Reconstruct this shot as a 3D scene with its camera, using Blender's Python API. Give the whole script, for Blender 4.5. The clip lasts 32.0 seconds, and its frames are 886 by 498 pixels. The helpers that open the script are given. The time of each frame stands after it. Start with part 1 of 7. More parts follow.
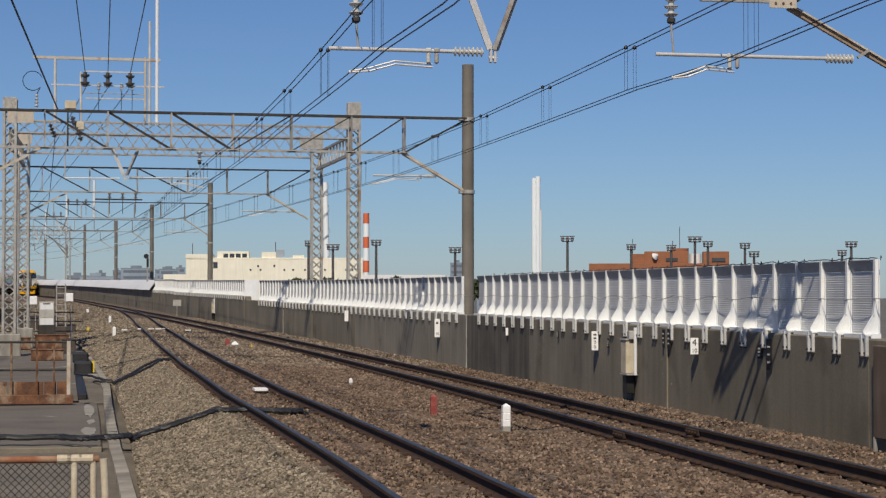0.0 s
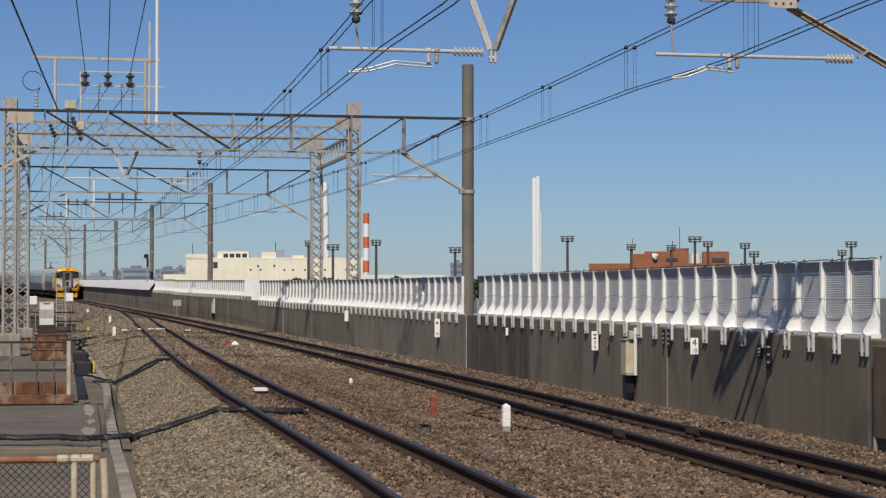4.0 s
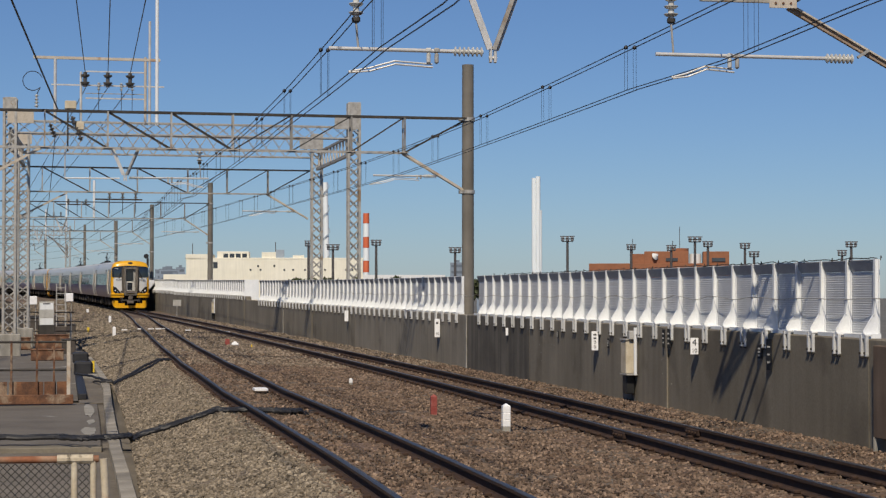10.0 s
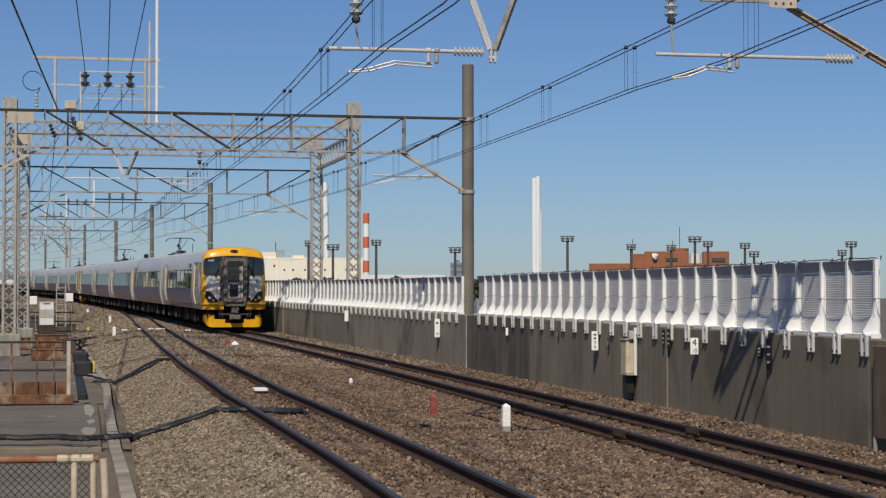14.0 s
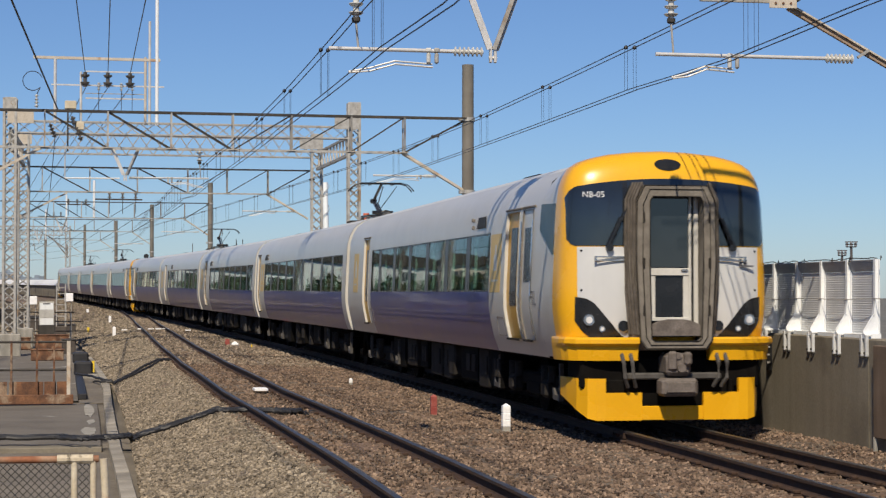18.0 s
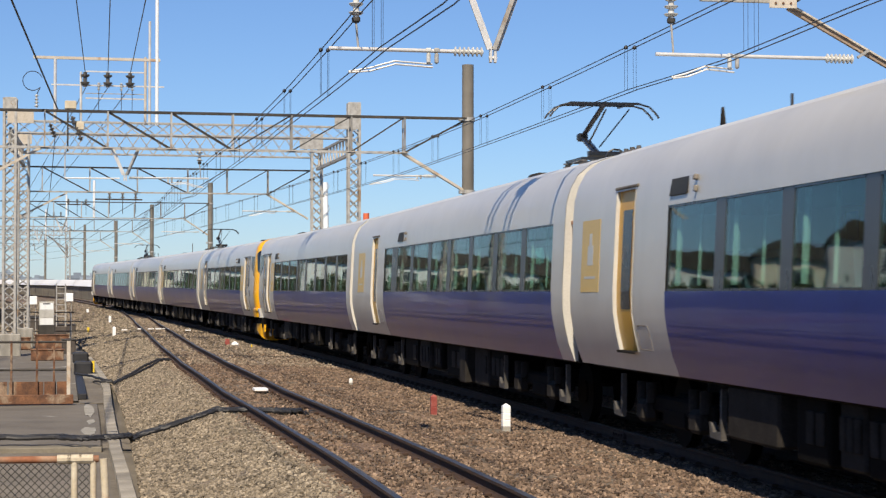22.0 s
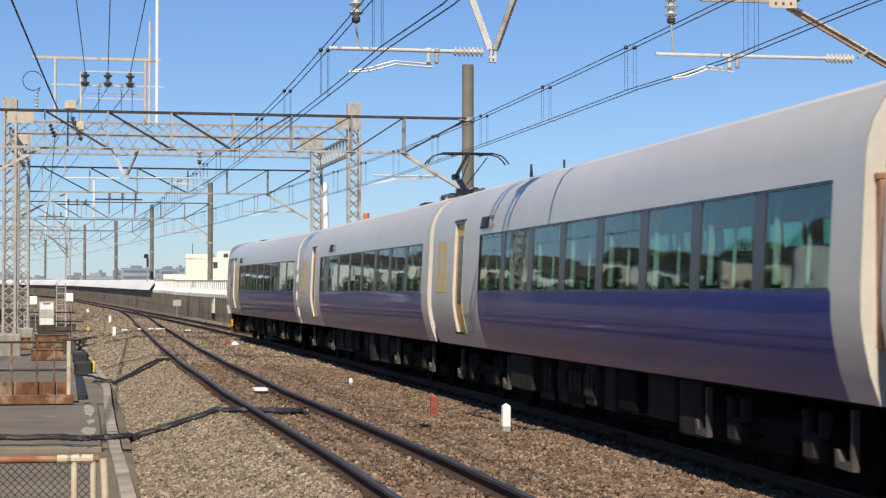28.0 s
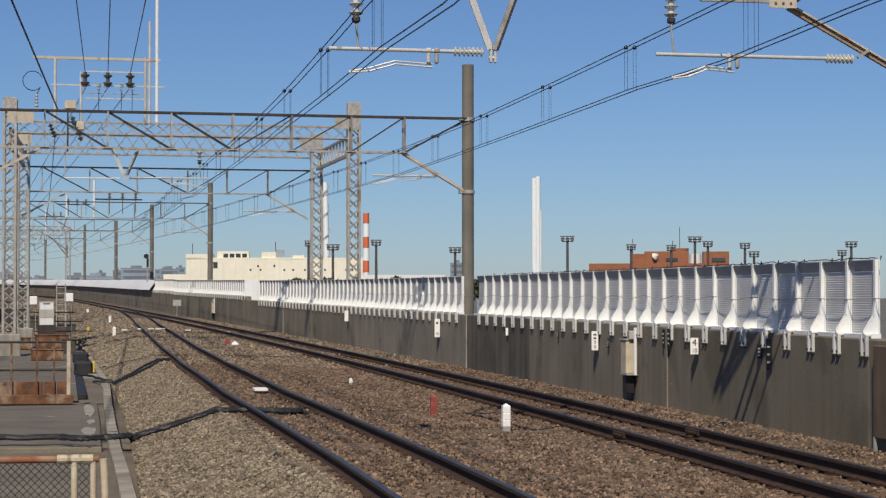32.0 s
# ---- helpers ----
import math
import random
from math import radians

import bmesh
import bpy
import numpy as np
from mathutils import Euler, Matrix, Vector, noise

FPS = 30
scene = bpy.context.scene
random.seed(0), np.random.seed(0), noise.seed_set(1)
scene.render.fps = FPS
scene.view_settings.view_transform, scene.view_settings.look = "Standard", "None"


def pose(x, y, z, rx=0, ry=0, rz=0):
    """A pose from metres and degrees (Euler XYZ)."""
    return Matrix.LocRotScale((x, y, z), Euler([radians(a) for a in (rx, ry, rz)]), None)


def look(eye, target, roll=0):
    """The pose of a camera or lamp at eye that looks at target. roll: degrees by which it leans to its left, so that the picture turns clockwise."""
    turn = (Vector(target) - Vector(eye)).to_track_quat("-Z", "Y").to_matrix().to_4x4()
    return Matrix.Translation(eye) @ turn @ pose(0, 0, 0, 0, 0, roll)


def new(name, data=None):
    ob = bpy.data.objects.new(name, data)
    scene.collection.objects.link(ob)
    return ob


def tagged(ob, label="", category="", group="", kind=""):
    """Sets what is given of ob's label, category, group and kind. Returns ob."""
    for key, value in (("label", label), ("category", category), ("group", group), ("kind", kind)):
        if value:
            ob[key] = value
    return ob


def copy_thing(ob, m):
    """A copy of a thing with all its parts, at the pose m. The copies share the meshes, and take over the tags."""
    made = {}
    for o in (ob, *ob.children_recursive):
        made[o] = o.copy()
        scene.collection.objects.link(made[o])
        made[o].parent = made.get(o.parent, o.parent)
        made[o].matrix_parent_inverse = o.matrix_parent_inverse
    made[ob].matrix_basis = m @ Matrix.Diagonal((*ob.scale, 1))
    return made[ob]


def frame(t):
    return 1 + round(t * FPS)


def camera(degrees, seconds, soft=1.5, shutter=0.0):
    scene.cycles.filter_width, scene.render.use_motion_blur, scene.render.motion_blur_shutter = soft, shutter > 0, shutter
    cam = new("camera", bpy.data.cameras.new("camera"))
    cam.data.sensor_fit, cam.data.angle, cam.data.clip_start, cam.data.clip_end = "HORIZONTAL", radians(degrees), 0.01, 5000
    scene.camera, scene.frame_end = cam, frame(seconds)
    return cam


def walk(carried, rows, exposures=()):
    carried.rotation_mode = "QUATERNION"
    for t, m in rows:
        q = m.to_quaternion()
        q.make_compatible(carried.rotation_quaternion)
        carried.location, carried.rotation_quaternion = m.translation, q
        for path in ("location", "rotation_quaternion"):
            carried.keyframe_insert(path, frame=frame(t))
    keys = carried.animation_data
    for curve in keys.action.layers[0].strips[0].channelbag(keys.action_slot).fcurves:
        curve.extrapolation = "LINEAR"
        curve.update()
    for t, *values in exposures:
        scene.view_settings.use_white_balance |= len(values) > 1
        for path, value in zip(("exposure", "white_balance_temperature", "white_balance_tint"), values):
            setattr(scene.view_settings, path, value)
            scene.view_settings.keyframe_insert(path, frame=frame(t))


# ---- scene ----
# ---- camera ----
EYE = (0.0, 0.0, 1.843)
YAW, PITCH = 0.1531, math.atan(80.1 / 3300)
AIM = (EYE[0] + math.sin(YAW) * math.cos(PITCH), EYE[1] + math.cos(YAW) * math.cos(PITCH), EYE[2] + math.sin(PITCH))
cam = camera(2 * math.degrees(math.atan(784 / 3300)), 32.0, soft=1.3, shutter=0.12)
walk(cam, [(0, look(EYE, AIM)), (32, look(EYE, AIM))],
     exposures=[(0, 0.0, 6930, 10), (16.2, 0.0, 6930, 10), (17.6, 0.19, 7000, 10), (19.0, 0.60, 7090, 10), (24.0, 0.66, 7120, 10), (29.5, 0.61, 7090, 10), (31.0, 0.44, 7040, 10), (32, 0.08, 6940, 10)])

# ---- light ----
SUN_DIR = Vector((0.34, 1.07, -1.19)).normalized()
world = bpy.data.worlds.new("sky")
scene.world = world
world.use_nodes = True
wn = world.node_tree.nodes
sky = wn.new("ShaderNodeTexSky")
sky.sky_type = "NISHITA"
sky.sun_disc = False
sky.sun_elevation = math.asin(-SUN_DIR.z)
sky.sun_rotation = math.atan2(-SUN_DIR.x, -SUN_DIR.y)
sky.air_density, sky.dust_density, sky.ozone_density = 0.93, 0.2, 8.2
tint = wn.new("ShaderNodeMix")
tint.data_type, tint.blend_type = "RGBA", "MULTIPLY"
tint.inputs[0].default_value = 1.0
tint.inputs[7].default_value = (0.688, 0.765, 0.908, 1)
world.node_tree.links.new(sky.outputs[0], tint.inputs[6])
world.node_tree.links.new(tint.outputs[2], wn["Background"].inputs[0])
wn["Background"].inputs[1].default_value = 0.0855
sun = new("sun", bpy.data.lights.new("sun", "SUN"))
sun.data.energy, sun.data.angle, sun.data.color = 4.0, radians(0.53), (1.0, 0.91, 0.77)
sun.matrix_world = look((-20, -60, 60), Vector((-20, -60, 60)) + SUN_DIR)

# ---- the line of the railway: curvature and grade by distance along it ----
ST = np.arange(-300.0, 620.0, 1.0)
_k = np.interp(ST, [-1, 0, 40, 80, 120, 170, 205, 225, 400, 430], [10.1e-4, 10.1e-4, 10.2e-4, 7.1e-4, 1.8e-4, -0.3e-4, -0.3e-4, 12e-4, 12e-4, 0])
_k[ST < -20] = 0
_i0 = int(np.argmin(abs(ST)))
TH = np.cumsum(_k)
TH -= TH[_i0]
LX = np.cumsum(-np.sin(TH))
LX += 7.147 - LX[_i0]
LY = np.cumsum(np.cos(TH))
LY -= LY[_i0]
_g = np.interp(ST, [0, 40, 90, 140, 200, 260, 340], [0, 1.2e-3, 7.1e-3, 7.5e-3, 7.7e-3, 7.6e-3, 7.6e-3])
_g[ST < 0] = 0
LZ = np.cumsum(_g)
LZ -= LZ[_i0]


def T(s, o, z):
    """A point by distance along the far track, offset to its right and height over its rails."""
    th = float(np.interp(s, ST, TH))
    return Vector((float(np.interp(s, ST, LX)) + o * math.cos(th), float(np.interp(s, ST, LY)) + o * math.sin(th), float(np.interp(s, ST, LZ)) + z))


def F(s, o=0.0, z=0.0):
    """The pose of a thing that stands square to the line."""
    return Matrix.Translation(T(s, o, z)) @ Matrix.Rotation(float(np.interp(s, ST, TH)), 4, "Z")


def near_off(s):
    return float(np.interp(s, [-40, 16, 20, 25, 34, 48, 61, 71, 88, 100, 120, 145, 160], [-4.3, -4.37, -4.44, -4.56, -4.76, -4.72, -4.45, -4.1, -3.35, -2.75, -1.5, -0.2, 0.0]))


def near_z(s):
    return float(np.interp(s, [-40, 20, 60, 120], [0.10, 0.10, 0.08, 0.0]))


# ---- materials ----
ALBEDO = 0.88


def surf(name, c1, c2, scale=3.0, rough=0.7, metal=0.0, bump=0.0, bscale=40.0, fine=0.25, streak=0.0, objrand=0.0, island=0.0, c3=None, c3scale=0.6, c3amt=0.5, rvar=0.1, coat=0.0, world_space=False, spec=0.5):
    c1, c2 = [v * ALBEDO for v in c1], [v * ALBEDO for v in c2]
    c3 = c3 and [v * ALBEDO for v in c3]
    m = bpy.data.materials.new(name)
    m.use_nodes = True
    nt = m.node_tree
    N, L = nt.nodes, nt.links
    b = N["Principled BSDF"]
    tc = N.new("ShaderNodeTexCoord")
    if world_space:
        geo = N.new("ShaderNodeNewGeometry")
        co = geo.outputs["Position"]
    else:
        co = tc.outputs["Object"]
    n1 = N.new("ShaderNodeTexNoise")
    n1.inputs["Scale"].default_value, n1.inputs["Detail"].default_value = scale, 6
    L.new(co, n1.inputs["Vector"])
    r1 = N.new("ShaderNodeValToRGB")
    r1.color_ramp.elements[0].position, r1.color_ramp.elements[1].position = 0.35, 0.68
    r1.color_ramp.elements[0].color, r1.color_ramp.elements[1].color = (*c1, 1), (*c2, 1)
    L.new(n1.outputs["Fac"], r1.inputs["Fac"])
    col = r1.outputs["Color"]
    if c3 is not None:
        n3 = N.new("ShaderNodeTexNoise")
        n3.inputs["Scale"].default_value, n3.inputs["Detail"].default_value = c3scale, 5
        L.new(co, n3.inputs["Vector"])
        r3 = N.new("ShaderNodeValToRGB")
        r3.color_ramp.elements[0].position, r3.color_ramp.elements[1].position = 1.0 - c3amt, 1.08 - c3amt
        L.new(n3.outputs["Fac"], r3.inputs["Fac"])
        mx = N.new("ShaderNodeMix")
        mx.data_type = "RGBA"
        L.new(r3.outputs["Color"], mx.inputs[0])
        L.new(col, mx.inputs[6])
        mx.inputs[7].default_value = (*c3, 1)
        col = mx.outputs[2]
    if streak:
        mp = N.new("ShaderNodeMapping")
        mp.inputs["Scale"].default_value = (2.2, 2.2, 0.12)
        L.new(co, mp.inputs["Vector"])
        n2 = N.new("ShaderNodeTexNoise")
        n2.inputs["Scale"].default_value, n2.inputs["Detail"].default_value = 2.0, 7
        L.new(mp.outputs[0], n2.inputs["Vector"])
        r2 = N.new("ShaderNodeValToRGB")
        r2.color_ramp.elements[0].position, r2.color_ramp.elements[1].position = 0.3, 0.7
        r2.color_ramp.elements[0].color = (1 - streak, 1 - streak, 1 - streak, 1)
        r2.color_ramp.elements[1].color = (1, 1, 1, 1)
        L.new(n2.outputs["Fac"], r2.inputs["Fac"])
        mx = N.new("ShaderNodeMix")
        mx.data_type, mx.blend_type = "RGBA", "MULTIPLY"
        mx.inputs[0].default_value = 1
        L.new(col, mx.inputs[6])
        L.new(r2.outputs["Color"], mx.inputs[7])
        col = mx.outputs[2]
    if fine:
        n4 = N.new("ShaderNodeTexNoise")
        n4.inputs["Scale"].default_value, n4.inputs["Detail"].default_value = bscale, 4
        L.new(co, n4.inputs["Vector"])
        mr = N.new("ShaderNodeMapRange")
        mr.inputs[1].default_value, mr.inputs[2].default_value = 0.3, 0.7
        mr.inputs[3].default_value, mr.inputs[4].default_value = 1 - fine, 1 + fine
        L.new(n4.outputs["Fac"], mr.inputs[0])
        mx = N.new("ShaderNodeMix")
        mx.data_type, mx.blend_type = "RGBA", "MULTIPLY"
        mx.inputs[0].default_value = 1
        L.new(col, mx.inputs[6])
        L.new(mr.outputs[0], mx.inputs[7])
        col = mx.outputs[2]
    for amt, node, sock in ((objrand, "ShaderNodeObjectInfo", "Random"), (island, "ShaderNodeNewGeometry", "Random Per Island")):
        if amt:
            oi = N.new(node)
            mr = N.new("ShaderNodeMapRange")
            mr.inputs[3].default_value, mr.inputs[4].default_value = 1 - amt, 1 + amt
            L.new(oi.outputs[sock], mr.inputs[0])
            mx = N.new("ShaderNodeMix")
            mx.data_type, mx.blend_type = "RGBA", "MULTIPLY"
            mx.inputs[0].default_value = 1
            L.new(col, mx.inputs[6])
            L.new(mr.outputs[0], mx.inputs[7])
            col = mx.outputs[2]
    L.new(col, b.inputs["Base Color"])
    mr = N.new("ShaderNodeMapRange")
    mr.inputs[3].default_value, mr.inputs[4].default_value = max(0.02, rough - rvar), min(1, rough + rvar)
    L.new(n1.outputs["Fac"], mr.inputs[0])
    L.new(mr.outputs[0], b.inputs["Roughness"])
    b.inputs["Metallic"].default_value = metal
    b.inputs["Specular IOR Level"].default_value = spec
    b.inputs["Coat Weight"].default_value = coat
    b.inputs["Coat Roughness"].default_value = 0.06
    if bump:
        nb = N.new("ShaderNodeTexNoise")
        nb.inputs["Scale"].default_value, nb.inputs["Detail"].default_value = bscale, 5
        L.new(co, nb.inputs["Vector"])
        bp = N.new("ShaderNodeBump")
        bp.inputs["Strength"].default_value, bp.inputs["Distance"].default_value = bump, 0.02
        L.new(nb.outputs["Fac"], bp.inputs["Height"])
        L.new(bp.outputs[0], b.inputs["Normal"])
    return m


def glass(name, tint, rough=0.02):
    m = bpy.data.materials.new(name)
    m.use_nodes = True
    nt = m.node_tree
    N, L = nt.nodes, nt.links
    N.remove(N["Principled BSDF"])
    tr, gl, fr, mx = N.new("ShaderNodeBsdfTransparent"), N.new("ShaderNodeBsdfGlossy"), N.new("ShaderNodeLayerWeight"), N.new("ShaderNodeMixShader")
    pw, ad = N.new("ShaderNodeMath"), N.new("ShaderNodeMath")
    pw.operation, ad.operation = "POWER", "MULTIPLY_ADD"
    pw.inputs[1].default_value, ad.inputs[1].default_value, ad.inputs[2].default_value = 4.0, 0.75, 0.03
    tr.inputs[0].default_value = (*tint, 1)
    gl.inputs["Roughness"].default_value = rough
    fr.inputs[0].default_value = 0.5
    nz, bp = N.new("ShaderNodeTexNoise"), N.new("ShaderNodeBump")
    nz.inputs["Scale"].default_value = 1.3
    bp.inputs["Strength"].default_value, bp.inputs["Distance"].default_value = 0.03, 0.05
    L.new(nz.outputs["Fac"], bp.inputs["Height"])
    L.new(bp.outputs[0], gl.inputs["Normal"])
    L.new(fr.outputs["Facing"], pw.inputs[0])
    L.new(pw.outputs[0], ad.inputs[0])
    L.new(ad.outputs[0], mx.inputs[0])
    L.new(tr.outputs[0], mx.inputs[1])
    L.new(gl.outputs[0], mx.inputs[2])
    L.new(mx.outputs[0], N["Material Output"].inputs[0])
    return m


M = {}
M["concrete_wall"] = surf("weathered_concrete", (0.215, 0.188, 0.142), (0.28, 0.248, 0.194), 0.7, 0.9, bump=0.12, bscale=28, fine=0.09, streak=0.24, objrand=0.07, c3=(0.165, 0.143, 0.108), c3scale=0.55, c3amt=0.43)
M["concrete_brown"] = surf("brown_concrete", (0.195, 0.168, 0.122), (0.25, 0.22, 0.168), 0.7, 0.9, bump=0.12, bscale=28, fine=0.1, streak=0.2, c3=(0.155, 0.132, 0.097), c3scale=0.55, c3amt=0.43)
M["concrete_light"] = surf("lighter_concrete", (0.27, 0.24, 0.19), (0.34, 0.305, 0.245), 0.7, 0.9, bump=0.12, bscale=28, fine=0.1, streak=0.28, objrand=0.04, c3=(0.21, 0.185, 0.145), c3scale=0.6, c3amt=0.42)
M["concrete_dark"] = surf("dark_wet_concrete", (0.115, 0.103, 0.085), (0.185, 0.167, 0.14), 1.1, 0.9, bump=0.25, bscale=28, fine=0.12, streak=0.5, objrand=0.05)
M["concrete_slab"] = surf("old_asphalt_and_concrete", (0.118, 0.104, 0.088), (0.168, 0.15, 0.128), 1.2, 0.93, bump=0.2, bscale=60, fine=0.14, c3=(0.36, 0.35, 0.33), c3scale=0.9, c3amt=0.36)
M["concrete_pale"] = surf("pale_concrete", (0.30, 0.285, 0.25), (0.42, 0.40, 0.36), 2.5, 0.9, bump=0.2, bscale=50, fine=0.14, streak=0.3)
M["pole_concrete"] = surf("mast_concrete", (0.17, 0.155, 0.13), (0.235, 0.215, 0.185), 1.2, 0.88, bump=0.1, bscale=60, fine=0.1, streak=0.25)
M["white_paint"] = surf("barrier_white_paint", (0.82, 0.85, 0.87), (0.90, 0.92, 0.93), 2.0, 0.5, fine=0.05, streak=0.12, objrand=0.03)
M["panel_grey"] = surf("louvre_grey", (0.64, 0.655, 0.67), (0.72, 0.735, 0.75), 2.0, 0.55, metal=0.05, fine=0.06, streak=0.15, objrand=0.05)
M["visor_grey"] = surf("visor_dark_grey", (0.37, 0.38, 0.39), (0.44, 0.45, 0.46), 3.0, 0.6, fine=0.08, streak=0.15)
M["bracket_grey"] = surf("grey_zinc_bracket", (0.56, 0.57, 0.57), (0.68, 0.69, 0.69), 6, 0.55, fine=0.12, objrand=0.15)
M["white_panel"] = surf("smooth_white_panel", (0.85, 0.85, 0.84), (0.90, 0.90, 0.89), 1.0, 0.42, fine=0.03, streak=0.08, objrand=0.05)
M["galv"] = surf("galvanised_steel", (0.36, 0.345, 0.315), (0.50, 0.485, 0.455), 5.0, 0.55, metal=0.35, fine=0.12, c3=(0.30, 0.21, 0.13), c3scale=1.6, c3amt=0.40)
M["galv_tan"] = surf("weathered_tan_steel", (0.48, 0.42, 0.34), (0.60, 0.54, 0.46), 4.0, 0.65, metal=0.1, fine=0.12, c3=(0.40, 0.25, 0.14), c3scale=1.4, c3amt=0.42)
M["steel_dark"] = surf("dark_weathered_steel", (0.03, 0.027, 0.024), (0.062, 0.055, 0.048), 3.0, 0.7, metal=0.2, fine=0.15, c3=(0.085, 0.058, 0.04), c3scale=1.3, c3amt=0.34)
M["strut_brown"] = surf("weathered_brown_steel", (0.27, 0.19, 0.13), (0.36, 0.27, 0.20), 4.0, 0.75, fine=0.15, c3=(0.22, 0.11, 0.055), c3scale=1.5, c3amt=0.4)
M["rust"] = surf("rusted_steel", (0.075, 0.036, 0.022), (0.22, 0.10, 0.05), 4.0, 0.88, bump=0.25, bscale=40, fine=0.35, c3=(0.27, 0.19, 0.13), c3scale=2.2, c3amt=0.46)
M["rust_pipe"] = surf("rusty_cream_pipe", (0.25, 0.115, 0.06), (0.40, 0.25, 0.16), 4.0, 0.75, fine=0.2, c3=(0.27, 0.10, 0.045), c3scale=2.5, c3amt=0.52)
M["cream_paint"] = surf("flaking_cream_paint", (0.50, 0.42, 0.30), (0.64, 0.57, 0.44), 4.0, 0.7, fine=0.12, c3=(0.40, 0.22, 0.12), c3scale=2.5, c3amt=0.40)
M["mesh_wire"] = surf("dull_wire", (0.05, 0.046, 0.042), (0.09, 0.083, 0.076), 6, 0.6, metal=0.4)
M["cable"] = surf("black_cable", (0.012, 0.012, 0.014), (0.03, 0.03, 0.032), 4, 0.6, fine=0.1)
M["copper"] = surf("dark_overhead_wire", (0.02, 0.02, 0.022), (0.045, 0.04, 0.038), 4, 0.5, metal=0.3, fine=0.1)
M["porcelain"] = surf("grey_porcelain", (0.52, 0.52, 0.50), (0.66, 0.66, 0.63), 8, 0.25, fine=0.1)
M["porcelain_dark"] = surf("sooty_porcelain", (0.06, 0.055, 0.05), (0.14, 0.13, 0.12), 8, 0.4, fine=0.15)
M["rail_side"] = surf("rusty_rail", (0.036, 0.018, 0.011), (0.07, 0.037, 0.022), 6, 0.85, metal=0.1, fine=0.2, bscale=60)
M["rail_top"] = surf("polished_rail_head", (0.11, 0.10, 0.09), (0.19, 0.175, 0.16), 3, 0.46, metal=0.85, fine=0.08)
M["sleeper"] = surf("rust_stained_sleeper", (0.08, 0.048, 0.03), (0.15, 0.095, 0.062), 4, 0.92, bump=0.3, bscale=40, fine=0.25, objrand=0.2)
M["ballast"] = surf("ballast_bed", (0.095, 0.072, 0.051), (0.19, 0.15, 0.112), 9, 0.95, bump=1.0, bscale=22, fine=0.4, c3=(0.17, 0.11, 0.075), c3scale=0.5, c3amt=0.5)
M["stone_grey"] = surf("ballast_stone_grey", (0.158, 0.127, 0.09), (0.30, 0.25, 0.187), 5, 0.92, fine=0.2, island=0.62, bscale=30)
M["stone_pale"] = surf("pale_brown_ballast_stone", (0.15, 0.115, 0.083), (0.30, 0.24, 0.18), 5, 0.92, fine=0.2, island=0.6, bscale=30)
M["stone_brown"] = surf("ballast_stone_brown", (0.105, 0.066, 0.044), (0.245, 0.175, 0.125), 5, 0.92, fine=0.2, island=0.66, bscale=30)
M["soil"] = surf("city_ground", (0.10, 0.10, 0.09), (0.18, 0.17, 0.15), 0.05, 0.95, fine=0.2, bscale=0.4)
M["deck"] = surf("viaduct_concrete", (0.135, 0.116, 0.093), (0.19, 0.166, 0.136), 0.7, 0.92, fine=0.2, bscale=12, bump=0.3)
M["white_plastic"] = surf("white_marker_paint", (0.88, 0.88, 0.88), (0.95, 0.95, 0.95), 9, 0.5, fine=0.06)
M["black_paint"] = surf("black_sign_paint", (0.012, 0.012, 0.012), (0.022, 0.022, 0.022), 6, 0.5, fine=0.1)
M["red_worn"] = surf("faded_red_paint", (0.26, 0.045, 0.035), (0.36, 0.10, 0.08), 10, 0.7, fine=0.15, c3=(0.42, 0.33, 0.30), c3scale=9, c3amt=0.42)
M["yellow_post"] = surf("yellow_marker_paint", (0.72, 0.50, 0.02), (0.80, 0.58, 0.05), 9, 0.55, fine=0.08)
M["red_paint"] = surf("chimney_red", (0.62, 0.12, 0.045), (0.72, 0.17, 0.07), 0.2, 0.6, fine=0.05)
M["cabinet"] = surf("pale_cabinet_paint", (0.46, 0.45, 0.42), (0.58, 0.57, 0.54), 3, 0.5, fine=0.08, streak=0.2)
M["dark_box"] = surf("dark_brown_box", (0.05, 0.04, 0.034), (0.095, 0.078, 0.065), 3, 0.7, fine=0.15)


# ---- small builders ----
def bm_new():
    return bmesh.new()


def box(bm, c, size, rot=None, bev=0.0):
    m = Matrix.Translation(c) @ (rot or Matrix.Identity(4)) @ Matrix.Diagonal((*size, 1))
    r = bmesh.ops.create_cube(bm, size=1.0, matrix=m)
    if bev:
        es = list({e for v in r["verts"] for e in v.link_edges})
        bmesh.ops.bevel(bm, geom=es, offset=bev, segments=1, affect="EDGES")
    return bm


def bar(bm, a, b, w, h=None):
    """A square bar from a to b."""
    a, b = Vector(a), Vector(b)
    d = b - a
    h = h or w
    q = d.to_track_quat("Y", "Z").to_matrix().to_4x4()
    m = Matrix.Translation((a + b) / 2) @ q @ Matrix.Diagonal((w, d.length, h, 1))
    bmesh.ops.create_cube(bm, size=1.0, matrix=m)
    return bm


def rod(bm, a, b, r, n=10, r2=None):
    a, b = Vector(a), Vector(b)
    d = b - a
    q = d.to_track_quat("Z", "Y").to_matrix().to_4x4()
    bmesh.ops.create_cone(bm, cap_ends=True, segments=n, radius1=r, radius2=r if r2 is None else r2, depth=d.length, matrix=Matrix.Translation((a + b) / 2) @ q)
    return bm


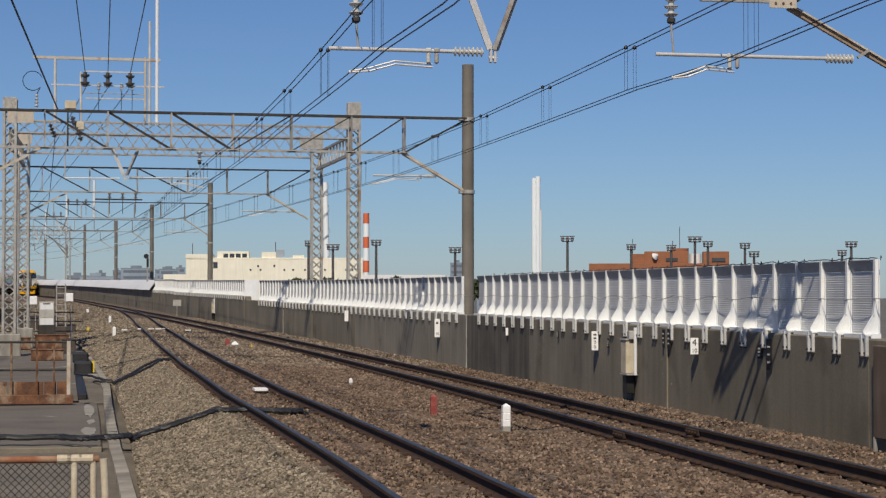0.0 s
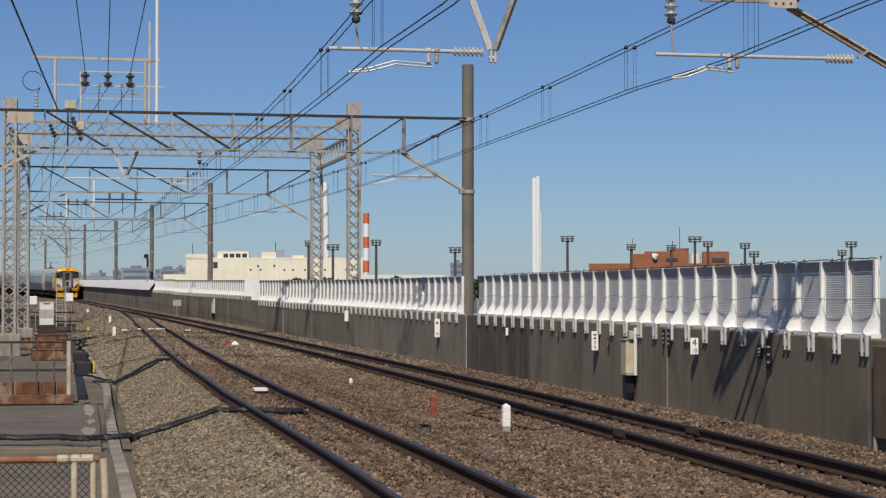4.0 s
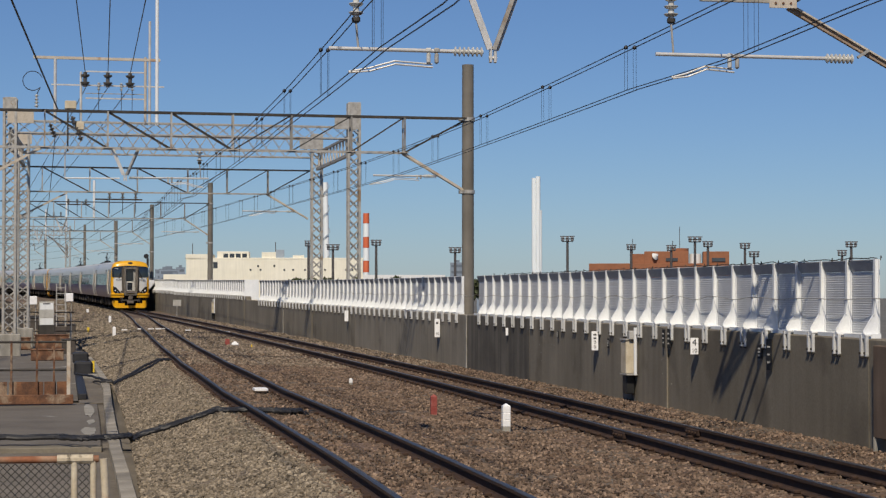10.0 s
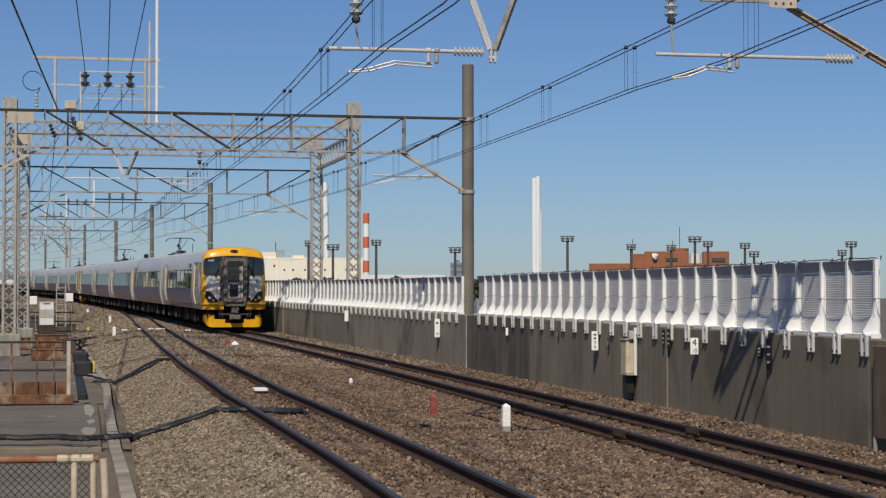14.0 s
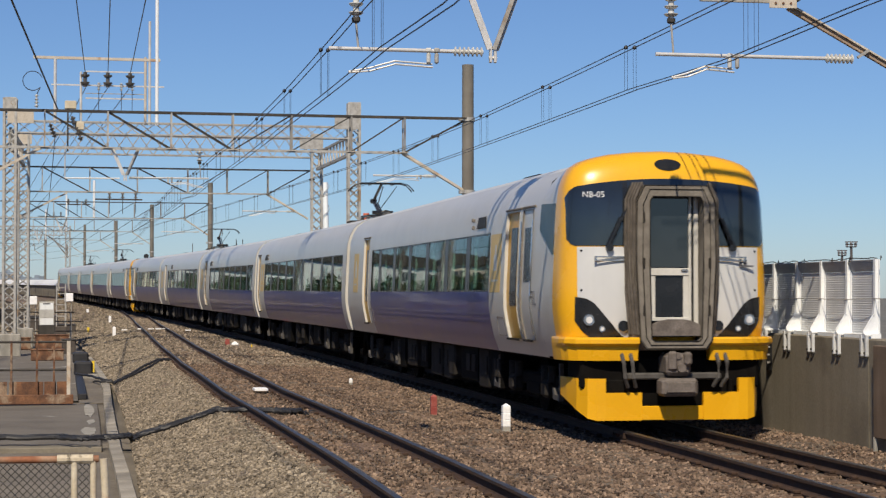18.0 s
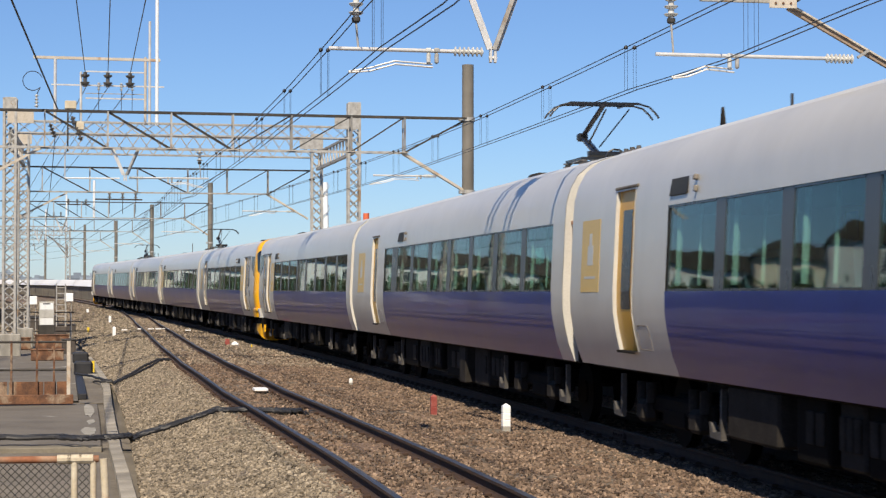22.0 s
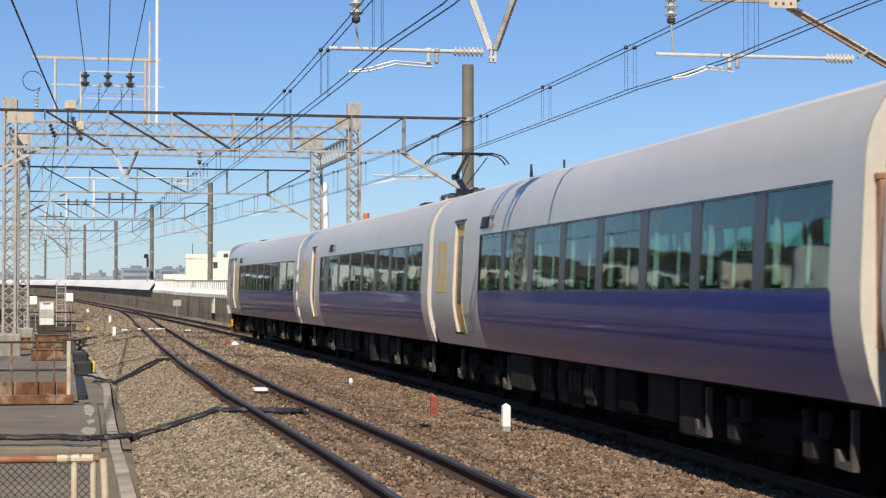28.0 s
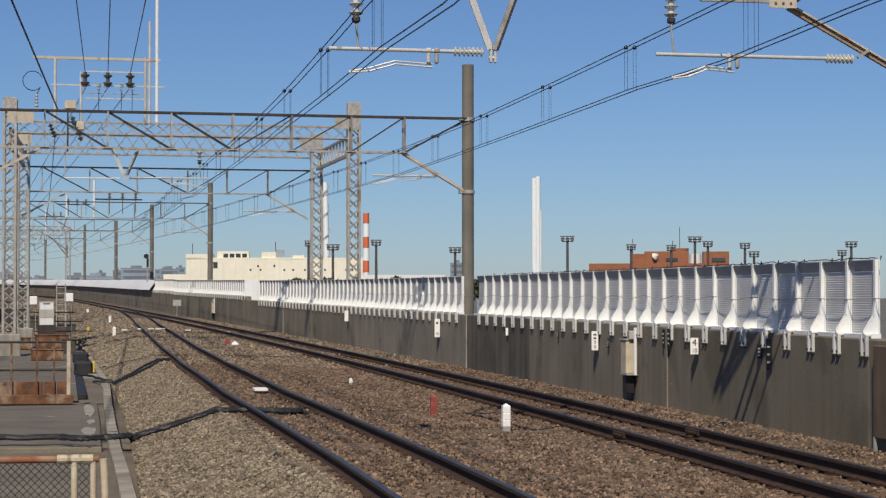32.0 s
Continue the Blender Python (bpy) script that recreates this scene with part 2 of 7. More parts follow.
def poly(bm, pts, ax, t0, t1):
    """A plate: an outline in two axes, from t0 to t1 along the third (ax)."""
    def p(u, v, w):
        return ((w, u, v), (u, w, v), (u, v, w))[ax]
    lo = [bm.verts.new(p(u, v, t0)) for u, v in pts]
    hi = [bm.verts.new(p(u, v, t1)) for u, v in pts]
    n = len(pts)
    bm.faces.new(lo)
    bm.faces.new(hi[::-1])
    for i in range(n):
        bm.faces.new((lo[i], hi[i], hi[(i + 1) % n], lo[(i + 1) % n]))
    bmesh.ops.recalc_face_normals(bm, faces=bm.faces)
    return bm


def tube(bm, pts, r, n=6):
    """A round cable through points."""
    pts = [Vector(p) for p in pts]
    rings = []
    for i, p in enumerate(pts):
        d = (pts[min(i + 1, len(pts) - 1)] - pts[max(i - 1, 0)]).normalized()
        side = d.cross(Vector((0, 0, 1)))
        side = side.normalized() if side.length > 1e-4 else Vector((1, 0, 0))
        up = side.cross(d)
        rings.append([bm.verts.new(p + r * (math.cos(6.2832 * k / n) * side + math.sin(6.2832 * k / n) * up)) for k in range(n)])
    for a, b in zip(rings, rings[1:]):
        for k in range(n):
            bm.faces.new((a[k], a[(k + 1) % n], b[(k + 1) % n], b[k]))
    for ring in (rings[0], rings[-1]):
        bm.faces.new(ring)
    bmesh.ops.recalc_face_normals(bm, faces=bm.faces)
    return bm


def mesh_of(name, bm, mats, smooth=False):
    me = bpy.data.meshes.new(name)
    bm.to_mesh(me)
    bm.free()
    for m in mats if isinstance(mats, (list, tuple)) else [mats]:
        me.materials.append(m)
    if smooth:
        me.polygons.foreach_set("use_smooth", [True] * len(me.polygons))
        me.set_sharp_from_angle(angle=radians(38))
    return me


def part(name, bm, mats, parent, label="", smooth=False):
    ob = new(name, mesh_of(name, bm, mats, smooth))
    ob.parent = parent
    if label:
        ob["label"] = label
    return ob


def share(name, me, parent, m=None, label=""):
    ob = new(name, me)
    ob.parent = parent
    if m is not None:
        ob.matrix_basis = m
    if label:
        ob["label"] = label
    return ob


def thing(name, m, label, category, group="", kind=""):
    ob = new(name)
    ob.matrix_world = m
    ob.empty_display_size = 0.3
    return tagged(ob, label, category, group, kind)


def solo(name, bm, mats, label, category, m=None, group="", kind="", smooth=False):
    ob = new(name, mesh_of(name, bm, mats, smooth))
    if m is not None:
        ob.matrix_world = m
    return tagged(ob, label, category, group, kind)


def strip(rows, mats, pick=None):
    """A sheet through rows of points."""
    bm = bm_new()
    vs = [[bm.verts.new(p) for p in r] for r in rows]
    for i in range(len(vs) - 1):
        for j in range(len(vs[0]) - 1):
            f = bm.faces.new((vs[i][j], vs[i][j + 1], vs[i + 1][j + 1], vs[i + 1][j]))
            if pick:
                f.material_index = pick(i, j)
    bmesh.ops.recalc_face_normals(bm, faces=bm.faces)
    return bm


# ---- ground and viaduct ----
bm = bm_new()
bmesh.ops.create_grid(bm, x_segments=40, y_segments=40, size=4000, matrix=Matrix.Translation((0, 1200, -9)))
solo("ground", bm, M["soil"], "flat grey city ground below the viaduct", "ground", kind="structure")


def srange(a, b, fine=1.0):
    out, s = [], a
    while s < b:
        out.append(s)
        s += fine if s < 60 else fine * 3 if s < 160 else fine * 8
    return out + [b]


DECKZ = -0.56
bm = strip([[T(s, o, z) for o, z in ((-16, -1.9), (-16, DECKZ), (-7.4, DECKZ), (-7.0, -0.62), (2.6, -0.62), (2.6, -1.9))] for s in srange(-60, 600)], None)
solo("viaduct_deck", bm, M["deck"], "grey concrete viaduct deck under the tracks", "viaduct", kind="structure")


def bed_z(s, o):
    """Height of the ballast over the far rails."""
    n = near_off(s)
    nz = near_z(s)
    w = max(0.0, min(1.0, (o - n - 0.9) / max(0.5, -n - 1.9)))
    track = nz * (1 - w) - 0.185
    if o < n - 1.0:
        u = min(1.0, max(0.0, (n - 1.0 - o) / max(0.4, n - 1.0 + 7.1)))
        track = (nz - 0.16) * (1 - u) + (-0.50) * u
    if o > 1.0:
        track += 0.05 * min(1, (o - 1.0) / 0.6)
    if abs(o - n) < 1.25:
        track += 0.03 * min(1.0, (1.25 - abs(o - n)) / 0.25)
    mid = math.exp(-((o - n * 0.5) / 1.1) ** 2) * (0.01 if n < -3 else 0)
    return track + mid


rows = []
for s in srange(-30, 420, 0.45):
    lo = -7.05 if s < 100 else -6.6
    rows.append([T(s, o, bed_z(s, o) + 0.035 * noise.noise(Vector((s * 1.3, o * 1.3, 0))) + 0.02 * noise.noise(Vector((s * 4, o * 4, 3)))) for o in np.linspace(lo, 2.14, 40)])
solo("ballast_bed", strip(rows, None), M["ballast"], "brown and grey crushed-stone ballast", "ballast", kind="stuff", smooth=True)


def stones(name, mat, count, s0, s1, pick, label, seed, power=1.6, big=1.0):
    rng = np.random.default_rng(seed)
    base = np.array([(x, y, z) for x in (-1, 1) for y in (-1, 1) for z in (-1, 1)], float) * 0.5
    fc = [(0, 1, 3, 2), (4, 6, 7, 5), (0, 4, 5, 1), (2, 3, 7, 6), (0, 2, 6, 4), (1, 5, 7, 3)]
    V, Fs, k = [], [], 0
    while k < count:
        s = s0 + (s1 - s0) * rng.random() ** power
        o = pick(rng, s)
        if o is None:
            continue
        r = rng.uniform(0.019, 0.043) * big
        c = T(s, o, bed_z(s, o) + r * rng.uniform(0.0, 0.35))
        pts = base * rng.uniform(0.55, 1.0, (8, 3)) * np.array([1, rng.uniform(0.7, 1.2), rng.uniform(0.6, 0.95)]) * r * 1.25
        q = np.array(Euler(rng.uniform(0, 6.28, 3)).to_matrix())
        V.extend((pts @ q.T + np.array(c)).tolist())
        Fs.extend([tuple(8 * k + i for i in f) for f in fc])
        k += 1
    me = bpy.data.meshes.new(name)
    me.from_pydata(V, [], Fs)
    me.materials.append(mat)
    return tagged(new(name, me), label, "ballast", kind="stuff")


def clear_of_rails(s, o):
    n = near_off(s)
    return all(abs(o - c) > 0.075 for c in (n - 0.566, n + 0.566, -0.566, 0.566))


def pick_left(rng, s):
    n = near_off(s)
    o = rng.uniform(-7.05, n - 0.72)
    return o


def pick_brown(rng, s):
    n = near_off(s)
    o = rng.uniform(n - 0.9, 2.1)
    if not clear_of_rails(s, o) or (abs(o) < 0.5 and rng.random() < 0.55) or (abs(o - n) < 0.5 and rng.random() < 0.3):
        return None
    return o


stones("ballast_stones", M["stone_grey"], 46000, 16, 62, pick_left, "loose grey crushed stones on the bank beside the track", 3)
stones("ballast_stones", M["stone_grey"], 14000, 58, 118, pick_left, "crushed stones on the far part of the bank", 5, power=1.2, big=1.7)
def pick_far(rng, s):
    return rng.uniform(-15.0, near_off(s) - 0.75)


stones("ballast_stones", M["stone_grey"], 12000, 86, 230, pick_far, "coarse grey stones beside the far part of the line", 8, power=1.3, big=2.6)
stones("ballast_stones", M["stone_pale"], 14000, 50, 120, pick_brown, "rust-brown stones about the turnout", 6, power=1.2, big=1.6)
stones("ballast_stones", M["stone_brown"], 62000, 13, 60, pick_brown, "loose rust-brown crushed stones between the tracks", 4)

# ---- tracks ----
RAILP = [(-0.064, -0.153), (0.064, -0.153), (0.064, -0.142), (0.018, -0.125), (0.009, -0.11), (0.009, -0.05), (0.0325, -0.036), (0.0325, -0.006), (0.026, 0.0), (-0.026, 0.0), (-0.0325, -0.006), (-0.0325, -0.036), (-0.009, -0.05), (-0.009, -0.11), (-0.018, -0.125), (-0.064, -0.142), (-0.064, -0.153)]


def rail(parent, off, zf, s0, s1):
    bm = strip([[T(s, off(s) + a, zf(s) + b) for a, b in RAILP] for s in srange(s0, s1, 0.8)], None, pick=lambda i, j: 1 if 7 <= j <= 9 else 0)
    return part("rail", bm, [M["rail_side"], M["rail_top"]], parent, "steel rail with a polished head and rusty sides")


def track(name, off, zf, s0, s1, label, sl0, sl1):
    tr = thing(name, Matrix.Identity(4), label, "railway track")
    for d in (-0.566, 0.566):
        rail(tr, lambda s, d=d: off(s) + d, zf, s0, s1)
    bm = box(bm_new(), (0, 0, -0.235), (2.0, 0.22, 0.14), bev=0.015)
    me = mesh_of("sleeper", bm, M["sleeper"])
    s = sl0
    bm = bm_new()
    for e in (-1, 1):
        box(bm, (e * 0.095, 0, -0.128), (0.07, 0.09, 0.035), bev=0.008)
    box(bm, (0, 0, -0.158), (0.30, 0.16, 0.02))
    clip = mesh_of("rail_clip", bm, M["rail_side"])
    while s < sl1:
        m = F(s, off(s), zf(s))
        share("sleeper", me, tr, m)
        if s < 60:
            for d in (-0.566, 0.566):
                share("rail_clip", clip, tr, m @ Matrix.Translation((d, 0, 0)))
        s += 0.64
    return tr


track("far_track", lambda s: 0.0, lambda s: 0.0, -60, 560, "straight then curving railway track beside the parapet wall", -9, 90)
track("near_track", near_off, near_z, -30, 150, "side track that joins the other track at a turnout", -9, 110)
# ---- parapet wall and noise barrier ----
wall = thing("wall_right", Matrix.Identity(4), "weathered grey concrete parapet wall with stained panels", "wall", kind="structure")
JOINTS = [-14.0, -3.0, 5.5, 14.0, 22.6, 31.2, 41.3, 48.0, 56.6, 66.0, 76.0, 84.5, 97.0, 104.5, 119.0, 134.0, 150.0, 168.0, 188.0, 215.0, 250.0, 290.0, 340.0, 400.0, 480.0, 580.0]


def wall_panel(s0, s1, top, mat):
    n = max(2, int((s1 - s0) / 3))
    sec = [(2.10, -0.62), (2.10, top - 0.02), (2.12, top), (2.36, top), (2.36, -0.62), (2.10, -0.62)]
    bm = strip([[T(s, o, z) for o, z in sec] for s in np.linspace(s0 + 0.012, s1 - 0.012, n)], None)
    bm.verts.ensure_lookup_table()
    k = len(sec)
    for r in (0, n - 1):
        bm.faces.new([bm.verts[r * k + i] for i in range(k - 1)])
    bmesh.ops.recalc_face_normals(bm, faces=bm.faces)
    part("panel", bm, mat, wall)


for a, b in zip(JOINTS, JOINTS[1:]):
    wall_panel(a, b, 1.27 if b < 98 else 1.45 if b < 140 else 1.50, M["concrete_dark"] if a in (41.3,) else M["concrete_brown"] if a < 23 else M["concrete_light"] if a in (48.0, 56.6) else M["concrete_wall"])
# narrow pilasters over some joints
for s in (31.2, 48.05, 84.2, 97.8, 104.5, 76.0):
    part("joint_cover", box(bm_new(), (0, 0, 0.33), (0.03, 0.16, 1.84), bev=0.008), M["concrete_pale"] if s in (48.05, 84.2) else M["concrete_wall"], wall).matrix_basis = F(s, 2.085)

barrier = thing("noise_barrier", Matrix.Identity(4), "white steel posts with grey louvred noise panels on the parapet", "barrier")
PITCH_S = 0.915
# one post: thin web, front flange, flared foot, base plate
bm = bm_new()
poly(bm, [(1.955, 1.33), (1.955, 1.36), (2.085, 1.56), (2.105, 1.70), (2.112, 2.285), (2.172, 2.285), (2.172, 1.33)], 1, -0.009, 0.009)
poly(bm, [(1.945, 1.33), (1.945, 1.365), (2.075, 1.57), (2.088, 1.56), (1.956, 1.36), (1.956, 1.33)], 1, -0.014, 0.014)
poly(bm, [(2.075, 1.57), (2.095, 1.71), (2.10, 2.29), (2.113, 2.29), (2.108, 1.70), (2.088, 1.56)], 1, -0.032, 0.032)
poly(bm, [(2.15, 1.33), (2.15, 2.285), (2.164, 2.285), (2.164, 1.33)], 1, -0.034, 0.034)
box(bm, (2.06, 0, 1.30), (0.22, 0.10, 0.06))
POST = mesh_of("post", bm, M["white_paint"])
bm = bm_new()
box(bm, (2.08, 0, 1.175), (0.045, 0.055, 0.27), bev=0.006)
box(bm, (2.10, 0, 1.305), (0.085, 0.055, 0.012))
BRACKET = mesh_of("bracket", bm, M["bracket_grey"])
bm = bm_new()
rod(bm, (2.04, 0, 1.085), (2.06, 0, 1.085), 0.016, 6)
box(bm, (2.08, 0, 1.028), (0.04, 0.045, 0.025), bev=0.005)
BOLT = mesh_of("bolt", bm, M["steel_dark"])
# one bay: ridged panel, visor, ledge
prof, z = [], 1.30
while z < 2.12:
    prof += [(2.1675, z), (2.165, z + 0.022)]
    z += 0.031
bm = strip([[Vector((o, y, zz)) for o, zz in prof] for y in (0.01, PITCH_S - 0.01)], None)
PANEL = mesh_of("louvre_panel", bm, M["panel_grey"])
bm = bm_new()
poly(bm, [(2.160, 2.13), (2.108, 2.275), (2.118, 2.285), (2.172, 2.14)], 1, 0.0, PITCH_S)
VISOR = mesh_of("visor", bm, M["visor_grey"])
bm = box(bm_new(), (2.10, PITCH_S / 2, 1.295), (0.15, PITCH_S, 0.05))
LEDGE = mesh_of("ledge", bm, M["white_paint"])
s = 22.7
while s < 149.5:
    m = F(s, 0.12) if s < 97.6 else F(s, 0.12, (1.45 if s < 134 else 1.50) - 1.27 * 0.84) @ Matrix.Diagonal((1, 1, 0.84, 1))
    hole = 47.3 < s < 48.35 or 93.0 < s < 97.8
    if not hole:
        post = share("post", POST, barrier, m)
        for e in (-0.075, 0.075):
            share("bolt", BOLT, share("bracket", BRACKET, barrier, m @ Matrix.Translation((-0.12, e, 0))))
    if not hole and not (92.6 < s < 97.8):
        share("louvre_panel", PANEL, barrier, m)
        share("visor", VISOR, barrier, m)
        share("ledge", LEDGE, barrier, m)
    s += PITCH_S
part("blank_panel", strip([[T(a, o, z) for z in (1.28, 2.31)] for a, o in ((97.6, 2.08), (97.3, 2.78), (97.4, 2.80), (97.7, 2.10), (97.6, 2.08))], None), M["white_paint"], barrier, "plain white panel in the barrier")
# smooth curved panels farther on
for a, b in ((150.2, 168), (168.2, 188), (188.2, 215), (215.3, 250), (250.3, 290), (290.3, 340), (340.3, 400), (400.3, 480)):
    n = 6
    bm = strip([[T(s, o, zz) for o, zz in ((2.13, 1.49), (1.88, 1.50), (1.96, 1.62), (2.13, 1.85), (2.33, 2.08), (2.55, 2.30), (2.60, 2.30), (2.35, 1.5))] for s in np.linspace(a, b, n)], None)
    part("white_panel", bm, M["white_panel"], barrier)
# the thin cable looped along the posts
bm = bm_new()
tube(bm, [T(s, 2.205 + 0.01 * math.sin(s * 7), 1.79 + 0.02 * math.sin(s * 3.1) - 0.03 * abs(math.sin(s * 1.716))) for s in np.arange(22.4, 70, 0.3)], 0.006, 5)
solo("barrier_cable", bm, M["galv"], "thin grey cable sagging along the barrier posts", "cable")

rng = random.Random(77)
bm = tube(bm_new(), [T(s, 2.25 + rng.uniform(-0.02, 0.02), 2.288 + rng.uniform(0, 0.022)) for s in np.arange(22.7, 44, 0.12)], 0.007, 5)
for k in range(26):
    s = 22.4 + k * PITCH_S + rng.uniform(-0.2, 0.2)
    tube(bm, [T(s, 2.22, 2.27), T(s + 0.03, 2.24, 2.325), T(s + 0.08, 2.27, 2.30)], 0.006, 5)
solo("top_cable", bm, M["steel_dark"], "dark thin cable tied along the barrier top", "cable")

# an unseen wall added behind the camera's left, to shape the train's reflections
far_wall = thing("wall_left", Matrix.Identity(4), "unseen plain grey wall with a white top, added for reflections", "wall", kind="structure")
for nm, sec, mat in (("panel", [(-15.8, -1.9), (-15.8, 1.3), (-16.05, 1.3), (-16.05, -1.9)], M["concrete_wall"]), ("white_panel", [(-15.85, 1.3), (-15.85, 2.3), (-15.95, 2.3), (-15.95, 1.3)], M["white_panel"])):
    part(nm, strip([[T(s, o, z) for o, z in sec] for s in srange(-60, 240, 3)], None), mat, far_wall)

# small pale spots and anchor holes on the near panels
rng = random.Random(21)
for s0, n in ((24.0, 26), (33.0, 18)):
    for k in range(n):
        s, z, r = s0 + rng.uniform(0, 7.5), rng.uniform(-0.05, 0.95), rng.uniform(0.006, 0.014)
        part("pale_patch", rod(bm_new(), (0.0, 0, 0), (0.012, 0, 0), r, 8), M["concrete_pale"], wall).matrix_basis = F(s, 2.095, z)
# ---- the train ----
M["body_white"] = surf("silver_white_body_paint", (0.58, 0.57, 0.535), (0.63, 0.62, 0.585), 0.6, 0.34, metal=0.16, fine=0.03, bscale=2.0, streak=0.03, coat=0.15, rvar=0.04)
M["body_blue"] = surf("deep_blue_body_paint", (0.009, 0.031, 0.205), (0.015, 0.040, 0.24), 0.8, 0.30, fine=0.05, bscale=3.0, streak=0.06, coat=0.45, rvar=0.04, spec=0.28)
M["body_yellow"] = surf("warm_yellow_body_paint", (0.80, 0.40, 0.012), (0.86, 0.45, 0.02), 1.0, 0.28, fine=0.03, coat=0.4, rvar=0.04)
M["yellow_mark"] = surf("pale_yellow_stripe_paint", (0.63, 0.42, 0.11), (0.68, 0.47, 0.15), 1.0, 0.35, fine=0.05)
M["sign_dark"] = surf("dark_matt_display", (0.03, 0.03, 0.028), (0.05, 0.05, 0.047), 6, 0.6, fine=0.2, spec=0.2)
M["door_gold"] = surf("golden_door_paint", (0.55, 0.28, 0.015), (0.61, 0.32, 0.02), 1.0, 0.4, fine=0.05, coat=0.1, rvar=0.04)
M["pillar_grey"] = surf("dark_grey_window_pillar", (0.036, 0.038, 0.040), (0.052, 0.054, 0.056), 3, 0.3, fine=0.06)
M["fold_rubber"] = surf("creased_brown_rubber", (0.075, 0.062, 0.05), (0.125, 0.106, 0.088), 9, 0.85, fine=0.2, bump=0.3)
M["screen_dark"] = surf("dark_windscreen_glass", (0.012, 0.016, 0.02), (0.022, 0.028, 0.034), 1.5, 0.05, fine=0.05, coat=0.8, rvar=0.03)
M["front_white"] = surf("white_front_paint", (0.60, 0.605, 0.60), (0.66, 0.665, 0.66), 0.8, 0.35, fine=0.03, bscale=3, streak=0.06, coat=0.2)
M["roof_grey"] = surf("roof_grey_paint", (0.64, 0.635, 0.61), (0.70, 0.695, 0.67), 0.8, 0.36, metal=0.12, fine=0.04, bscale=3, streak=0.03)
M["frame_black"] = surf("black_window_band", (0.012, 0.013, 0.015), (0.02, 0.021, 0.023), 3, 0.25, fine=0.05)
M["end_cream"] = surf("cream_end_wall", (0.62, 0.60, 0.55), (0.70, 0.68, 0.62), 2, 0.5, fine=0.06, streak=0.15)
M["rubber"] = surf("grey_gangway_rubber", (0.145, 0.126, 0.102), (0.22, 0.194, 0.162), 5, 0.75, fine=0.12, bump=0.1)
# the shade beneath the cars is put into these two very dark colours
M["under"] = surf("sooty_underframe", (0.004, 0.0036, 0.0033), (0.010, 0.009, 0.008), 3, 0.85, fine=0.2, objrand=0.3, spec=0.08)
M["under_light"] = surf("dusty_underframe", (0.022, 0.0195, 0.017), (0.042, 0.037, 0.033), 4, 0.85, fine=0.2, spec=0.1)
M["chrome"] = surf("bright_metal", (0.62, 0.62, 0.62), (0.72, 0.72, 0.72), 6, 0.22, metal=0.95, fine=0.03)
M["lamp"] = surf("headlamp_lens", (0.84, 0.85, 0.86), (0.92, 0.92, 0.93), 8, 0.15, metal=0.3, fine=0.03)
M["inner_pale"] = surf("pale_interior_lining", (0.68, 0.68, 0.65), (0.75, 0.75, 0.72), 2, 0.6, fine=0.04)
M["inner_floor"] = surf("dark_interior_carpet", (0.05, 0.055, 0.07), (0.075, 0.08, 0.10), 4, 0.9, fine=0.1)
M["seat_cloth"] = surf("blue_grey_seat_cloth", (0.06, 0.085, 0.13), (0.10, 0.13, 0.18), 9, 0.9, fine=0.15, objrand=0.15)
M["curtain"] = surf("pale_curtain_cloth", (0.28, 0.32, 0.30), (0.38, 0.42, 0.40), 7, 0.85, fine=0.1, objrand=0.12)
M["window_glass"] = glass("teal_window_glass", (0.52, 0.76, 0.72))
M["white_letter"] = surf("white_lettering", (0.75, 0.75, 0.75), (0.8, 0.8, 0.8), 9, 0.5, fine=0.02)
M["grey_letter"] = surf("dark_grey_lettering", (0.10, 0.10, 0.11), (0.13, 0.13, 0.14), 9, 0.5, fine=0.02)

# outline of half the body, from the sill to the top of the roof
PROFILE = [(1.30, 0.94), (1.385, 1.17), (1.44, 1.42), (1.47, 1.62), (1.473, 1.87), (1.43, 2.80), (1.41, 3.06), (1.35, 3.26), (1.25, 3.44), (1.07, 3.585), (0.77, 3.70), (0.38, 3.775), (0.0, 3.80)]
WIN_J, DOOR_J = (4,), (1, 2, 3, 4, 5)


def side_x(z):
    return float(np.interp(z, [p[1] for p in PROFILE], [p[0] for p in PROFILE]))


def body_shell(car, u0, u1, L, win, doors, blue):
    """The shell between two ends, with openings for windows and doors. u runs from the front coupling back."""
    cuts = {u0, u1, *win, *blue}
    for d in doors:
        cuts |= {d[0], d[1]}
    us = sorted(c for c in cuts if u0 <= c <= u1)
    fine = []
    for a, b in zip(us, us[1:]):
        n = max(1, int((b - a) / 2.5))
        fine += [a + (b - a) * k / n for k in range(n)]
    us = fine + [us[-1]]
    bm = bm_new()
    for side in (-1, 1):
        grid = [[bm.verts.new((side * x, u - L / 2, z)) for x, z in PROFILE] for u in us]
        for i in range(len(us) - 1):
            um = (us[i] + us[i + 1]) / 2
            for j in range(len(PROFILE) - 1):
                if j in WIN_J and win[0] < um < win[1]:
                    continue
                if j in DOOR_J and any(a < um < b for a, b in doors):
                    continue
                q = (grid[i][j], grid[i][j + 1], grid[i + 1][j + 1], grid[i + 1][j])
                f = bm.faces.new(q if side > 0 else q[::-1])
                f.material_index = 1 if j < 4 and blue[0] < um < blue[1] else 2 if j >= 9 else 0
    bmesh.ops.remove_doubles(bm, verts=bm.verts, dist=0.001)
    return part("body_shell", bm, [M["body_white"], M["body_blue"], M["roof_grey"]], car, "silver-white body shell with a blue lower side", smooth=True)


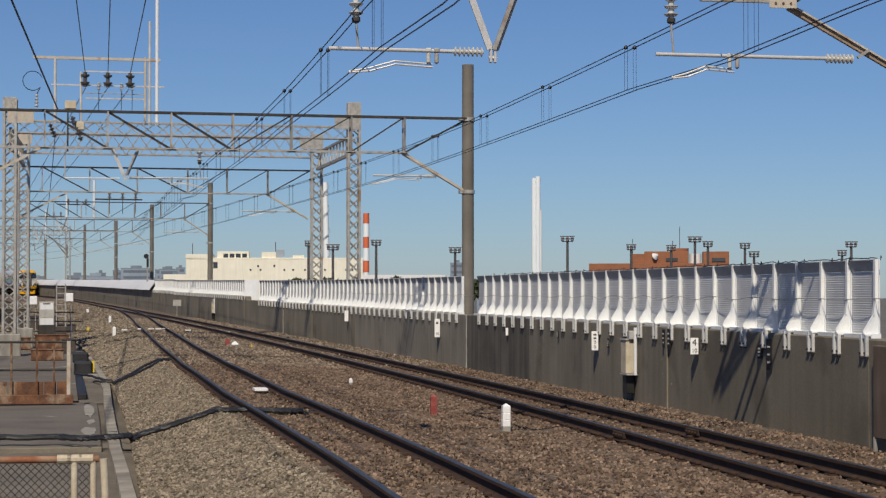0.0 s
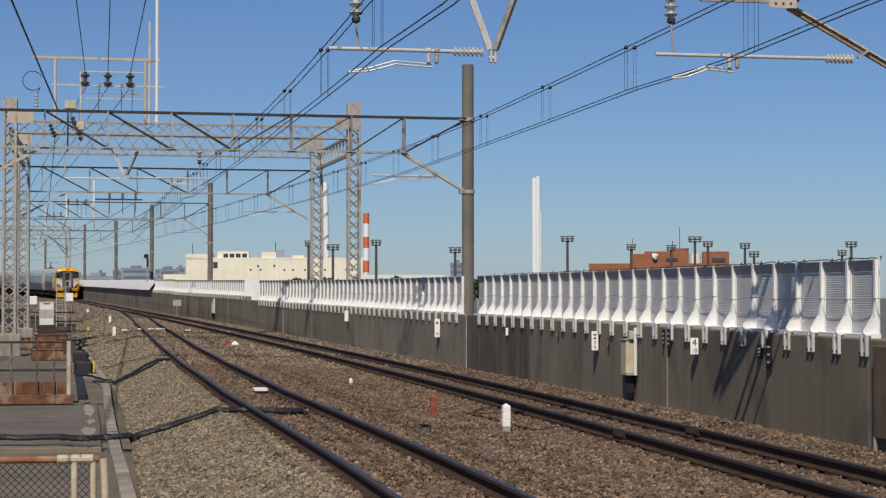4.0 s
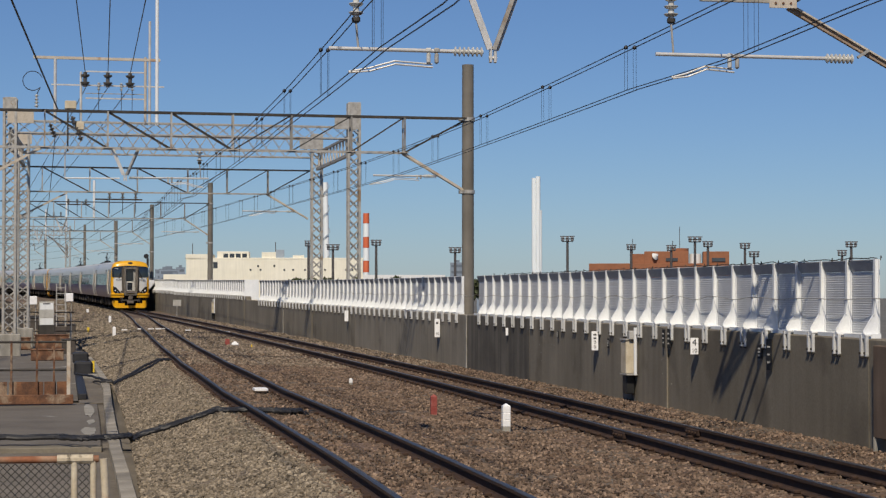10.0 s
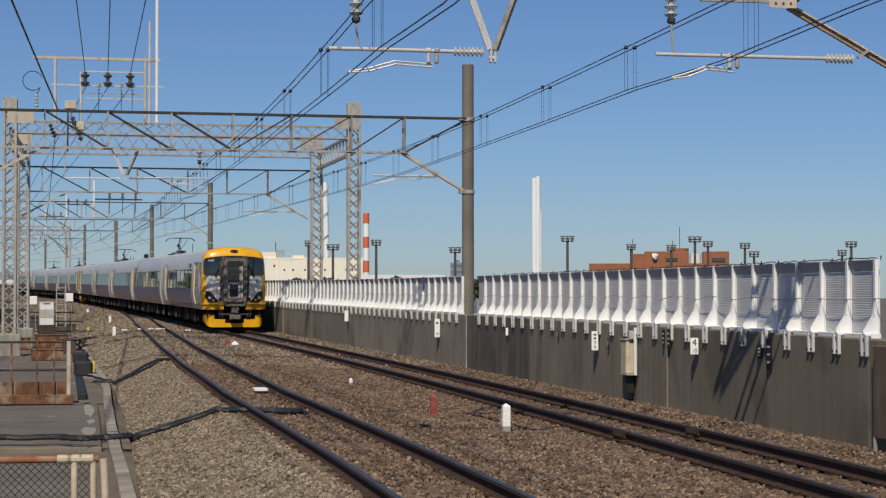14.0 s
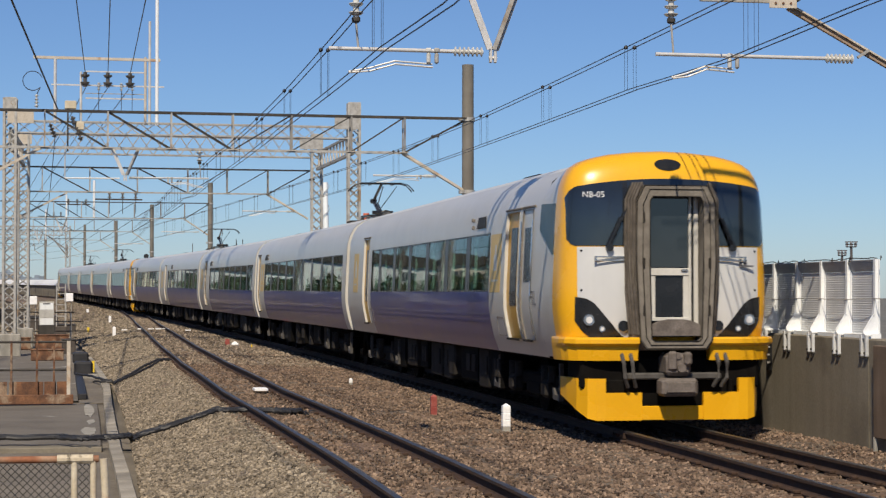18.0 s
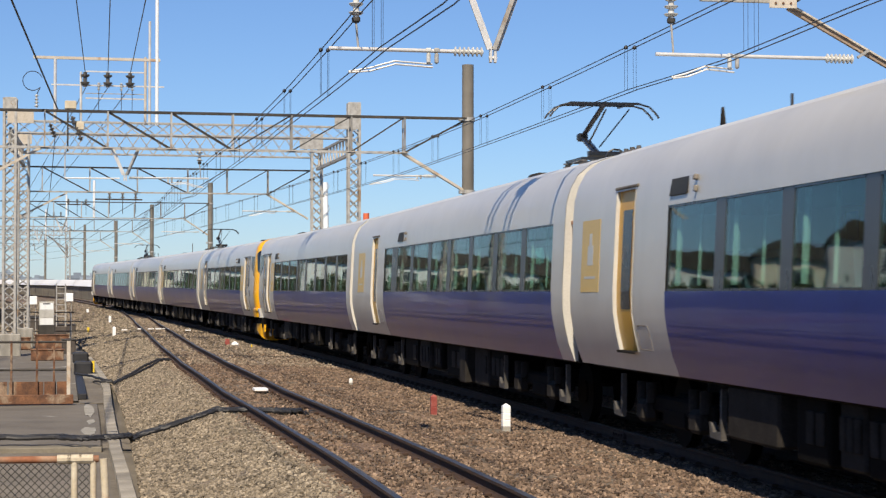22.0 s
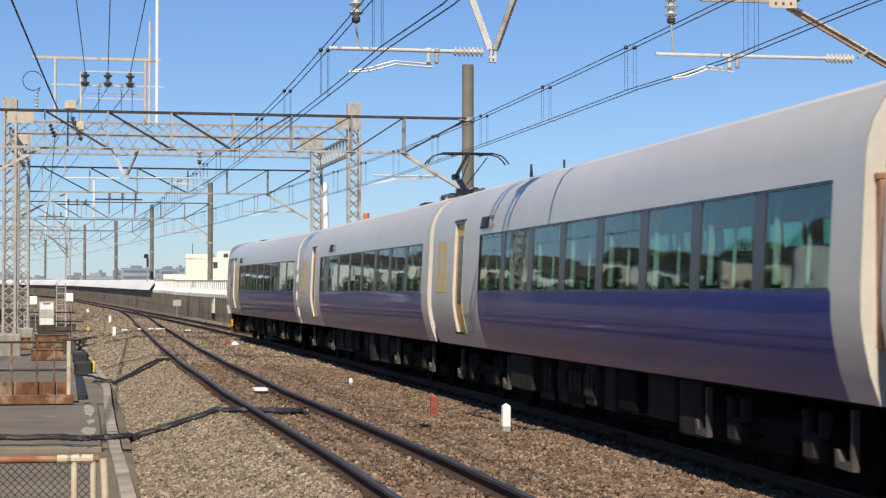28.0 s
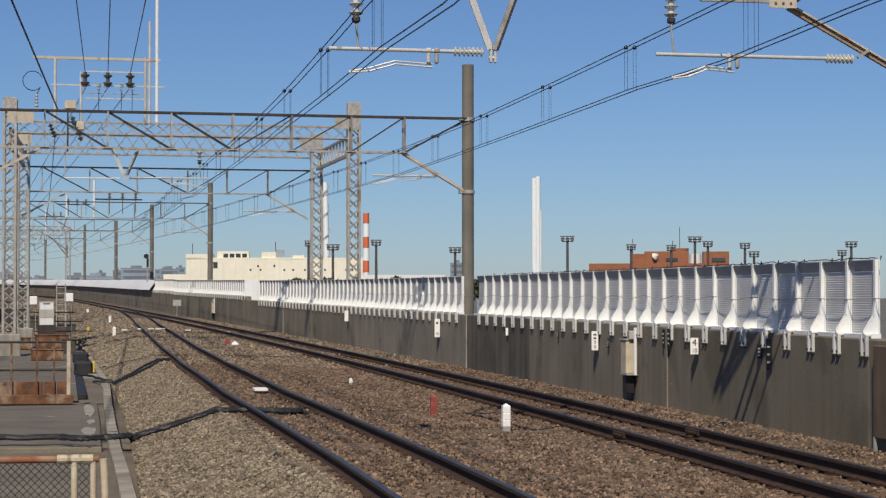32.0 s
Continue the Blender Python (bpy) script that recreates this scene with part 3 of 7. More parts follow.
def end_wall(car, y, face):
    """The flat end of a car, with a gangway door opening dark and bellows."""
    bm = bm_new()
    pts = [(x, z) for x, z in PROFILE] + [(-x, z) for x, z in PROFILE[-2::-1]]
    poly(bm, [(p[0] * 0.995, p[1] - 0.004) for p in pts], 1, y - 0.03, y + 0.03)
    part("end_wall", bm, M["end_cream"], car, "cream-white end wall")
    bm = bm_new()
    for k in range(4 if face < 0 else 1):
        yy = y + face * (0.06 + 0.07 * k)
        box(bm, (0, yy, 2.1), (1.18 if k % 2 else 1.28, 0.05, 2.25 if k % 2 else 2.32), bev=0.015)
    part("gangway_bellows", bm, M["rubber"], car)
    for x in (-1.32, 1.32):
        bm = bm_new()
        box(bm, (x * 0.97, y + face * 0.08, 2.08), (0.10, 0.12, 1.36), bev=0.01)
        box(bm, (x * 0.97, y + face * 0.06, 2.79), (0.13, 0.09, 0.06), bev=0.01)
        part("damper_cover", bm, M["rust_pipe"], car, "stained vertical cover beside the gangway")


def door_part(car, u0, u1, L, name, mats, glassz, handle=False):
    """A recessed sliding door on each side, with its frame and step."""
    zs = [1.17, 1.42, 1.62, 1.87, 2.3, 2.80, 3.06]
    for side in (-1, 1):
        deep = 0.04 if name == "door" else 0.016
        rows = [[Vector((side * (side_x(z) - deep), u - L / 2, z)) for z in zs] for u in (u0, u1)]
        d = part(name, strip(rows, None), mats[0], car, "yellow sliding door in a pale recess" if name == "door" else "grey crew door", smooth=True)
        path = [(u0 + 0.004, z) for z in zs] + [(u1 - 0.004, z) for z in zs[::-1]]
        rows = [[Vector((side * (side_x(z) + w), u - L / 2, z)) for w in (-deep - 0.005, 0.008, 0.009)] for u, z in path]
        rows = [[r[0], r[1], r[2] + Vector((0, 0.014 if r[2].y > (u0 + u1) / 2 - L / 2 else -0.014, 0))] for r in rows]
        part("door_frame", strip(rows, None), mats[1], d, smooth=True)
        rows = [[Vector((side * (side_x(1.17) + w), u - L / 2, 1.172)) for w in (-0.08, 0.045)] for u in (u0, u1)]
        rows = [r + [r[1] - Vector((0, 0, 0.03))] for r in rows]
        part("door_step", strip(rows, None), mats[2], d)
        bm = bm_new()
        mid, w = (u0 + u1) / 2, (u1 - u0) * (0.24 if name == "door" else 0.30)
        a, b = glassz
        zz = [a, 1.87, b] if a < 1.87 else [a, b]
        poly(bm, [(side * (side_x(q) - deep - 0.01), q) for q in zz] + [(side * (side_x(q) - deep + 0.008), q) for q in zz[::-1]], 1, mid - w - L / 2, mid + w - L / 2)
        part("door_glass", bm, M["frame_black"], d)
        bm = box(bm_new(), (side * (side_x(3.1) + 0.012), (u0 + u1) / 2 - L / 2, 3.10), (0.03, u1 - u0 + 0.16, 0.03), bev=0.006)
        part("rain_gutter", bm, M["rubber"], d)
        if handle:
            for uu in (u0 - 0.03, u1 + 0.03):
                bm = tube(bm_new(), [(side * (side_x(z) + 0.02), uu - L / 2, z) for z in (1.25, 1.5, 1.8, 2.3, 2.9)], 0.013, 6)
                part("handrail", bm, M["chrome"], d)


PANES = {}
PANE_W, PANE_STEP = 1.61, 1.913


def pane_set(w):
    """Pane, rims and curtain meshes for a window of width w, local y from 0 to w."""
    if w not in PANES:
        x0, x1 = side_x(1.87) - 0.020, side_x(2.80) - 0.020
        pane = mesh_of("window_pane", poly(bm_new(), [(-x0, 1.875), (-x0 + 0.008, 1.875), (-x1 + 0.008, 2.795), (-x1, 2.795)], 1, 0.004, w - 0.004), M["window_glass"])
        rim = []
        for nm, z0, z1 in (("bottom_rim", 1.872, 1.895), ("top_rim", 2.775, 2.798)):
            bm = poly(bm_new(), [(-side_x(z0) + 0.008, z0), (-side_x(z0) + 0.03, z0), (-side_x(z1) + 0.03, z1), (-side_x(z1) + 0.008, z1)], 1, 0.0, w)
            rim.append(mesh_of(nm, bm, M["frame_black"]))
        bm = bm_new()
        for k in range(3):
            rod(bm, (-x0 + 0.09, 0.04 + k * 0.034, 1.93), (-x1 + 0.09, 0.04 + k * 0.034, 2.77), 0.021, 5)
        PANES[w] = (pane, rim, mesh_of("curtain", bm, M["curtain"]))
    return PANES[w]


_b = bm_new()
rod(_b, (-side_x(1.87) + 0.16, 0, 1.93), (-side_x(2.8) + 0.16, 0, 2.77), 0.014, 6)
rod(_b, (-side_x(1.87) + 0.16, 0.05, 1.93), (-side_x(2.8) + 0.16, 0.05, 2.77), 0.008, 6)
PANES["edge"] = mesh_of("curtain_edge", _b, M["curtain"])


def pillar_mesh(w):
    key = ("pillar", round(w, 3))
    if key not in PANES:
        x0, x1 = side_x(1.87) - 0.020, side_x(2.80) - 0.020
        PANES[key] = mesh_of("window_pillar", poly(bm_new(), [(-x0 - 0.006, 1.872), (-x0 + 0.03, 1.872), (-x1 + 0.03, 2.798), (-x1 - 0.006, 2.798)], 1, 0.0, w), M["pillar_grey"])
    return PANES[key]


def windows(car, panes, L):
    """The band of panes on both sides, with the dark pillars between them."""
    edges = [panes[0][0] - 0.03] + [v for p in panes for v in p] + [panes[-1][1] + 0.03]
    for side in (0, 1):
        def place(u0, u1):
            if side == 0:
                return Matrix.Translation((0, u0 - L / 2, 0))
            return Matrix.Translation((0, u1 - L / 2, 0)) @ Matrix.Rotation(math.pi, 4, "Z")
        for k in range(0, len(edges), 2):
            share("window_pillar", pillar_mesh(edges[k + 1] - edges[k]), car, place(edges[k], edges[k + 1]))
        for k, (u0, u1) in enumerate(panes):
            w = round(u1 - u0, 3)
            pane, rim, cur = pane_set(w)
            p = share("window_pane", pane, car, place(u0, u1), "teal-tinted window pane")
            p.visible_shadow = False
            for r in rim:
                share(r.name.split(".")[0], r, p)
            for e in (0, w - 0.15) if k % 3 else (0, 0.10, w - 0.15):
                share("curtain", cur, p, Matrix.Translation((0, e, 0)))
            if w > 1.2:
                share("curtain_edge", PANES["edge"], p, Matrix.Translation((0, w * (0.52 + 0.05 * (k % 2)), 0)))


bm = bm_new()
for x in (-0.98, -0.50, 0.50, 0.98):
    box(bm, (x, 0, 1.42), (0.44, 0.46, 0.14), bev=0.03)
    box(bm, (x, 0.27, 1.86), (0.44, 0.13, 0.86), Matrix.Rotation(-0.12, 4, "X"), bev=0.04)
SEATS = mesh_of("seat_row", bm, M["seat_cloth"])
# a bogie
bm = bm_new()
for x in (-0.98, 0.98):
    box(bm, (x, 0, 0.55), (0.16, 3.0, 0.20), bev=0.03)
    box(bm, (x * 1.02, 0, 0.42), (0.14, 0.9, 0.22), bev=0.03)
box(bm, (0, 0, 0.6), (1.9, 0.5, 0.2), bev=0.03)
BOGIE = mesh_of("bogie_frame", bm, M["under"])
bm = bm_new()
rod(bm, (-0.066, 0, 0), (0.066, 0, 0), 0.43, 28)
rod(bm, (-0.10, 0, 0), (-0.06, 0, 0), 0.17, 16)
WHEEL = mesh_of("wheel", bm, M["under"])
bm = bm_new()
box(bm, (0, 0, 0), (0.2, 0.34, 0.26), bev=0.05)
rod(bm, (0, -0.2, 0.1), (0, -0.2, 0.34), 0.07, 10)
rod(bm, (0, 0.2, 0.1), (0, 0.2, 0.34), 0.07, 10)
AXLEBOX = mesh_of("axle_box", bm, M["under_light"])
bm = bm_new()
poly(bm, [(0, 0.86), (0.05, 0.86), (0.07, 0.42), (0.30, 0.40), (0.36, 0.50), (0.42, 0.50), (0.40, 0.34), (0.02, 0.33)], 0, -1.20, -1.14)
M["coupler_grey"] = surf("worn_coupler_steel", (0.12, 0.10, 0.085), (0.20, 0.17, 0.15), 6, 0.7, metal=0.2, fine=0.2)
M["step_grey"] = surf("dusty_step_steel", (0.055, 0.05, 0.046), (0.09, 0.083, 0.076), 5, 0.8, fine=0.15)
STEP = mesh_of("step_bracket", bm, M["step_grey"])


def bogie(car, y):
    b = share("bogie", BOGIE, car, Matrix.Translation((0, y, 0)), "dark bogie with underfloor shade in its colour")
    for e in (-1.05, 1.05):
        for x in (-0.566, 0.566):
            share("wheel", WHEEL, b, Matrix.Translation((x, e, 0.43)))
        for x in (-1.08, 1.08):
            share("axle_box", AXLEBOX, b, Matrix.Translation((x, e, 0.45)))
    share("step_bracket", STEP, car, Matrix.Translation((0, y + 1.75, 0)))
    share("step_bracket", STEP, car, Matrix.Translation((0, y - 2.15, 0)))


def underfloor(car, L, seed):
    rng = random.Random(seed)
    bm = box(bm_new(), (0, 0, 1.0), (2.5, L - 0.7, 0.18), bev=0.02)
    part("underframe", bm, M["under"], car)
    y = -L / 2 + 5.4
    while y < L / 2 - 5.6:
        w = rng.choice((0.55, 0.8, 1.1, 1.5))
        d = rng.uniform(0.25, 0.42)
        wide = rng.uniform(2.2, 2.46)
        bm = box(bm_new(), (0, y + w / 2, (0.92 + d) / 2), (wide, w, 0.92 - d), bev=0.03)
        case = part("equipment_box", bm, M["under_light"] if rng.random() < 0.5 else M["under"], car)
        for k in range(rng.randint(0, 3)):
            for e in (-1, 1):
                part("hatch", box(bm_new(), (e * (wide / 2 + 0.012), y + w * (0.2 + 0.3 * k), 0.64), (0.03, w * 0.22, min(0.3, 0.8 - d)), bev=0.008), M["under_light"], case)
        y += w + rng.uniform(0.08, 0.45)
    for e in (-6.9, 6.9):
        bogie(car, e)


def pantograph(car, y):
    pa = new("pantograph")
    pa.parent = car
    pa.matrix_basis = Matrix.Translation((0, y, 3.70))
    pa["label"] = "raised single-arm pantograph"
    bm = bm_new()
    for x in (-0.42, 0.42):
        bar(bm, (x, -0.5, 0.17), (x, 0.5, 0.17), 0.045)
    for e in (-0.45, 0.45):
        bar(bm, (-0.45, e, 0.17), (0.45, e, 0.17), 0.045)
    box(bm, (0, 0.1, 0.21), (0.26, 0.3, 0.12), bev=0.03)
    rod(bm, (-0.25, -0.1, 0.26), (0.3, -0.1, 0.26), 0.05, 10)
    part("base_frame", bm, M["frame_black"], pa)
    for x in (-0.42, 0.42):
        for e in (-0.45, 0.45):
            bm = rod(bm_new(), (x, e, -0.03), (x, e, 0.15), 0.045, 12)
            for z in (0.03, 0.08, 0.13):
                rod(bm, (x, e, z), (x, e, z + 0.018), 0.07, 12)
            part("insulator", bm, M["porcelain_dark"], pa)
    bm = tube(bm_new(), [(0.15 * math.cos(a * 0.6), -0.75, 0.16 + 0.13 * math.sin(a * 0.6)) for a in range(-1, 8)], 0.018, 6)
    rod(bm, (0, -0.75, 0.02), (0, -0.75, 0.14), 0.05, 10)
    part("arrester", bm, M["frame_black"], pa, "dark looped lead beside the base")
    knee = Vector((0, 1.15, 0.62))
    top = Vector((0, -0.05, 1.0))
    bm = bm_new()
    rod(bm, (0, 0.0, 0.2), knee, 0.055, 8, 0.045)
    rod(bm, (0.12, 0.25, 0.2), knee + Vector((0.1, -0.05, -0.05)), 0.02, 6)
    part("lower_arm", bm, M["frame_black"], pa)
    bm = bm_new()
    rod(bm, knee, top, 0.04, 8)
    rod(bm, knee + Vector((0.14, 0.05, -0.05)), top + Vector((0.05, 0, -0.05)), 0.014, 6)
    box(bm, knee, (0.17, 0.14, 0.13), bev=0.03)
    rod(bm, (0.1, 0.5, 0.42), top + Vector((0.42, 0, -0.04)), 0.012, 6)
    part("upper_arm", bm, M["frame_black"], pa)
    bm = bm_new()
    for e in (-0.16, 0.16):
        tube(bm, [(-0.86, e, 0.82), (-0.80, e, 0.90), (-0.70, e, 0.99), (-0.55, e, 1.03), (0.55, e, 1.03), (0.70, e, 0.99), (0.80, e, 0.90), (0.86, e, 0.82)], 0.016, 6)
        box(bm, (0, e, 1.035), (1.1, 0.05, 0.035), bev=0.008)
    bar(bm, (-0.3, -0.16, 1.0), (-0.3, 0.16, 1.0), 0.03)
    bar(bm, (0.3, -0.16, 1.0), (0.3, 0.16, 1.0), 0.03)
    part("contact_head", bm, M["frame_black"], pa)


def roof_box(car, y, size, mat, x=0.0, label=""):
    part("roof_unit", box(bm_new(), (x, y, 3.69 + size[2] / 2), size, bev=min(size) * 0.25), mat, car, label)


def lettering(name, body, size, mat, parent, m):
    cu = bpy.data.curves.new(name, "FONT")
    cu.body, cu.size, cu.extrude = body, size, 0.002
    cu.align_x, cu.align_y = "CENTER", "CENTER"
    cu.materials.append(mat)
    ob = new(name, cu)
    ob.parent = parent
    ob.matrix_basis = m
    return ob


# outline of half the driving end, wider and squarer than the body
NOSE_P = [(1.34, 0.95), (1.41, 1.17), (1.455, 1.42), (1.48, 1.62), (1.482, 1.87), (1.44, 2.80), (1.425, 3.06), (1.39, 3.32), (1.30, 3.53), (1.11, 3.66), (0.79, 3.74), (0.38, 3.785), (0.0, 3.80)]
NOSE_C, NOSE_F, NOSE_D = 2.1, 0.24, 0.62
STEP_OUT = (1, 1, 1, 1, 0.75, 0.3, 0, 0)


def outline_reach(pts):
    """Distance from the middle of the face to an outline, by angle from the top."""
    rough = [(0.0, pts[0][1])] + list(pts)
    full = [(a[0] + (b[0] - a[0]) * k / 6, a[1] + (b[1] - a[1]) * k / 6) for a, b in zip(rough, rough[1:]) for k in range(6)] + [rough[-1]]
    ang = [math.atan2(x, z - NOSE_C) for x, z in full][::-1]
    far = [math.hypot(x, z - NOSE_C) for x, z in full][::-1]
    return lambda a: float(np.interp(abs(a), ang, far))


NOSE_R, BODY_R = outline_reach(NOSE_P), outline_reach(PROFILE)


def nose_y(x, z):
    """Depth of the rounded face at a point of its front view."""
    r = min(0.999, math.hypot(x, z - NOSE_C) / NOSE_R(math.atan2(x, z - NOSE_C)))
    return NOSE_F + NOSE_D * (1 - (1 - r ** 3.6) ** (1 / 3.6))


def face_patch(x0, x1, lo, hi, proud, e=1, nx=14, nz=7):
    """A panel that follows the face, with a rim that goes back into it."""
    bm = bm_new()
    g = []
    for i in range(nx + 1):
        x = x0 + (x1 - x0) * i / nx
        a, b = lo(x), hi(x)
        g.append([bm.verts.new((e * x, nose_y(x, a + (b - a) * j / nz) - proud, a + (b - a) * j / nz)) for j in range(nz + 1)])
    for i in range(nx):
        for j in range(nz):
            bm.faces.new((g[i][j], g[i + 1][j], g[i + 1][j + 1], g[i][j + 1]))
    loop = [g[i][0] for i in range(nx + 1)] + [g[nx][j] for j in range(1, nz + 1)] + [g[i][nz] for i in range(nx - 1, -1, -1)] + [g[0][j] for j in range(nz - 1, 0, -1)]
    back = [bm.verts.new(v.co + Vector((0, proud + 0.012, 0))) for v in loop]
    n = len(loop)
    for i in range(n):
        bm.faces.new((loop[i], loop[(i + 1) % n], back[(i + 1) % n], back[i]))
    bmesh.ops.recalc_face_normals(bm, faces=bm.faces)
    return bm


def plan_strip(plan, section, e):
    """A moulding swept along a plan line; section holds (outward, z) pairs, or a function of the step."""
    rows = []
    for i, (x, y) in enumerate(plan):
        (xa, ya), (xb, yb) = plan[max(0, i - 1)], plan[min(len(plan) - 1, i + 1)]
        d = Vector((xb - xa, yb - ya, 0)).normalized()
        out = Vector((d.y, -d.x, 0))
        sec = section(i) if callable(section) else section
        rows.append([Vector((e * (x + out.x * w), y + out.y * w, z)) for w, z in sec + sec[:1]])
    bm = strip(rows, None)
    bm.verts.ensure_lookup_table()
    k = len(rows[0])
    for r in (0, len(rows) - 1):
        bm.faces.new([bm.verts[r * k + i] for i in range(k - 1)])
    bmesh.ops.recalc_face_normals(bm, faces=bm.faces)
    return bm


def nose(car, m, tail=False):
    """The driving end, built with its front towards -y and its back end at y = 1.75."""
    def put(name, bm, mats, label="", smooth=False, under=None):
        ob = part(name, bm, mats, under or car, label, smooth)
        if under is None:
            ob.matrix_basis = m
        return ob
    yellow = M["body_yellow"]
    ang = [math.pi * (k / 44 - 1) for k in range(89)]
    rows = []
    for r in (0.5, 0.62, 0.72, 0.79, 0.84, 0.88, 0.91, 0.935, 0.955, 0.97, 0.98, 0.988, 0.994, 0.998):
        rows.append([Vector((math.sin(a) * r * NOSE_R(a), NOSE_F + NOSE_D * (1 - (1 - r ** 3.6) ** (1 / 3.6)), NOSE_C + math.cos(a) * r * NOSE_R(a))) for a in ang])
    for u, k in ((0.90, 0.0), (1.05, 0.15), (1.4, 0.7), (1.75, 1.0)):
        rows.append([Vector((math.sin(a) * w, u, NOSE_C + math.cos(a) * w)) for a in ang for w in [NOSE_R(a) * (1 - k) + BODY_R(a) * k]])
    last = 11 if tail else 14
    bm = strip(rows, None, pick=lambda i, j: 0 if i < last else 1)
    bm.verts.ensure_lookup_table()
    bm.faces.new([bm.verts[j] for j in range(len(ang) - 1)])
    bmesh.ops.remove_doubles(bm, verts=bm.verts, dist=0.0005)
    bmesh.ops.recalc_face_normals(bm, faces=bm.faces)
    put("nose_shell", bm, [yellow, M["body_white"]], "grey rounded nose shell with a yellow face" if tail else "yellow rounded nose shell", smooth=True)

    def rounded(x, edge, rad):
        q = max(0.0, x - (edge - rad))
        return rad - math.sqrt(max(0.0, rad * rad - q * q))
    for e in (-1, 1):
        put("windscreen", face_patch(0.0, 1.39, lambda x: 2.49 + rounded(x, 1.392, 0.11), lambda x: 3.395 - 0.13 * (x / 1.4) ** 2 - rounded(x, 1.392, 0.15), 0.014, e, 30, 9), M["screen_dark"], "dark curved windscreen", smooth=True)
        put("screen_pillar", face_patch(0.60, 0.665, lambda x: 2.50, lambda x: 3.35, 0.02, e, 2, 6), M["frame_black"])

        def lamp_line(x):
            return float(np.interp(x, [0.44, 0.64, 0.70, 1.06, 1.16, 1.30], [1.24, 1.25, 1.29, 1.72, 1.775, 1.80]))
        put("white_front_panel", face_patch(0.45, 1.27, lambda x: lamp_line(x) + 0.004, lambda x: 2.472, 0.009, e, 18, 6), M["front_white"], "white front panel", smooth=True)
        lampset = put("headlamp_mask", face_patch(0.645, 1.30, lambda x: float(np.interp(x, [0.64, 1.08, 1.2, 1.30], [1.235, 1.24, 1.33, 1.48])), lamp_line, 0.014, e, 16, 4), M["frame_black"], "black triangular headlamp surround", smooth=True)
        for x, z, r in ((1.125, 1.49, 0.075), (0.955, 1.37, 0.042)):
            y = nose_y(x, z)
            put("headlamp", rod(bm_new(), (e * x, y - 0.032, z), (e * x, y + 0.02, z), r, 20), M["chrome"], under=lampset, smooth=True)
            put("bulb", rod(bm_new(), (e * x, y - 0.040, z), (e * x, y - 0.032, z), r * 0.62, 16, r * 0.5), M["lamp"], under=lampset, smooth=True)
        put("vent_disc", rod(bm_new(), (e * 0.665, NOSE_F - 0.005, 1.41), (e * 0.665, NOSE_F + 0.02, 1.41), 0.072, 20), M["frame_black"])
        bm = bm_new()
        for z in (2.285, 2.335):
            box(bm, (e * 0.85, NOSE_F - 0.012, z), (0.44, 0.022, 0.018), bev=0.004)
        for x in (0.65, 1.05):
            box(bm, (e * x, NOSE_F + 0.004, 2.31), (0.03, 0.03, 0.07), bev=0.004)
        put("grab_bar", bm, M["chrome"], "slim double grab bar")
        bm = bm_new()
        for x, z in ((1.22, 2.42), (1.22, 1.89), (0.64, 2.42)):
            rod(bm, (e * x, nose_y(x, z) - 0.016, z), (e * x, nose_y(x, z), z), 0.016, 8)
        put("panel_screw", bm, M["frame_black"])
        bm = rod(bm_new(), (e * 0.86, NOSE_F - 0.02, 2.46), (e * 0.60, NOSE_F - 0.05, 3.05), 0.016, 6)
        rod(bm, (e * 0.86, NOSE_F - 0.05, 2.46), (e * 0.86, NOSE_F + 0.03, 2.46), 0.05, 8)
        rod(bm, (e * 0.89, NOSE_F - 0.03, 2.47), (e * 0.70, NOSE_F - 0.04, 2.86), 0.026, 6)
        put("wiper", bm, M["frame_black"])
        plan = [(0.50, 0.10), (0.9, 0.11), (1.14, 0.15), (1.31, 0.22), (1.42, 0.34), (1.475, 0.52), (1.487, 0.72), (1.485, 0.93)]
        put("bumper", plan_strip(plan, lambda i: [(-0.15, 1.26), (-0.01 + 0.05 * STEP_OUT[i], 1.26), (0.07 * STEP_OUT[i], 1.235), (0.07 * STEP_OUT[i], 1.18), (-0.005, 1.135), (-0.03, 0.95), (-0.15, 0.95)], e), M["body_white"] if tail else yellow, "grey stepped bumper" if tail else "yellow stepped bumper")
        put("skirt", plan_strip([(0.93, 0.17), (1.06, 0.18), (1.17, 0.23), (1.27, 0.42), (1.32, 0.75), (1.33, 1.05)], lambda i: [(0.0, 0.71), (0.0, (0.15, 0.15, 0.18, 0.28, 0.40, 0.46)[i]), (-0.06, (0.15, 0.15, 0.18, 0.28, 0.40, 0.46)[i]), (-0.06, 0.71)], e), yellow, "yellow snow-plough skirt")
        put("skirt_step", plan_strip([(0.43, 0.17), (0.7, 0.17), (0.93, 0.17)], [(0.0, 0.52), (0.0, 0.15), (-0.06, 0.15), (-0.06, 0.52)], e), yellow)
        cw = [(0.92, 3.08), (1.74, 3.10), (1.74, 2.74), (0.99, 2.38), (0.92, 2.38)]
        bm = bm_new()
        fr = [bm.verts.new((e * (max(side_x(z), NOSE_R(math.atan2(side_x(z), z - NOSE_C)) * math.sin(math.atan2(side_x(z), z - NOSE_C))) + 0.006), u, z)) for u, z in cw]
        bk = [bm.verts.new(v.co - Vector((e * 0.06, 0, 0))) for v in fr]
        bm.faces.new(fr)
        for i in range(5):
            bm.faces.new((fr[i], fr[(i + 1) % 5], bk[(i + 1) % 5], bk[i]))
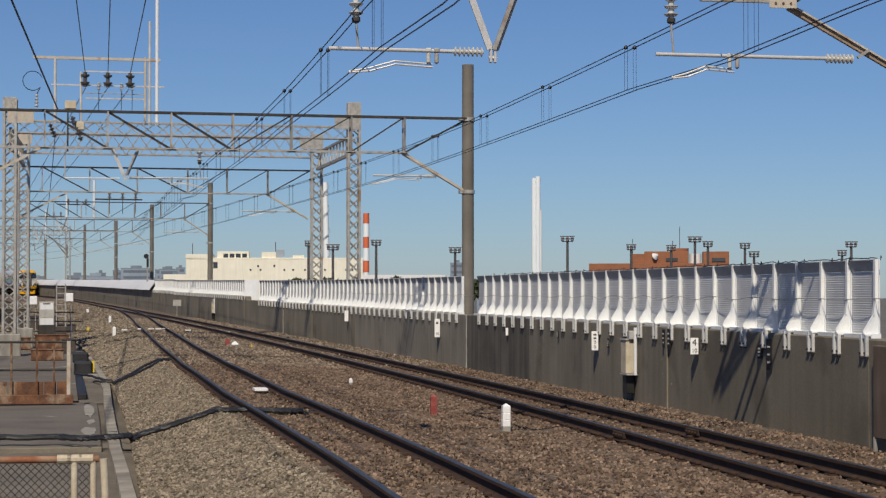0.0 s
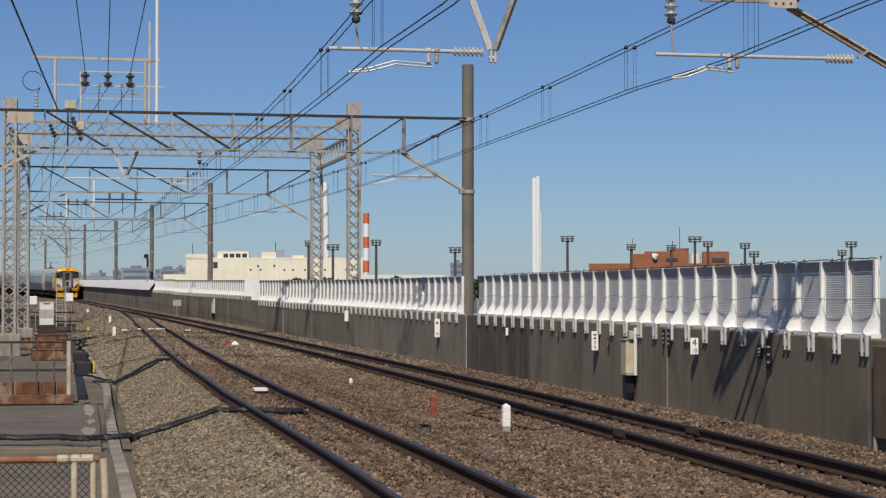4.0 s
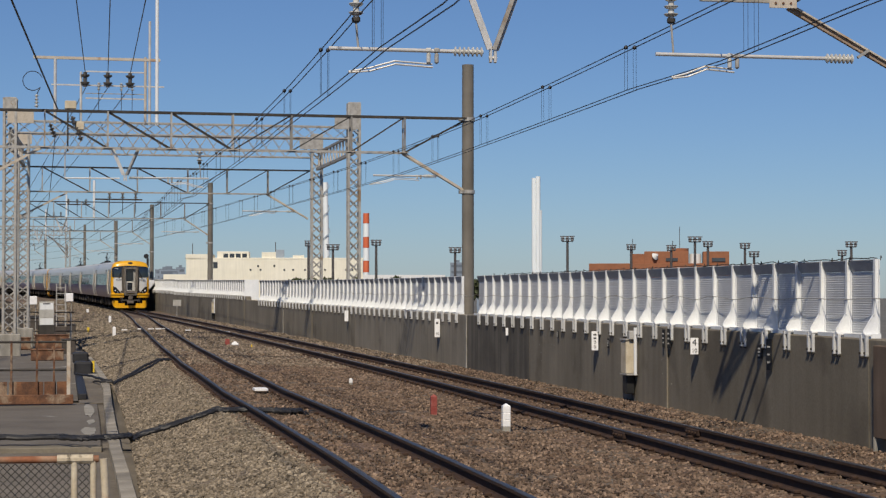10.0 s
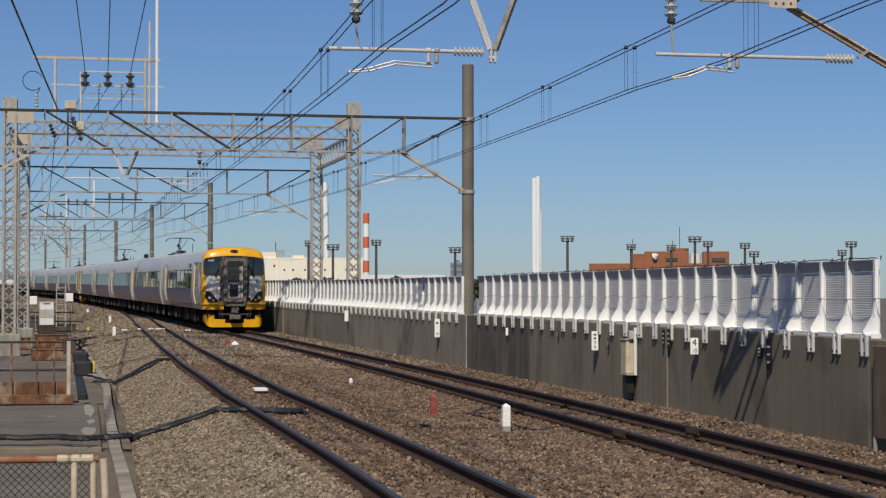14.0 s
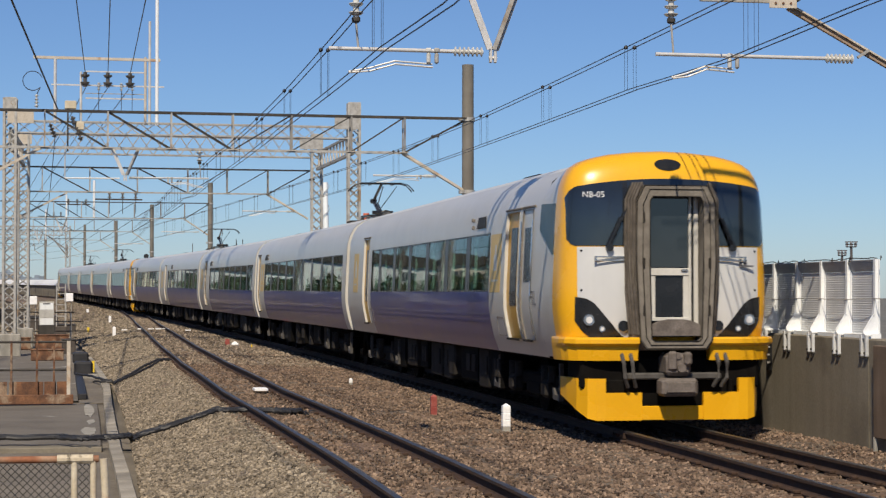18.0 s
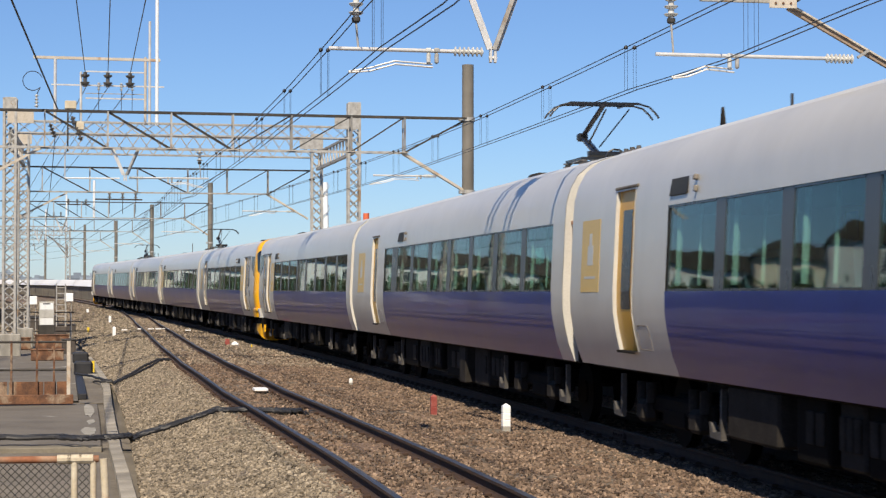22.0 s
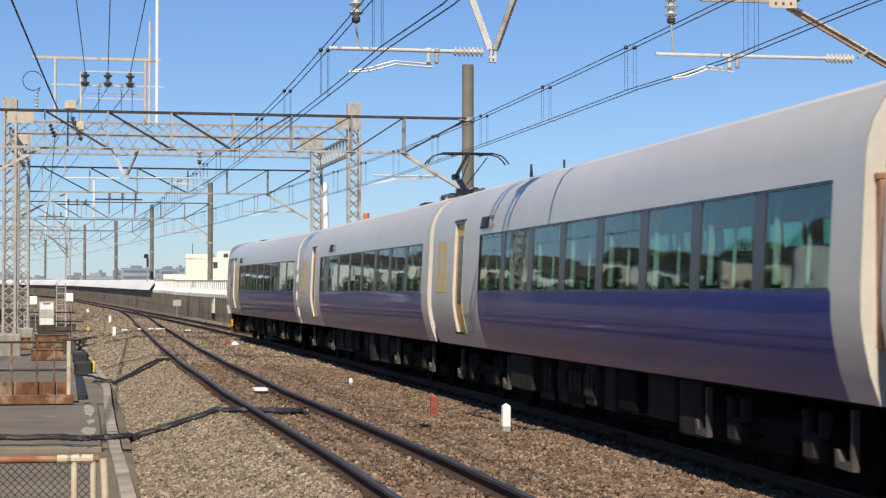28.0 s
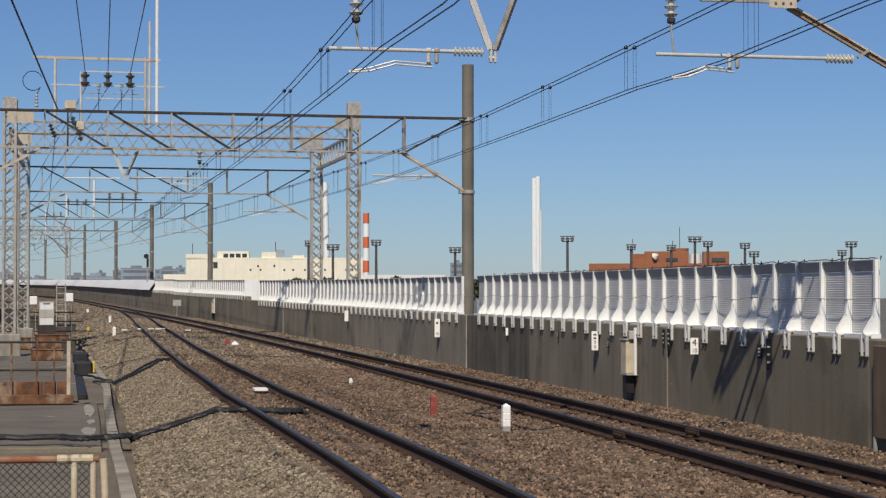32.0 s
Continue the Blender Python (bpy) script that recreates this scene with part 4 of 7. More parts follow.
        bmesh.ops.recalc_face_normals(bm, faces=bm.faces)
        put("cab_side_window", bm, M["cab_dark"], "dark angled cab side window")
        # emblem as plain bars
        bm = bm_new()
        for du, dz, w, hh in ((0.0, 0.0, 0.03, 0.20), (-0.05, -0.09, 0.10, 0.03), (0.10, 0.0, 0.03, 0.20), (0.15, 0.085, 0.09, 0.03), (0.17, 0.01, 0.06, 0.03)):
            box(bm, (e * (side_x(1.78) + 0.004), 1.98 + du * (1 if e < 0 else -1), 1.78 + dz), (0.008, w, hh))
        put("emblem", bm, M["grey_letter"])
    bm = bm_new()
    for x, w, z in ((0.93, 0.03, 2.285), (1.0, 0.03, 2.285), (0.965, 0.10, 2.235), (1.06, 0.10, 2.235)):
        box(bm, (x + 0.06, NOSE_F + 0.02, z - 0.02), (w, 0.02, 0.09 if w < 0.05 else 0.025))
    put("front_emblem", bm, M["grey_letter"])
    put("skirt_centre", box(bm_new(), (0, 0.20, 0.245), (0.86, 0.06, 0.19), bev=0.008), yellow)
    # gangway hood
    bm = bm_new()
    outer = [(-0.50, 1.21), (-0.42, 1.10), (0.42, 1.10), (0.50, 1.21), (0.555, 2.25), (0.545, 3.07), (0.44, 3.285), (-0.44, 3.285), (-0.545, 3.07), (-0.555, 2.25)]
    inner = [(-0.35, 1.25), (-0.31, 1.21), (0.31, 1.21), (0.35, 1.25), (0.375, 2.25), (0.37, 3.08), (0.33, 3.14), (-0.33, 3.14), (-0.37, 3.08), (-0.375, 2.25)]
    wide = [(x * 1.14, 2.25 + (z - 2.25) * 1.015) for x, z in outer]
    n = len(outer)
    rings = [[bm.verts.new((x, u, z)) for x, z in ring] for ring, u in ((wide, NOSE_F + 0.02), (wide, 0.16), (outer, 0.06), (outer, 0.015), ([(x * 0.965, 2.25 + (z - 2.25) * 0.985) for x, z in outer], -0.015), (inner, -0.015), (inner, NOSE_F))]
    for a, b in zip(rings, rings[1:]):
        for i in range(n):
            bm.faces.new((a[i], a[(i + 1) % n], b[(i + 1) % n], b[i]))
    bmesh.ops.recalc_face_normals(bm, faces=bm.faces)
    hood = put("gangway_hood", bm, M["rubber"], "dark grey rubber gangway hood")
    bead = bm_new()
    for ring, u in ((outer, 0.0), (inner, -0.02), ([(x * 0.85, 2.25 + (z - 2.25) * 0.95) for x, z in outer], -0.018)):
        tube(bead, [(x, u, z) for x, z in ring] + [(ring[0][0], u, ring[0][1])], 0.008, 6)
    put("rim_bead", bead, M["under_light"], under=hood)
    for e in (-1, 1):
        bm = bm_new()
        for k, (w, y) in enumerate(((0.0, 0.05), (0.025, 0.10), (0.05, 0.15), (0.075, 0.20))):
            tube(bm, [(e * (0.515 + w), y, 1.30), (e * (0.565 + w), y, 1.9), (e * (0.575 + w), y + 0.004, 2.5), (e * (0.565 + w), y, 3.10), (e * (0.46 + w), y, 3.33)], 0.022, 6)
        put("hood_fold", bm, M["fold_rubber"], "creased grey-brown bellows", under=hood)
        bm = bm_new()
        for z in (1.62, 2.86, 2.25):
            box(bm, (e * 0.455, -0.022, z), (0.03, 0.012, 0.14), bev=0.004)
        put("hood_catch", bm, M["under_light"], under=hood)
    put("gangway_back", box(bm_new(), (0, NOSE_F - 0.018, 2.23), (0.78, 0.02, 1.94)), M["frame_black"], under=hood)
    bm = bm_new()
    for x, w in ((-0.33, 0.03), (0.245, 0.035), (0.33, 0.06)):
        box(bm, (x, 0.19, 2.24), (w, 0.045, 1.88), bev=0.006)
    box(bm, (-0.05, 0.19, 2.135), (0.56, 0.045, 0.10), bev=0.006)
    box(bm, (-0.05, 0.19, 1.50), (0.56, 0.045, 0.05), bev=0.006)
    box(bm, (0, 0.19, 3.16), (0.70, 0.045, 0.04), bev=0.006)
    for x in (-0.275, 0.19):
        box(bm, (x, 0.195, 1.81), (0.075, 0.03, 0.66), bev=0.006)
    put("gangway_door_frame", bm, M["end_cream"], "white gangway door frame", under=hood)
    put("gangway_door_glass", box(bm_new(), (-0.04, 0.20, 2.66), (0.52, 0.012, 0.92)), M["screen_dark"], under=hood)
    put("door_lower_glass", box(bm_new(), (-0.04, 0.205, 1.80), (0.38, 0.012, 0.58)), M["frame_black"], under=hood)
    put("door_handle", box(bm_new(), (0.16, 0.155, 2.16), (0.09, 0.03, 0.025), bev=0.006), M["chrome"], under=hood)
    bm = poly(bm_new(), [(-0.34, 1.28), (0.34, 1.28), (0.34, 1.42), (0.24, 1.475), (0.1, 1.50), (-0.1, 1.50), (-0.24, 1.475), (-0.34, 1.42)], 1, 0.02, 0.10)
    put("sill_plate", bm, M["coupler_grey"], "folded grey sill plate", under=hood)
    # coupler and its pipes
    bm = bm_new()
    box(bm, (0, 0.10, 0.90), (0.34, 0.42, 0.30), bev=0.05)
    box(bm, (-0.09, -0.10, 0.95), (0.12, 0.10, 0.26), bev=0.03)
    box(bm, (0.11, -0.12, 0.98), (0.10, 0.14, 0.18), bev=0.03)
    rod(bm, (0.02, -0.05, 0.86), (0.02, -0.16, 0.86), 0.06, 12)
    rod(bm, (-0.02, -0.05, 1.02), (-0.02, -0.13, 1.02), 0.045, 12)
    put("coupler", bm, M["coupler_grey"], "dusty automatic coupler")
    bm = bm_new()
    box(bm, (0, -0.02, 0.60), (0.50, 0.30, 0.24), bev=0.04)
    box(bm, (0, -0.18, 0.60), (0.40, 0.03, 0.14), bev=0.01)
    put("electric_coupler", bm, M["coupler_grey"], "square electric coupler box under the hook")
    bm = bm_new()
    box(bm, (0, 0.14, 0.74), (1.30, 0.14, 0.09), bev=0.02)
    for x in (-0.72, -0.60, 0.60, 0.72):
        tube(bm, [(x, 0.16, 1.06), (x, 0.04, 0.92), (x * 0.98, 0.02, 0.72), (x * 0.9, 0.10, 0.60)], 0.028, 6)
    put("coupler_beam", bm, M["step_grey"])
    bm = bm_new()
    box(bm, (0, 0.62, 0.78), (2.5, 0.7, 0.42), bev=0.03)
    box(bm, (0, 0.45, 0.45), (1.8, 0.4, 0.5), bev=0.03)
    put("buffer_beam", bm, M["under"])
    bm = face_patch(-0.185, 0.185, lambda x: 3.595 - 0.085 * math.sqrt(max(0.0, 1 - (x / 0.186) ** 2)), lambda x: 3.595 + 0.075 * math.sqrt(max(0.0, 1 - (x / 0.186) ** 2)), 0.01, 1, 18, 3)
    put("roof_lamp", bm, M["frame_black"])
    if tail:
        return None
    return lettering("set_number", "NB-05", 0.115, M["white_letter"], car, m @ pose(-1.06, nose_y(1.06, 3.17) - 0.022, 3.17, 90, 0, -17))


M["cab_dark"] = surf("dark_cab_side_glass", (0.014, 0.024, 0.024), (0.028, 0.042, 0.042), 1.5, 0.12, fine=0.05, spec=0.12)
DOORM = [M["door_gold"], M["end_cream"], M["under_light"]]
CREWM = [M["body_white"], M["rubber"], M["under_light"]]
CAR_L = (21.25, 20.57, 20.57, 20.57, 20.94)
# for each kind: first pane, whole panes, short pane, doors, crew door, stripes, sign
CAR_PLAN = (
    (5.10, 6, (16.58, 17.52), [(3.09, 3.95), (18.0, 18.8)], (2.22, 2.87), [(4.25, 5.0), (19.6, 20.35)], 5.80),
    (1.05, 9, None, [(19.32, 20.12)], None, [(18.16, 19.13)], 17.64),
    (1.12, 8, None, [(17.51, 18.34)], None, [(19.06, 19.98)], 15.77),
    (1.10, 7, (14.90, 15.79), [(16.80, 17.60)], None, [(18.70, 19.67)], 13.80),
    (1.04, 8, None, [(17.14, 17.96)], (18.32, 18.96), [(16.19, 16.89)], 15.66),
)


def make_car(kind):
    """kind: 0 leading, 1 to 3 middle, 4 trailing, in the order of running."""
    L = CAR_L[kind]
    names = ("leading car with a yellow gangway nose", "intermediate car with a raised pantograph", "intermediate car with a plain roof", "intermediate car with a raised pantograph", "rear car with a yellow gangway nose")
    car = thing("train_car", Matrix.Identity(4), "silver and blue train, " + names[kind], "train car", "cars of the train")
    w0, n, short, doors, crew, rects, sign = CAR_PLAN[kind]
    a, b = 1.75 if kind == 0 else 0.44, L - 1.75 if kind == 4 else L - 0.02
    panes = [(w0 + PANE_STEP * k, w0 + PANE_STEP * k + PANE_W) for k in range(n)] + ([short] if short else [])
    win = (panes[0][0] - 0.03, panes[-1][1] + 0.03)
    openings = list(doors) + ([crew] if crew else [])
    body_shell(car, a, b, L, win, openings, (win[0] - 0.03, win[1] + 0.03))
    windows(car, panes, L)
    for d in doors:
        door_part(car, d[0], d[1], L, "door", DOORM, (1.66, 2.83))
    if crew:
        door_part(car, crew[0], crew[1], L, "crew_door", CREWM, (2.02, 2.8), handle=True)
    for d in doors:
        for side in (-1, 1):
            lo, hi = (d[1] + 0.12, d[1] + 0.62) if kind == 0 and d[0] < 5 else (d[0] - 0.62, d[0] - 0.12)
            pts = [(lo, 1.20), (lo, 1.42), (lo + 0.06, 1.48), (hi - 0.06, 1.48), (hi, 1.42), (hi, 1.20), (lo, 1.20)]
            part("service_hatch", tube(bm_new(), [(side * (side_x(z) + 0.001), u - L / 2, z) for u, z in pts], 0.006, 5), M["rubber"], car)
    for r in rects:
        for side in (-1, 1):
            z0, z1 = 1.86, 2.77
            bm = poly(bm_new(), [(side * (side_x(z0) + 0.001), z0), (side * (side_x(z0) + 0.004), z0), (side * (side_x(z1) + 0.004), z1), (side * (side_x(z1) + 0.001), z1)], 1, r[0] - L / 2, r[1] - L / 2)
            stripe = part("yellow_stripe", bm, M["yellow_mark"], car)
            mid, w = (r[0] + r[1]) / 2 - L / 2, (r[1] - r[0]) * 0.15
            bm = bm_new()
            poly(bm, [(side * (side_x(z) + q), z) for z, q in ((2.20, 0.004), (2.20, 0.006), (2.45, 0.006), (2.45, 0.004))], 1, mid - w, mid + w)
            poly(bm, [(side * (side_x(z) + q), z) for z, q in ((2.452, 0.004), (2.452, 0.006), (2.60, 0.006), (2.60, 0.004))], 1, mid - w * 0.45, mid + w * 0.45)
            poly(bm, [(side * (side_x(z) + q), z) for z, q in ((2.03, 0.004), (2.03, 0.006), (2.06, 0.006), (2.06, 0.004))], 1, mid - w * 2, mid + w * 2)
            part("stripe_cutout", bm, M["body_white"], stripe)
    for side in (-1, 1):
        t = Matrix.Rotation(side * math.radians(-11), 4, "Y")
        part("destination_sign", box(bm_new(), (side * (side_x(3.0) + 0.004), sign - L / 2, 2.99), (0.012, 0.64, 0.19), t, bev=0.004), M["sign_dark"], car, "dark destination display")
        bm = bm_new()
        yy = sign + (0.62 if kind == 0 else -0.62) - L / 2
        box(bm, (side * (side_x(3.0) + 0.02), yy, 3.05), (0.05, 0.07, 0.06), t, bev=0.012)
        box(bm, (side * (side_x(2.9) + 0.018), yy - 0.02, 2.93), (0.04, 0.045, 0.07), t, bev=0.012)
        part("side_lamp", bm, M["rubber"], car)
    part("floor", box(bm_new(), (0, (a + b) / 2 - L / 2, 1.16), (2.6, b - a - 0.1, 0.06)), M["inner_floor"], car)
    part("inner_ceiling", box(bm_new(), (0, (a + b) / 2 - L / 2, 2.92), (2.5, b - a - 0.1, 0.05)), M["inner_pale"], car)
    u = win[0] + 0.5
    while u < win[1] - 0.3:
        share("seat_row", SEATS, car, Matrix.Translation((0, u - L / 2, 0)))
        u += PANE_STEP / 2
    if kind != 0:
        end_wall(car, 0.47 - L / 2, -1)
    if kind != 4:
        end_wall(car, L / 2 - 0.05, 1)
    if kind == 0:
        nose(car, Matrix.Translation((0, -L / 2, 0)))
    if kind == 4:
        nose(car, Matrix.Translation((0, L / 2, 0)) @ Matrix.Rotation(math.pi, 4, "Z"), True)
    underfloor(car, L, 20 + kind)
    if kind in (1, 3):
        pantograph(car, -L / 2 + 3.7)
        roof_box(car, -L / 2 + 6.6, (0.8, 0.7, 0.16), M["under_light"])
        for e in (0.6, 0.9, 1.2):
            bm = rod(bm_new(), (-0.35, -L / 2 + e, 3.70), (-0.35, -L / 2 + e, 3.86), 0.035, 10)
            rod(bm, (-0.35, -L / 2 + e, 3.80), (-0.35, -L / 2 + e, 3.82), 0.06, 10)
            part("insulator", bm, M["porcelain_dark"], car)
        roof_box(car, -L / 2 + 18.0, (0.7, 1.0, 0.12), M["under_light"], label="low dark roof vent")
    elif kind == 2:
        bm = poly(bm_new(), [(18.1 - L / 2, 3.76), (19.3 - L / 2, 3.76), (19.2 - L / 2, 3.84), (18.2 - L / 2, 3.84)], 0, -0.12, 0.12)
        poly(bm, [(18.50 - L / 2, 3.84), (18.72 - L / 2, 3.84), (18.65 - L / 2, 4.14), (18.61 - L / 2, 4.14)], 0, -0.012, 0.012)
        part("aerial", bm, M["under_light"], car, "dark fin aerial on a low base")
        part("whip_aerial", rod(bm_new(), (0, 16.2 - L / 2, 3.78), (0, 16.2 - L / 2, 4.05), 0.018, 8), M["under_light"], car)
    else:
        roof_box(car, -L / 2 + (6.5 if kind == 0 else 17.3), (0.9, 1.1, 0.12), M["under"], label="low dark roof vent")
    return car


# speed of the train by time; the line between them is integrated
NT = np.arange(0, 32.01, 0.05)
_v = np.interp(NT, [0, 5, 10, 15, 17, 18.5, 25, 32], [13.4, 14.86, 14.989, 15.191, 15.177, 15.637, 15.566, 15.66])
NS = -np.concatenate([[0], np.cumsum((_v[1:] + _v[:-1]) / 2 * 0.05)])
NS += -7.108 - np.interp(20.0, NT, NS)


def nose_at(t):
    """Distance along the line of the front coupling plane."""
    return float(np.interp(t, NT, NS))


def car_pose(s_mid):
    a, b = T(s_mid - 6.9, 0, 0), T(s_mid + 6.9, 0, 0)
    d = b - a
    return Matrix.Translation((a + b) / 2) @ Euler((math.atan2(d.z, math.hypot(d.x, d.y)), 0, math.atan2(-d.x, d.y))).to_matrix().to_4x4()


CARS = []
at = 0.0
for k in range(10):
    kind = k % 5
    L = CAR_L[kind]
    if k < 5:
        c = make_car(kind)
    else:
        c = copy_thing(CARS[kind][0], Matrix.Identity(4))
    CARS.append((c, at + L / 2))
    at += L


def motions():
    for car, mid in CARS:
        walk(car, [(float(t), car_pose(nose_at(t) + mid)) for t in np.arange(0, 32.01, 0.5)])
# ---- overhead line ----
M["leg_grey"] = surf("dull_grey_steel", (0.20, 0.19, 0.172), (0.30, 0.285, 0.26), 4.0, 0.6, metal=0.2, fine=0.12, c3=(0.17, 0.12, 0.08), c3scale=1.6, c3amt=0.42)
M["pipe_pale"] = surf("bright_galvanised_pipe", (0.58, 0.57, 0.55), (0.70, 0.69, 0.67), 5.0, 0.45, metal=0.25, fine=0.08)


def disc_insulator(parent, p, q, n, r, mat, label=""):
    """A string of discs from p to q."""
    p, q = Vector(p), Vector(q)
    d = (q - p) / n
    turn = d.to_track_quat("Z", "Y").to_matrix()
    line_ = [(0.0, 0.001)]
    for k in range(n):
        line_ += [(k + 0.02, r * 0.42), (k + 0.30, r * 0.42), (k + 0.34, r), (k + 0.42, r), (k + 0.66, r * 0.7), (k + 0.68, r * 0.42)]
    line_ += [(n - 0.02, r * 0.42), (n, 0.001)]
    rows = [[p + d * w + turn @ Vector((rr * math.cos(6.28319 * j / 14), rr * math.sin(6.28319 * j / 14), 0)) for j in range(15)] for w, rr in line_]
    bm = strip(rows, None)
    bmesh.ops.remove_doubles(bm, verts=bm.verts, dist=0.0002)
    return part("insulator", bm, mat, parent, label, smooth=True)


def portal(s, ztop, zbot, oL, oR, joints, pole_top, label, pole_r=0.175, strut=True, lattice=False, chord=0.042):
    po = thing("catenary_portal", F(s), label, "catenary portal", "catenary portals over the tracks")
    if not lattice:
        part("pole", rod(bm_new(), (oR, 0, -1.9), (oR, 0, pole_top), pole_r, 24, pole_r * 0.93), M["pole_concrete"], po, "round grey-brown concrete mast", smooth=True)
        for z in (ztop - 0.02, 4.67):
            bm = rod(bm_new(), (oR, 0, z - 0.05), (oR, 0, z + 0.05), pole_r + 0.02, 20)
            box(bm, (oR - pole_r - 0.03, 0, z), (0.1, 0.16, 0.1), bev=0.01)
            part("clamp_band", bm, M["galv"], po)
    for z, w, mat, nm in ((ztop, 0.10, M["steel_dark"], "top_chord"), (zbot, 0.10, M["galv"], "bottom_chord")):
        bm = bm_new()
        o1 = oR if nm == "top_chord" else joints[-1]
        for e in (-0.16, 0.16):
            bar(bm, (oL, e, z), (o1, e, z), chord, chord + 0.005)
        part(nm, bm, mat, po)
    half = len(joints) // 2
    for k, o in enumerate(joints):
        for e in (-0.16, 0.16):
            part("vertical", bar(bm_new(), (o, e, zbot), (o, e, ztop), 0.042), M["galv"] if k <= half else M["leg_grey"], po)
    for k, (a, b) in enumerate(zip(joints, joints[1:])):
        up = k >= half
        for e in (-0.13, 0.13):
            pa, pb = ((a, e, zbot), (b, e, ztop)) if up else ((a, e, ztop), (b, e, zbot))
            part("diagonal", bar(bm_new(), pa, pb, 0.034), M["steel_dark"], po)
    part("end_diagonal", bar(bm_new(), (joints[-1], 0, zbot), (oR, 0, ztop), 0.05), M["steel_dark"], po)
    if strut:
        for e in (-0.1, 0.1):
            part("knee_strut", bar(bm_new(), (joints[-1] - 0.02, e, zbot - 0.02), (oR - 0.1, e * 0.4, zbot - 1.05), 0.065), M["galv_tan"], po)
    for o in joints:
        bm = box(bm_new(), (o, 0, zbot), (0.24, 0.40, 0.012), bev=0.003)
        part("gusset", bm, M["galv_tan"], po)
    return po


def hanger(po, o, zt, za, half=0.27, tip=0.12):
    """A V of two angles with a plate at its tip."""
    for e in (-half, half):
        for f in (-0.028, 0.028):
            bm = bar(bm_new(), (o + e + f * 0.8, f, zt), (o + e * tip + f * 0.8, f, za + 0.1), 0.032, 0.05)
            part("hanger_leg", bm, M["pipe_pale"] if e < 0 else M["galv"], po)
    bm = box(bm_new(), (o - 0.028, 0.0, za + 0.06), (0.034, 0.06, 0.24), bev=0.006)
    box(bm, (o + 0.028, 0.0, za + 0.06), (0.034, 0.06, 0.24), bev=0.006)
    rod(bm, (o - 0.05, 0, za + 0.0), (o + 0.05, 0, za + 0.0), 0.02, 8)
    part("hanger_plate", bm, M["pipe_pale"], po)


def cantilever(po, o_root, o_tip, z, arm0, arm1, stack_o, stack_top, stack_bot):
    """An insulated pipe with a steady arm and a hanging insulator."""
    d = 1 if o_tip > o_root else -1
    disc_insulator(po, (o_root, 0, z), (o_root + d * 0.38, 0, z), 7, 0.062, M["porcelain"], "ribbed grey insulator")
    part("pipe", rod(bm_new(), (o_root + d * 0.36, 0, z), (o_tip, 0, z + 0.005), 0.024, 10), M["pipe_pale"], po)
    if stack_o is not None:
        disc_insulator(po, (stack_o, 0, stack_top), (stack_o, 0, stack_bot), 3, 0.09, M["porcelain"], "hanging disc insulator")
        bm = box(bm_new(), (stack_o, 0, stack_bot - 0.02), (0.10, 0.08, 0.08), bev=0.02)
        part("wire_clamp", bm, M["steel_dark"], po)
        part("link", rod(bm_new(), (stack_o, 0, stack_bot - 0.06), (stack_o + 0.03, 0, z), 0.014, 6), M["galv"], po)
    for f, dz in ((0.03, 0.0), (-0.03, -0.045)):
        pts = [(arm0[0], f, arm0[1] + dz), ((arm0[0] * 0.55 + arm1[0] * 0.45), f, arm0[1] + 0.03 + dz), ((arm0[0] * 0.25 + arm1[0] * 0.75), f, arm0[1] * 0.45 + arm1[1] * 0.55 + dz), (arm1[0], f, arm1[1] + dz * 0.4)]
        part("steady_arm", tube(bm_new(), pts, 0.012, 6), M["pipe_pale"], po)
    for e in (-0.05, 0.05):
        bm = box(bm_new(), (arm0[0] + e, 0, (z + arm0[1]) / 2 - 0.01), (0.05, 0.06, abs(z - arm0[1]) * 0.85), bev=0.018)
        box(bm, (arm0[0] + e, 0, z + 0.005), (0.075, 0.07, 0.06), bev=0.015)
        part("arm_bracket", bm, M["porcelain"] if e < 0 else M["galv"], po)


# the portal over the camera's end of the view
pa = thing("catenary_portal", F(22.5), "steel bracket truss with an insulated arm on a concrete mast", "catenary portal", "catenary portals over the tracks")
part("pole", rod(bm_new(), (2.95, 0, -1.9), (2.95, 0, 8.3), 0.175, 24, 0.163), M["pole_concrete"], pa, "round grey-brown concrete mast", smooth=True)
for e in (-0.16, 0.16):
    part("bottom_chord", bar(bm_new(), (-0.1, e, 5.56), (1.05, e, 5.56), 0.06), M["galv"], pa)
    part("top_chord", bar(bm_new(), (0.0, e, 7.05), (2.95, e, 7.05), 0.085), M["steel_dark"], pa)
    part("vertical", bar(bm_new(), (1.05, e, 5.53), (1.05, e, 7.05), 0.075), M["galv"], pa)
    part("diagonal", bar(bm_new(), (1.05, e, 5.53), (2.95, e, 7.05), 0.075), M["steel_dark"], pa)
    part("diagonal", bar(bm_new(), (1.05, e, 5.53), (0.0, e, 7.05), 0.075), M["steel_dark"], pa)
part("gusset", box(bm_new(), (0.86, -0.21, 5.53), (0.36, 0.012, 0.24), bev=0.003), M["galv_tan"], pa)
for k, (o, z) in enumerate(((0.73, 5.55), (0.82, 5.55), (0.91, 5.55), (0.99, 5.55), (0.76, 5.47), (0.86, 5.47), (0.96, 5.47))):
    part("rivet", rod(bm_new(), (o, -0.226, z), (o, -0.214, z), 0.016, 8), M["rust"], pa)
pl_arm = thing("feeder_bracket", F(22.5), "high steel arm with a long hanger over the near track", "catenary bracket")
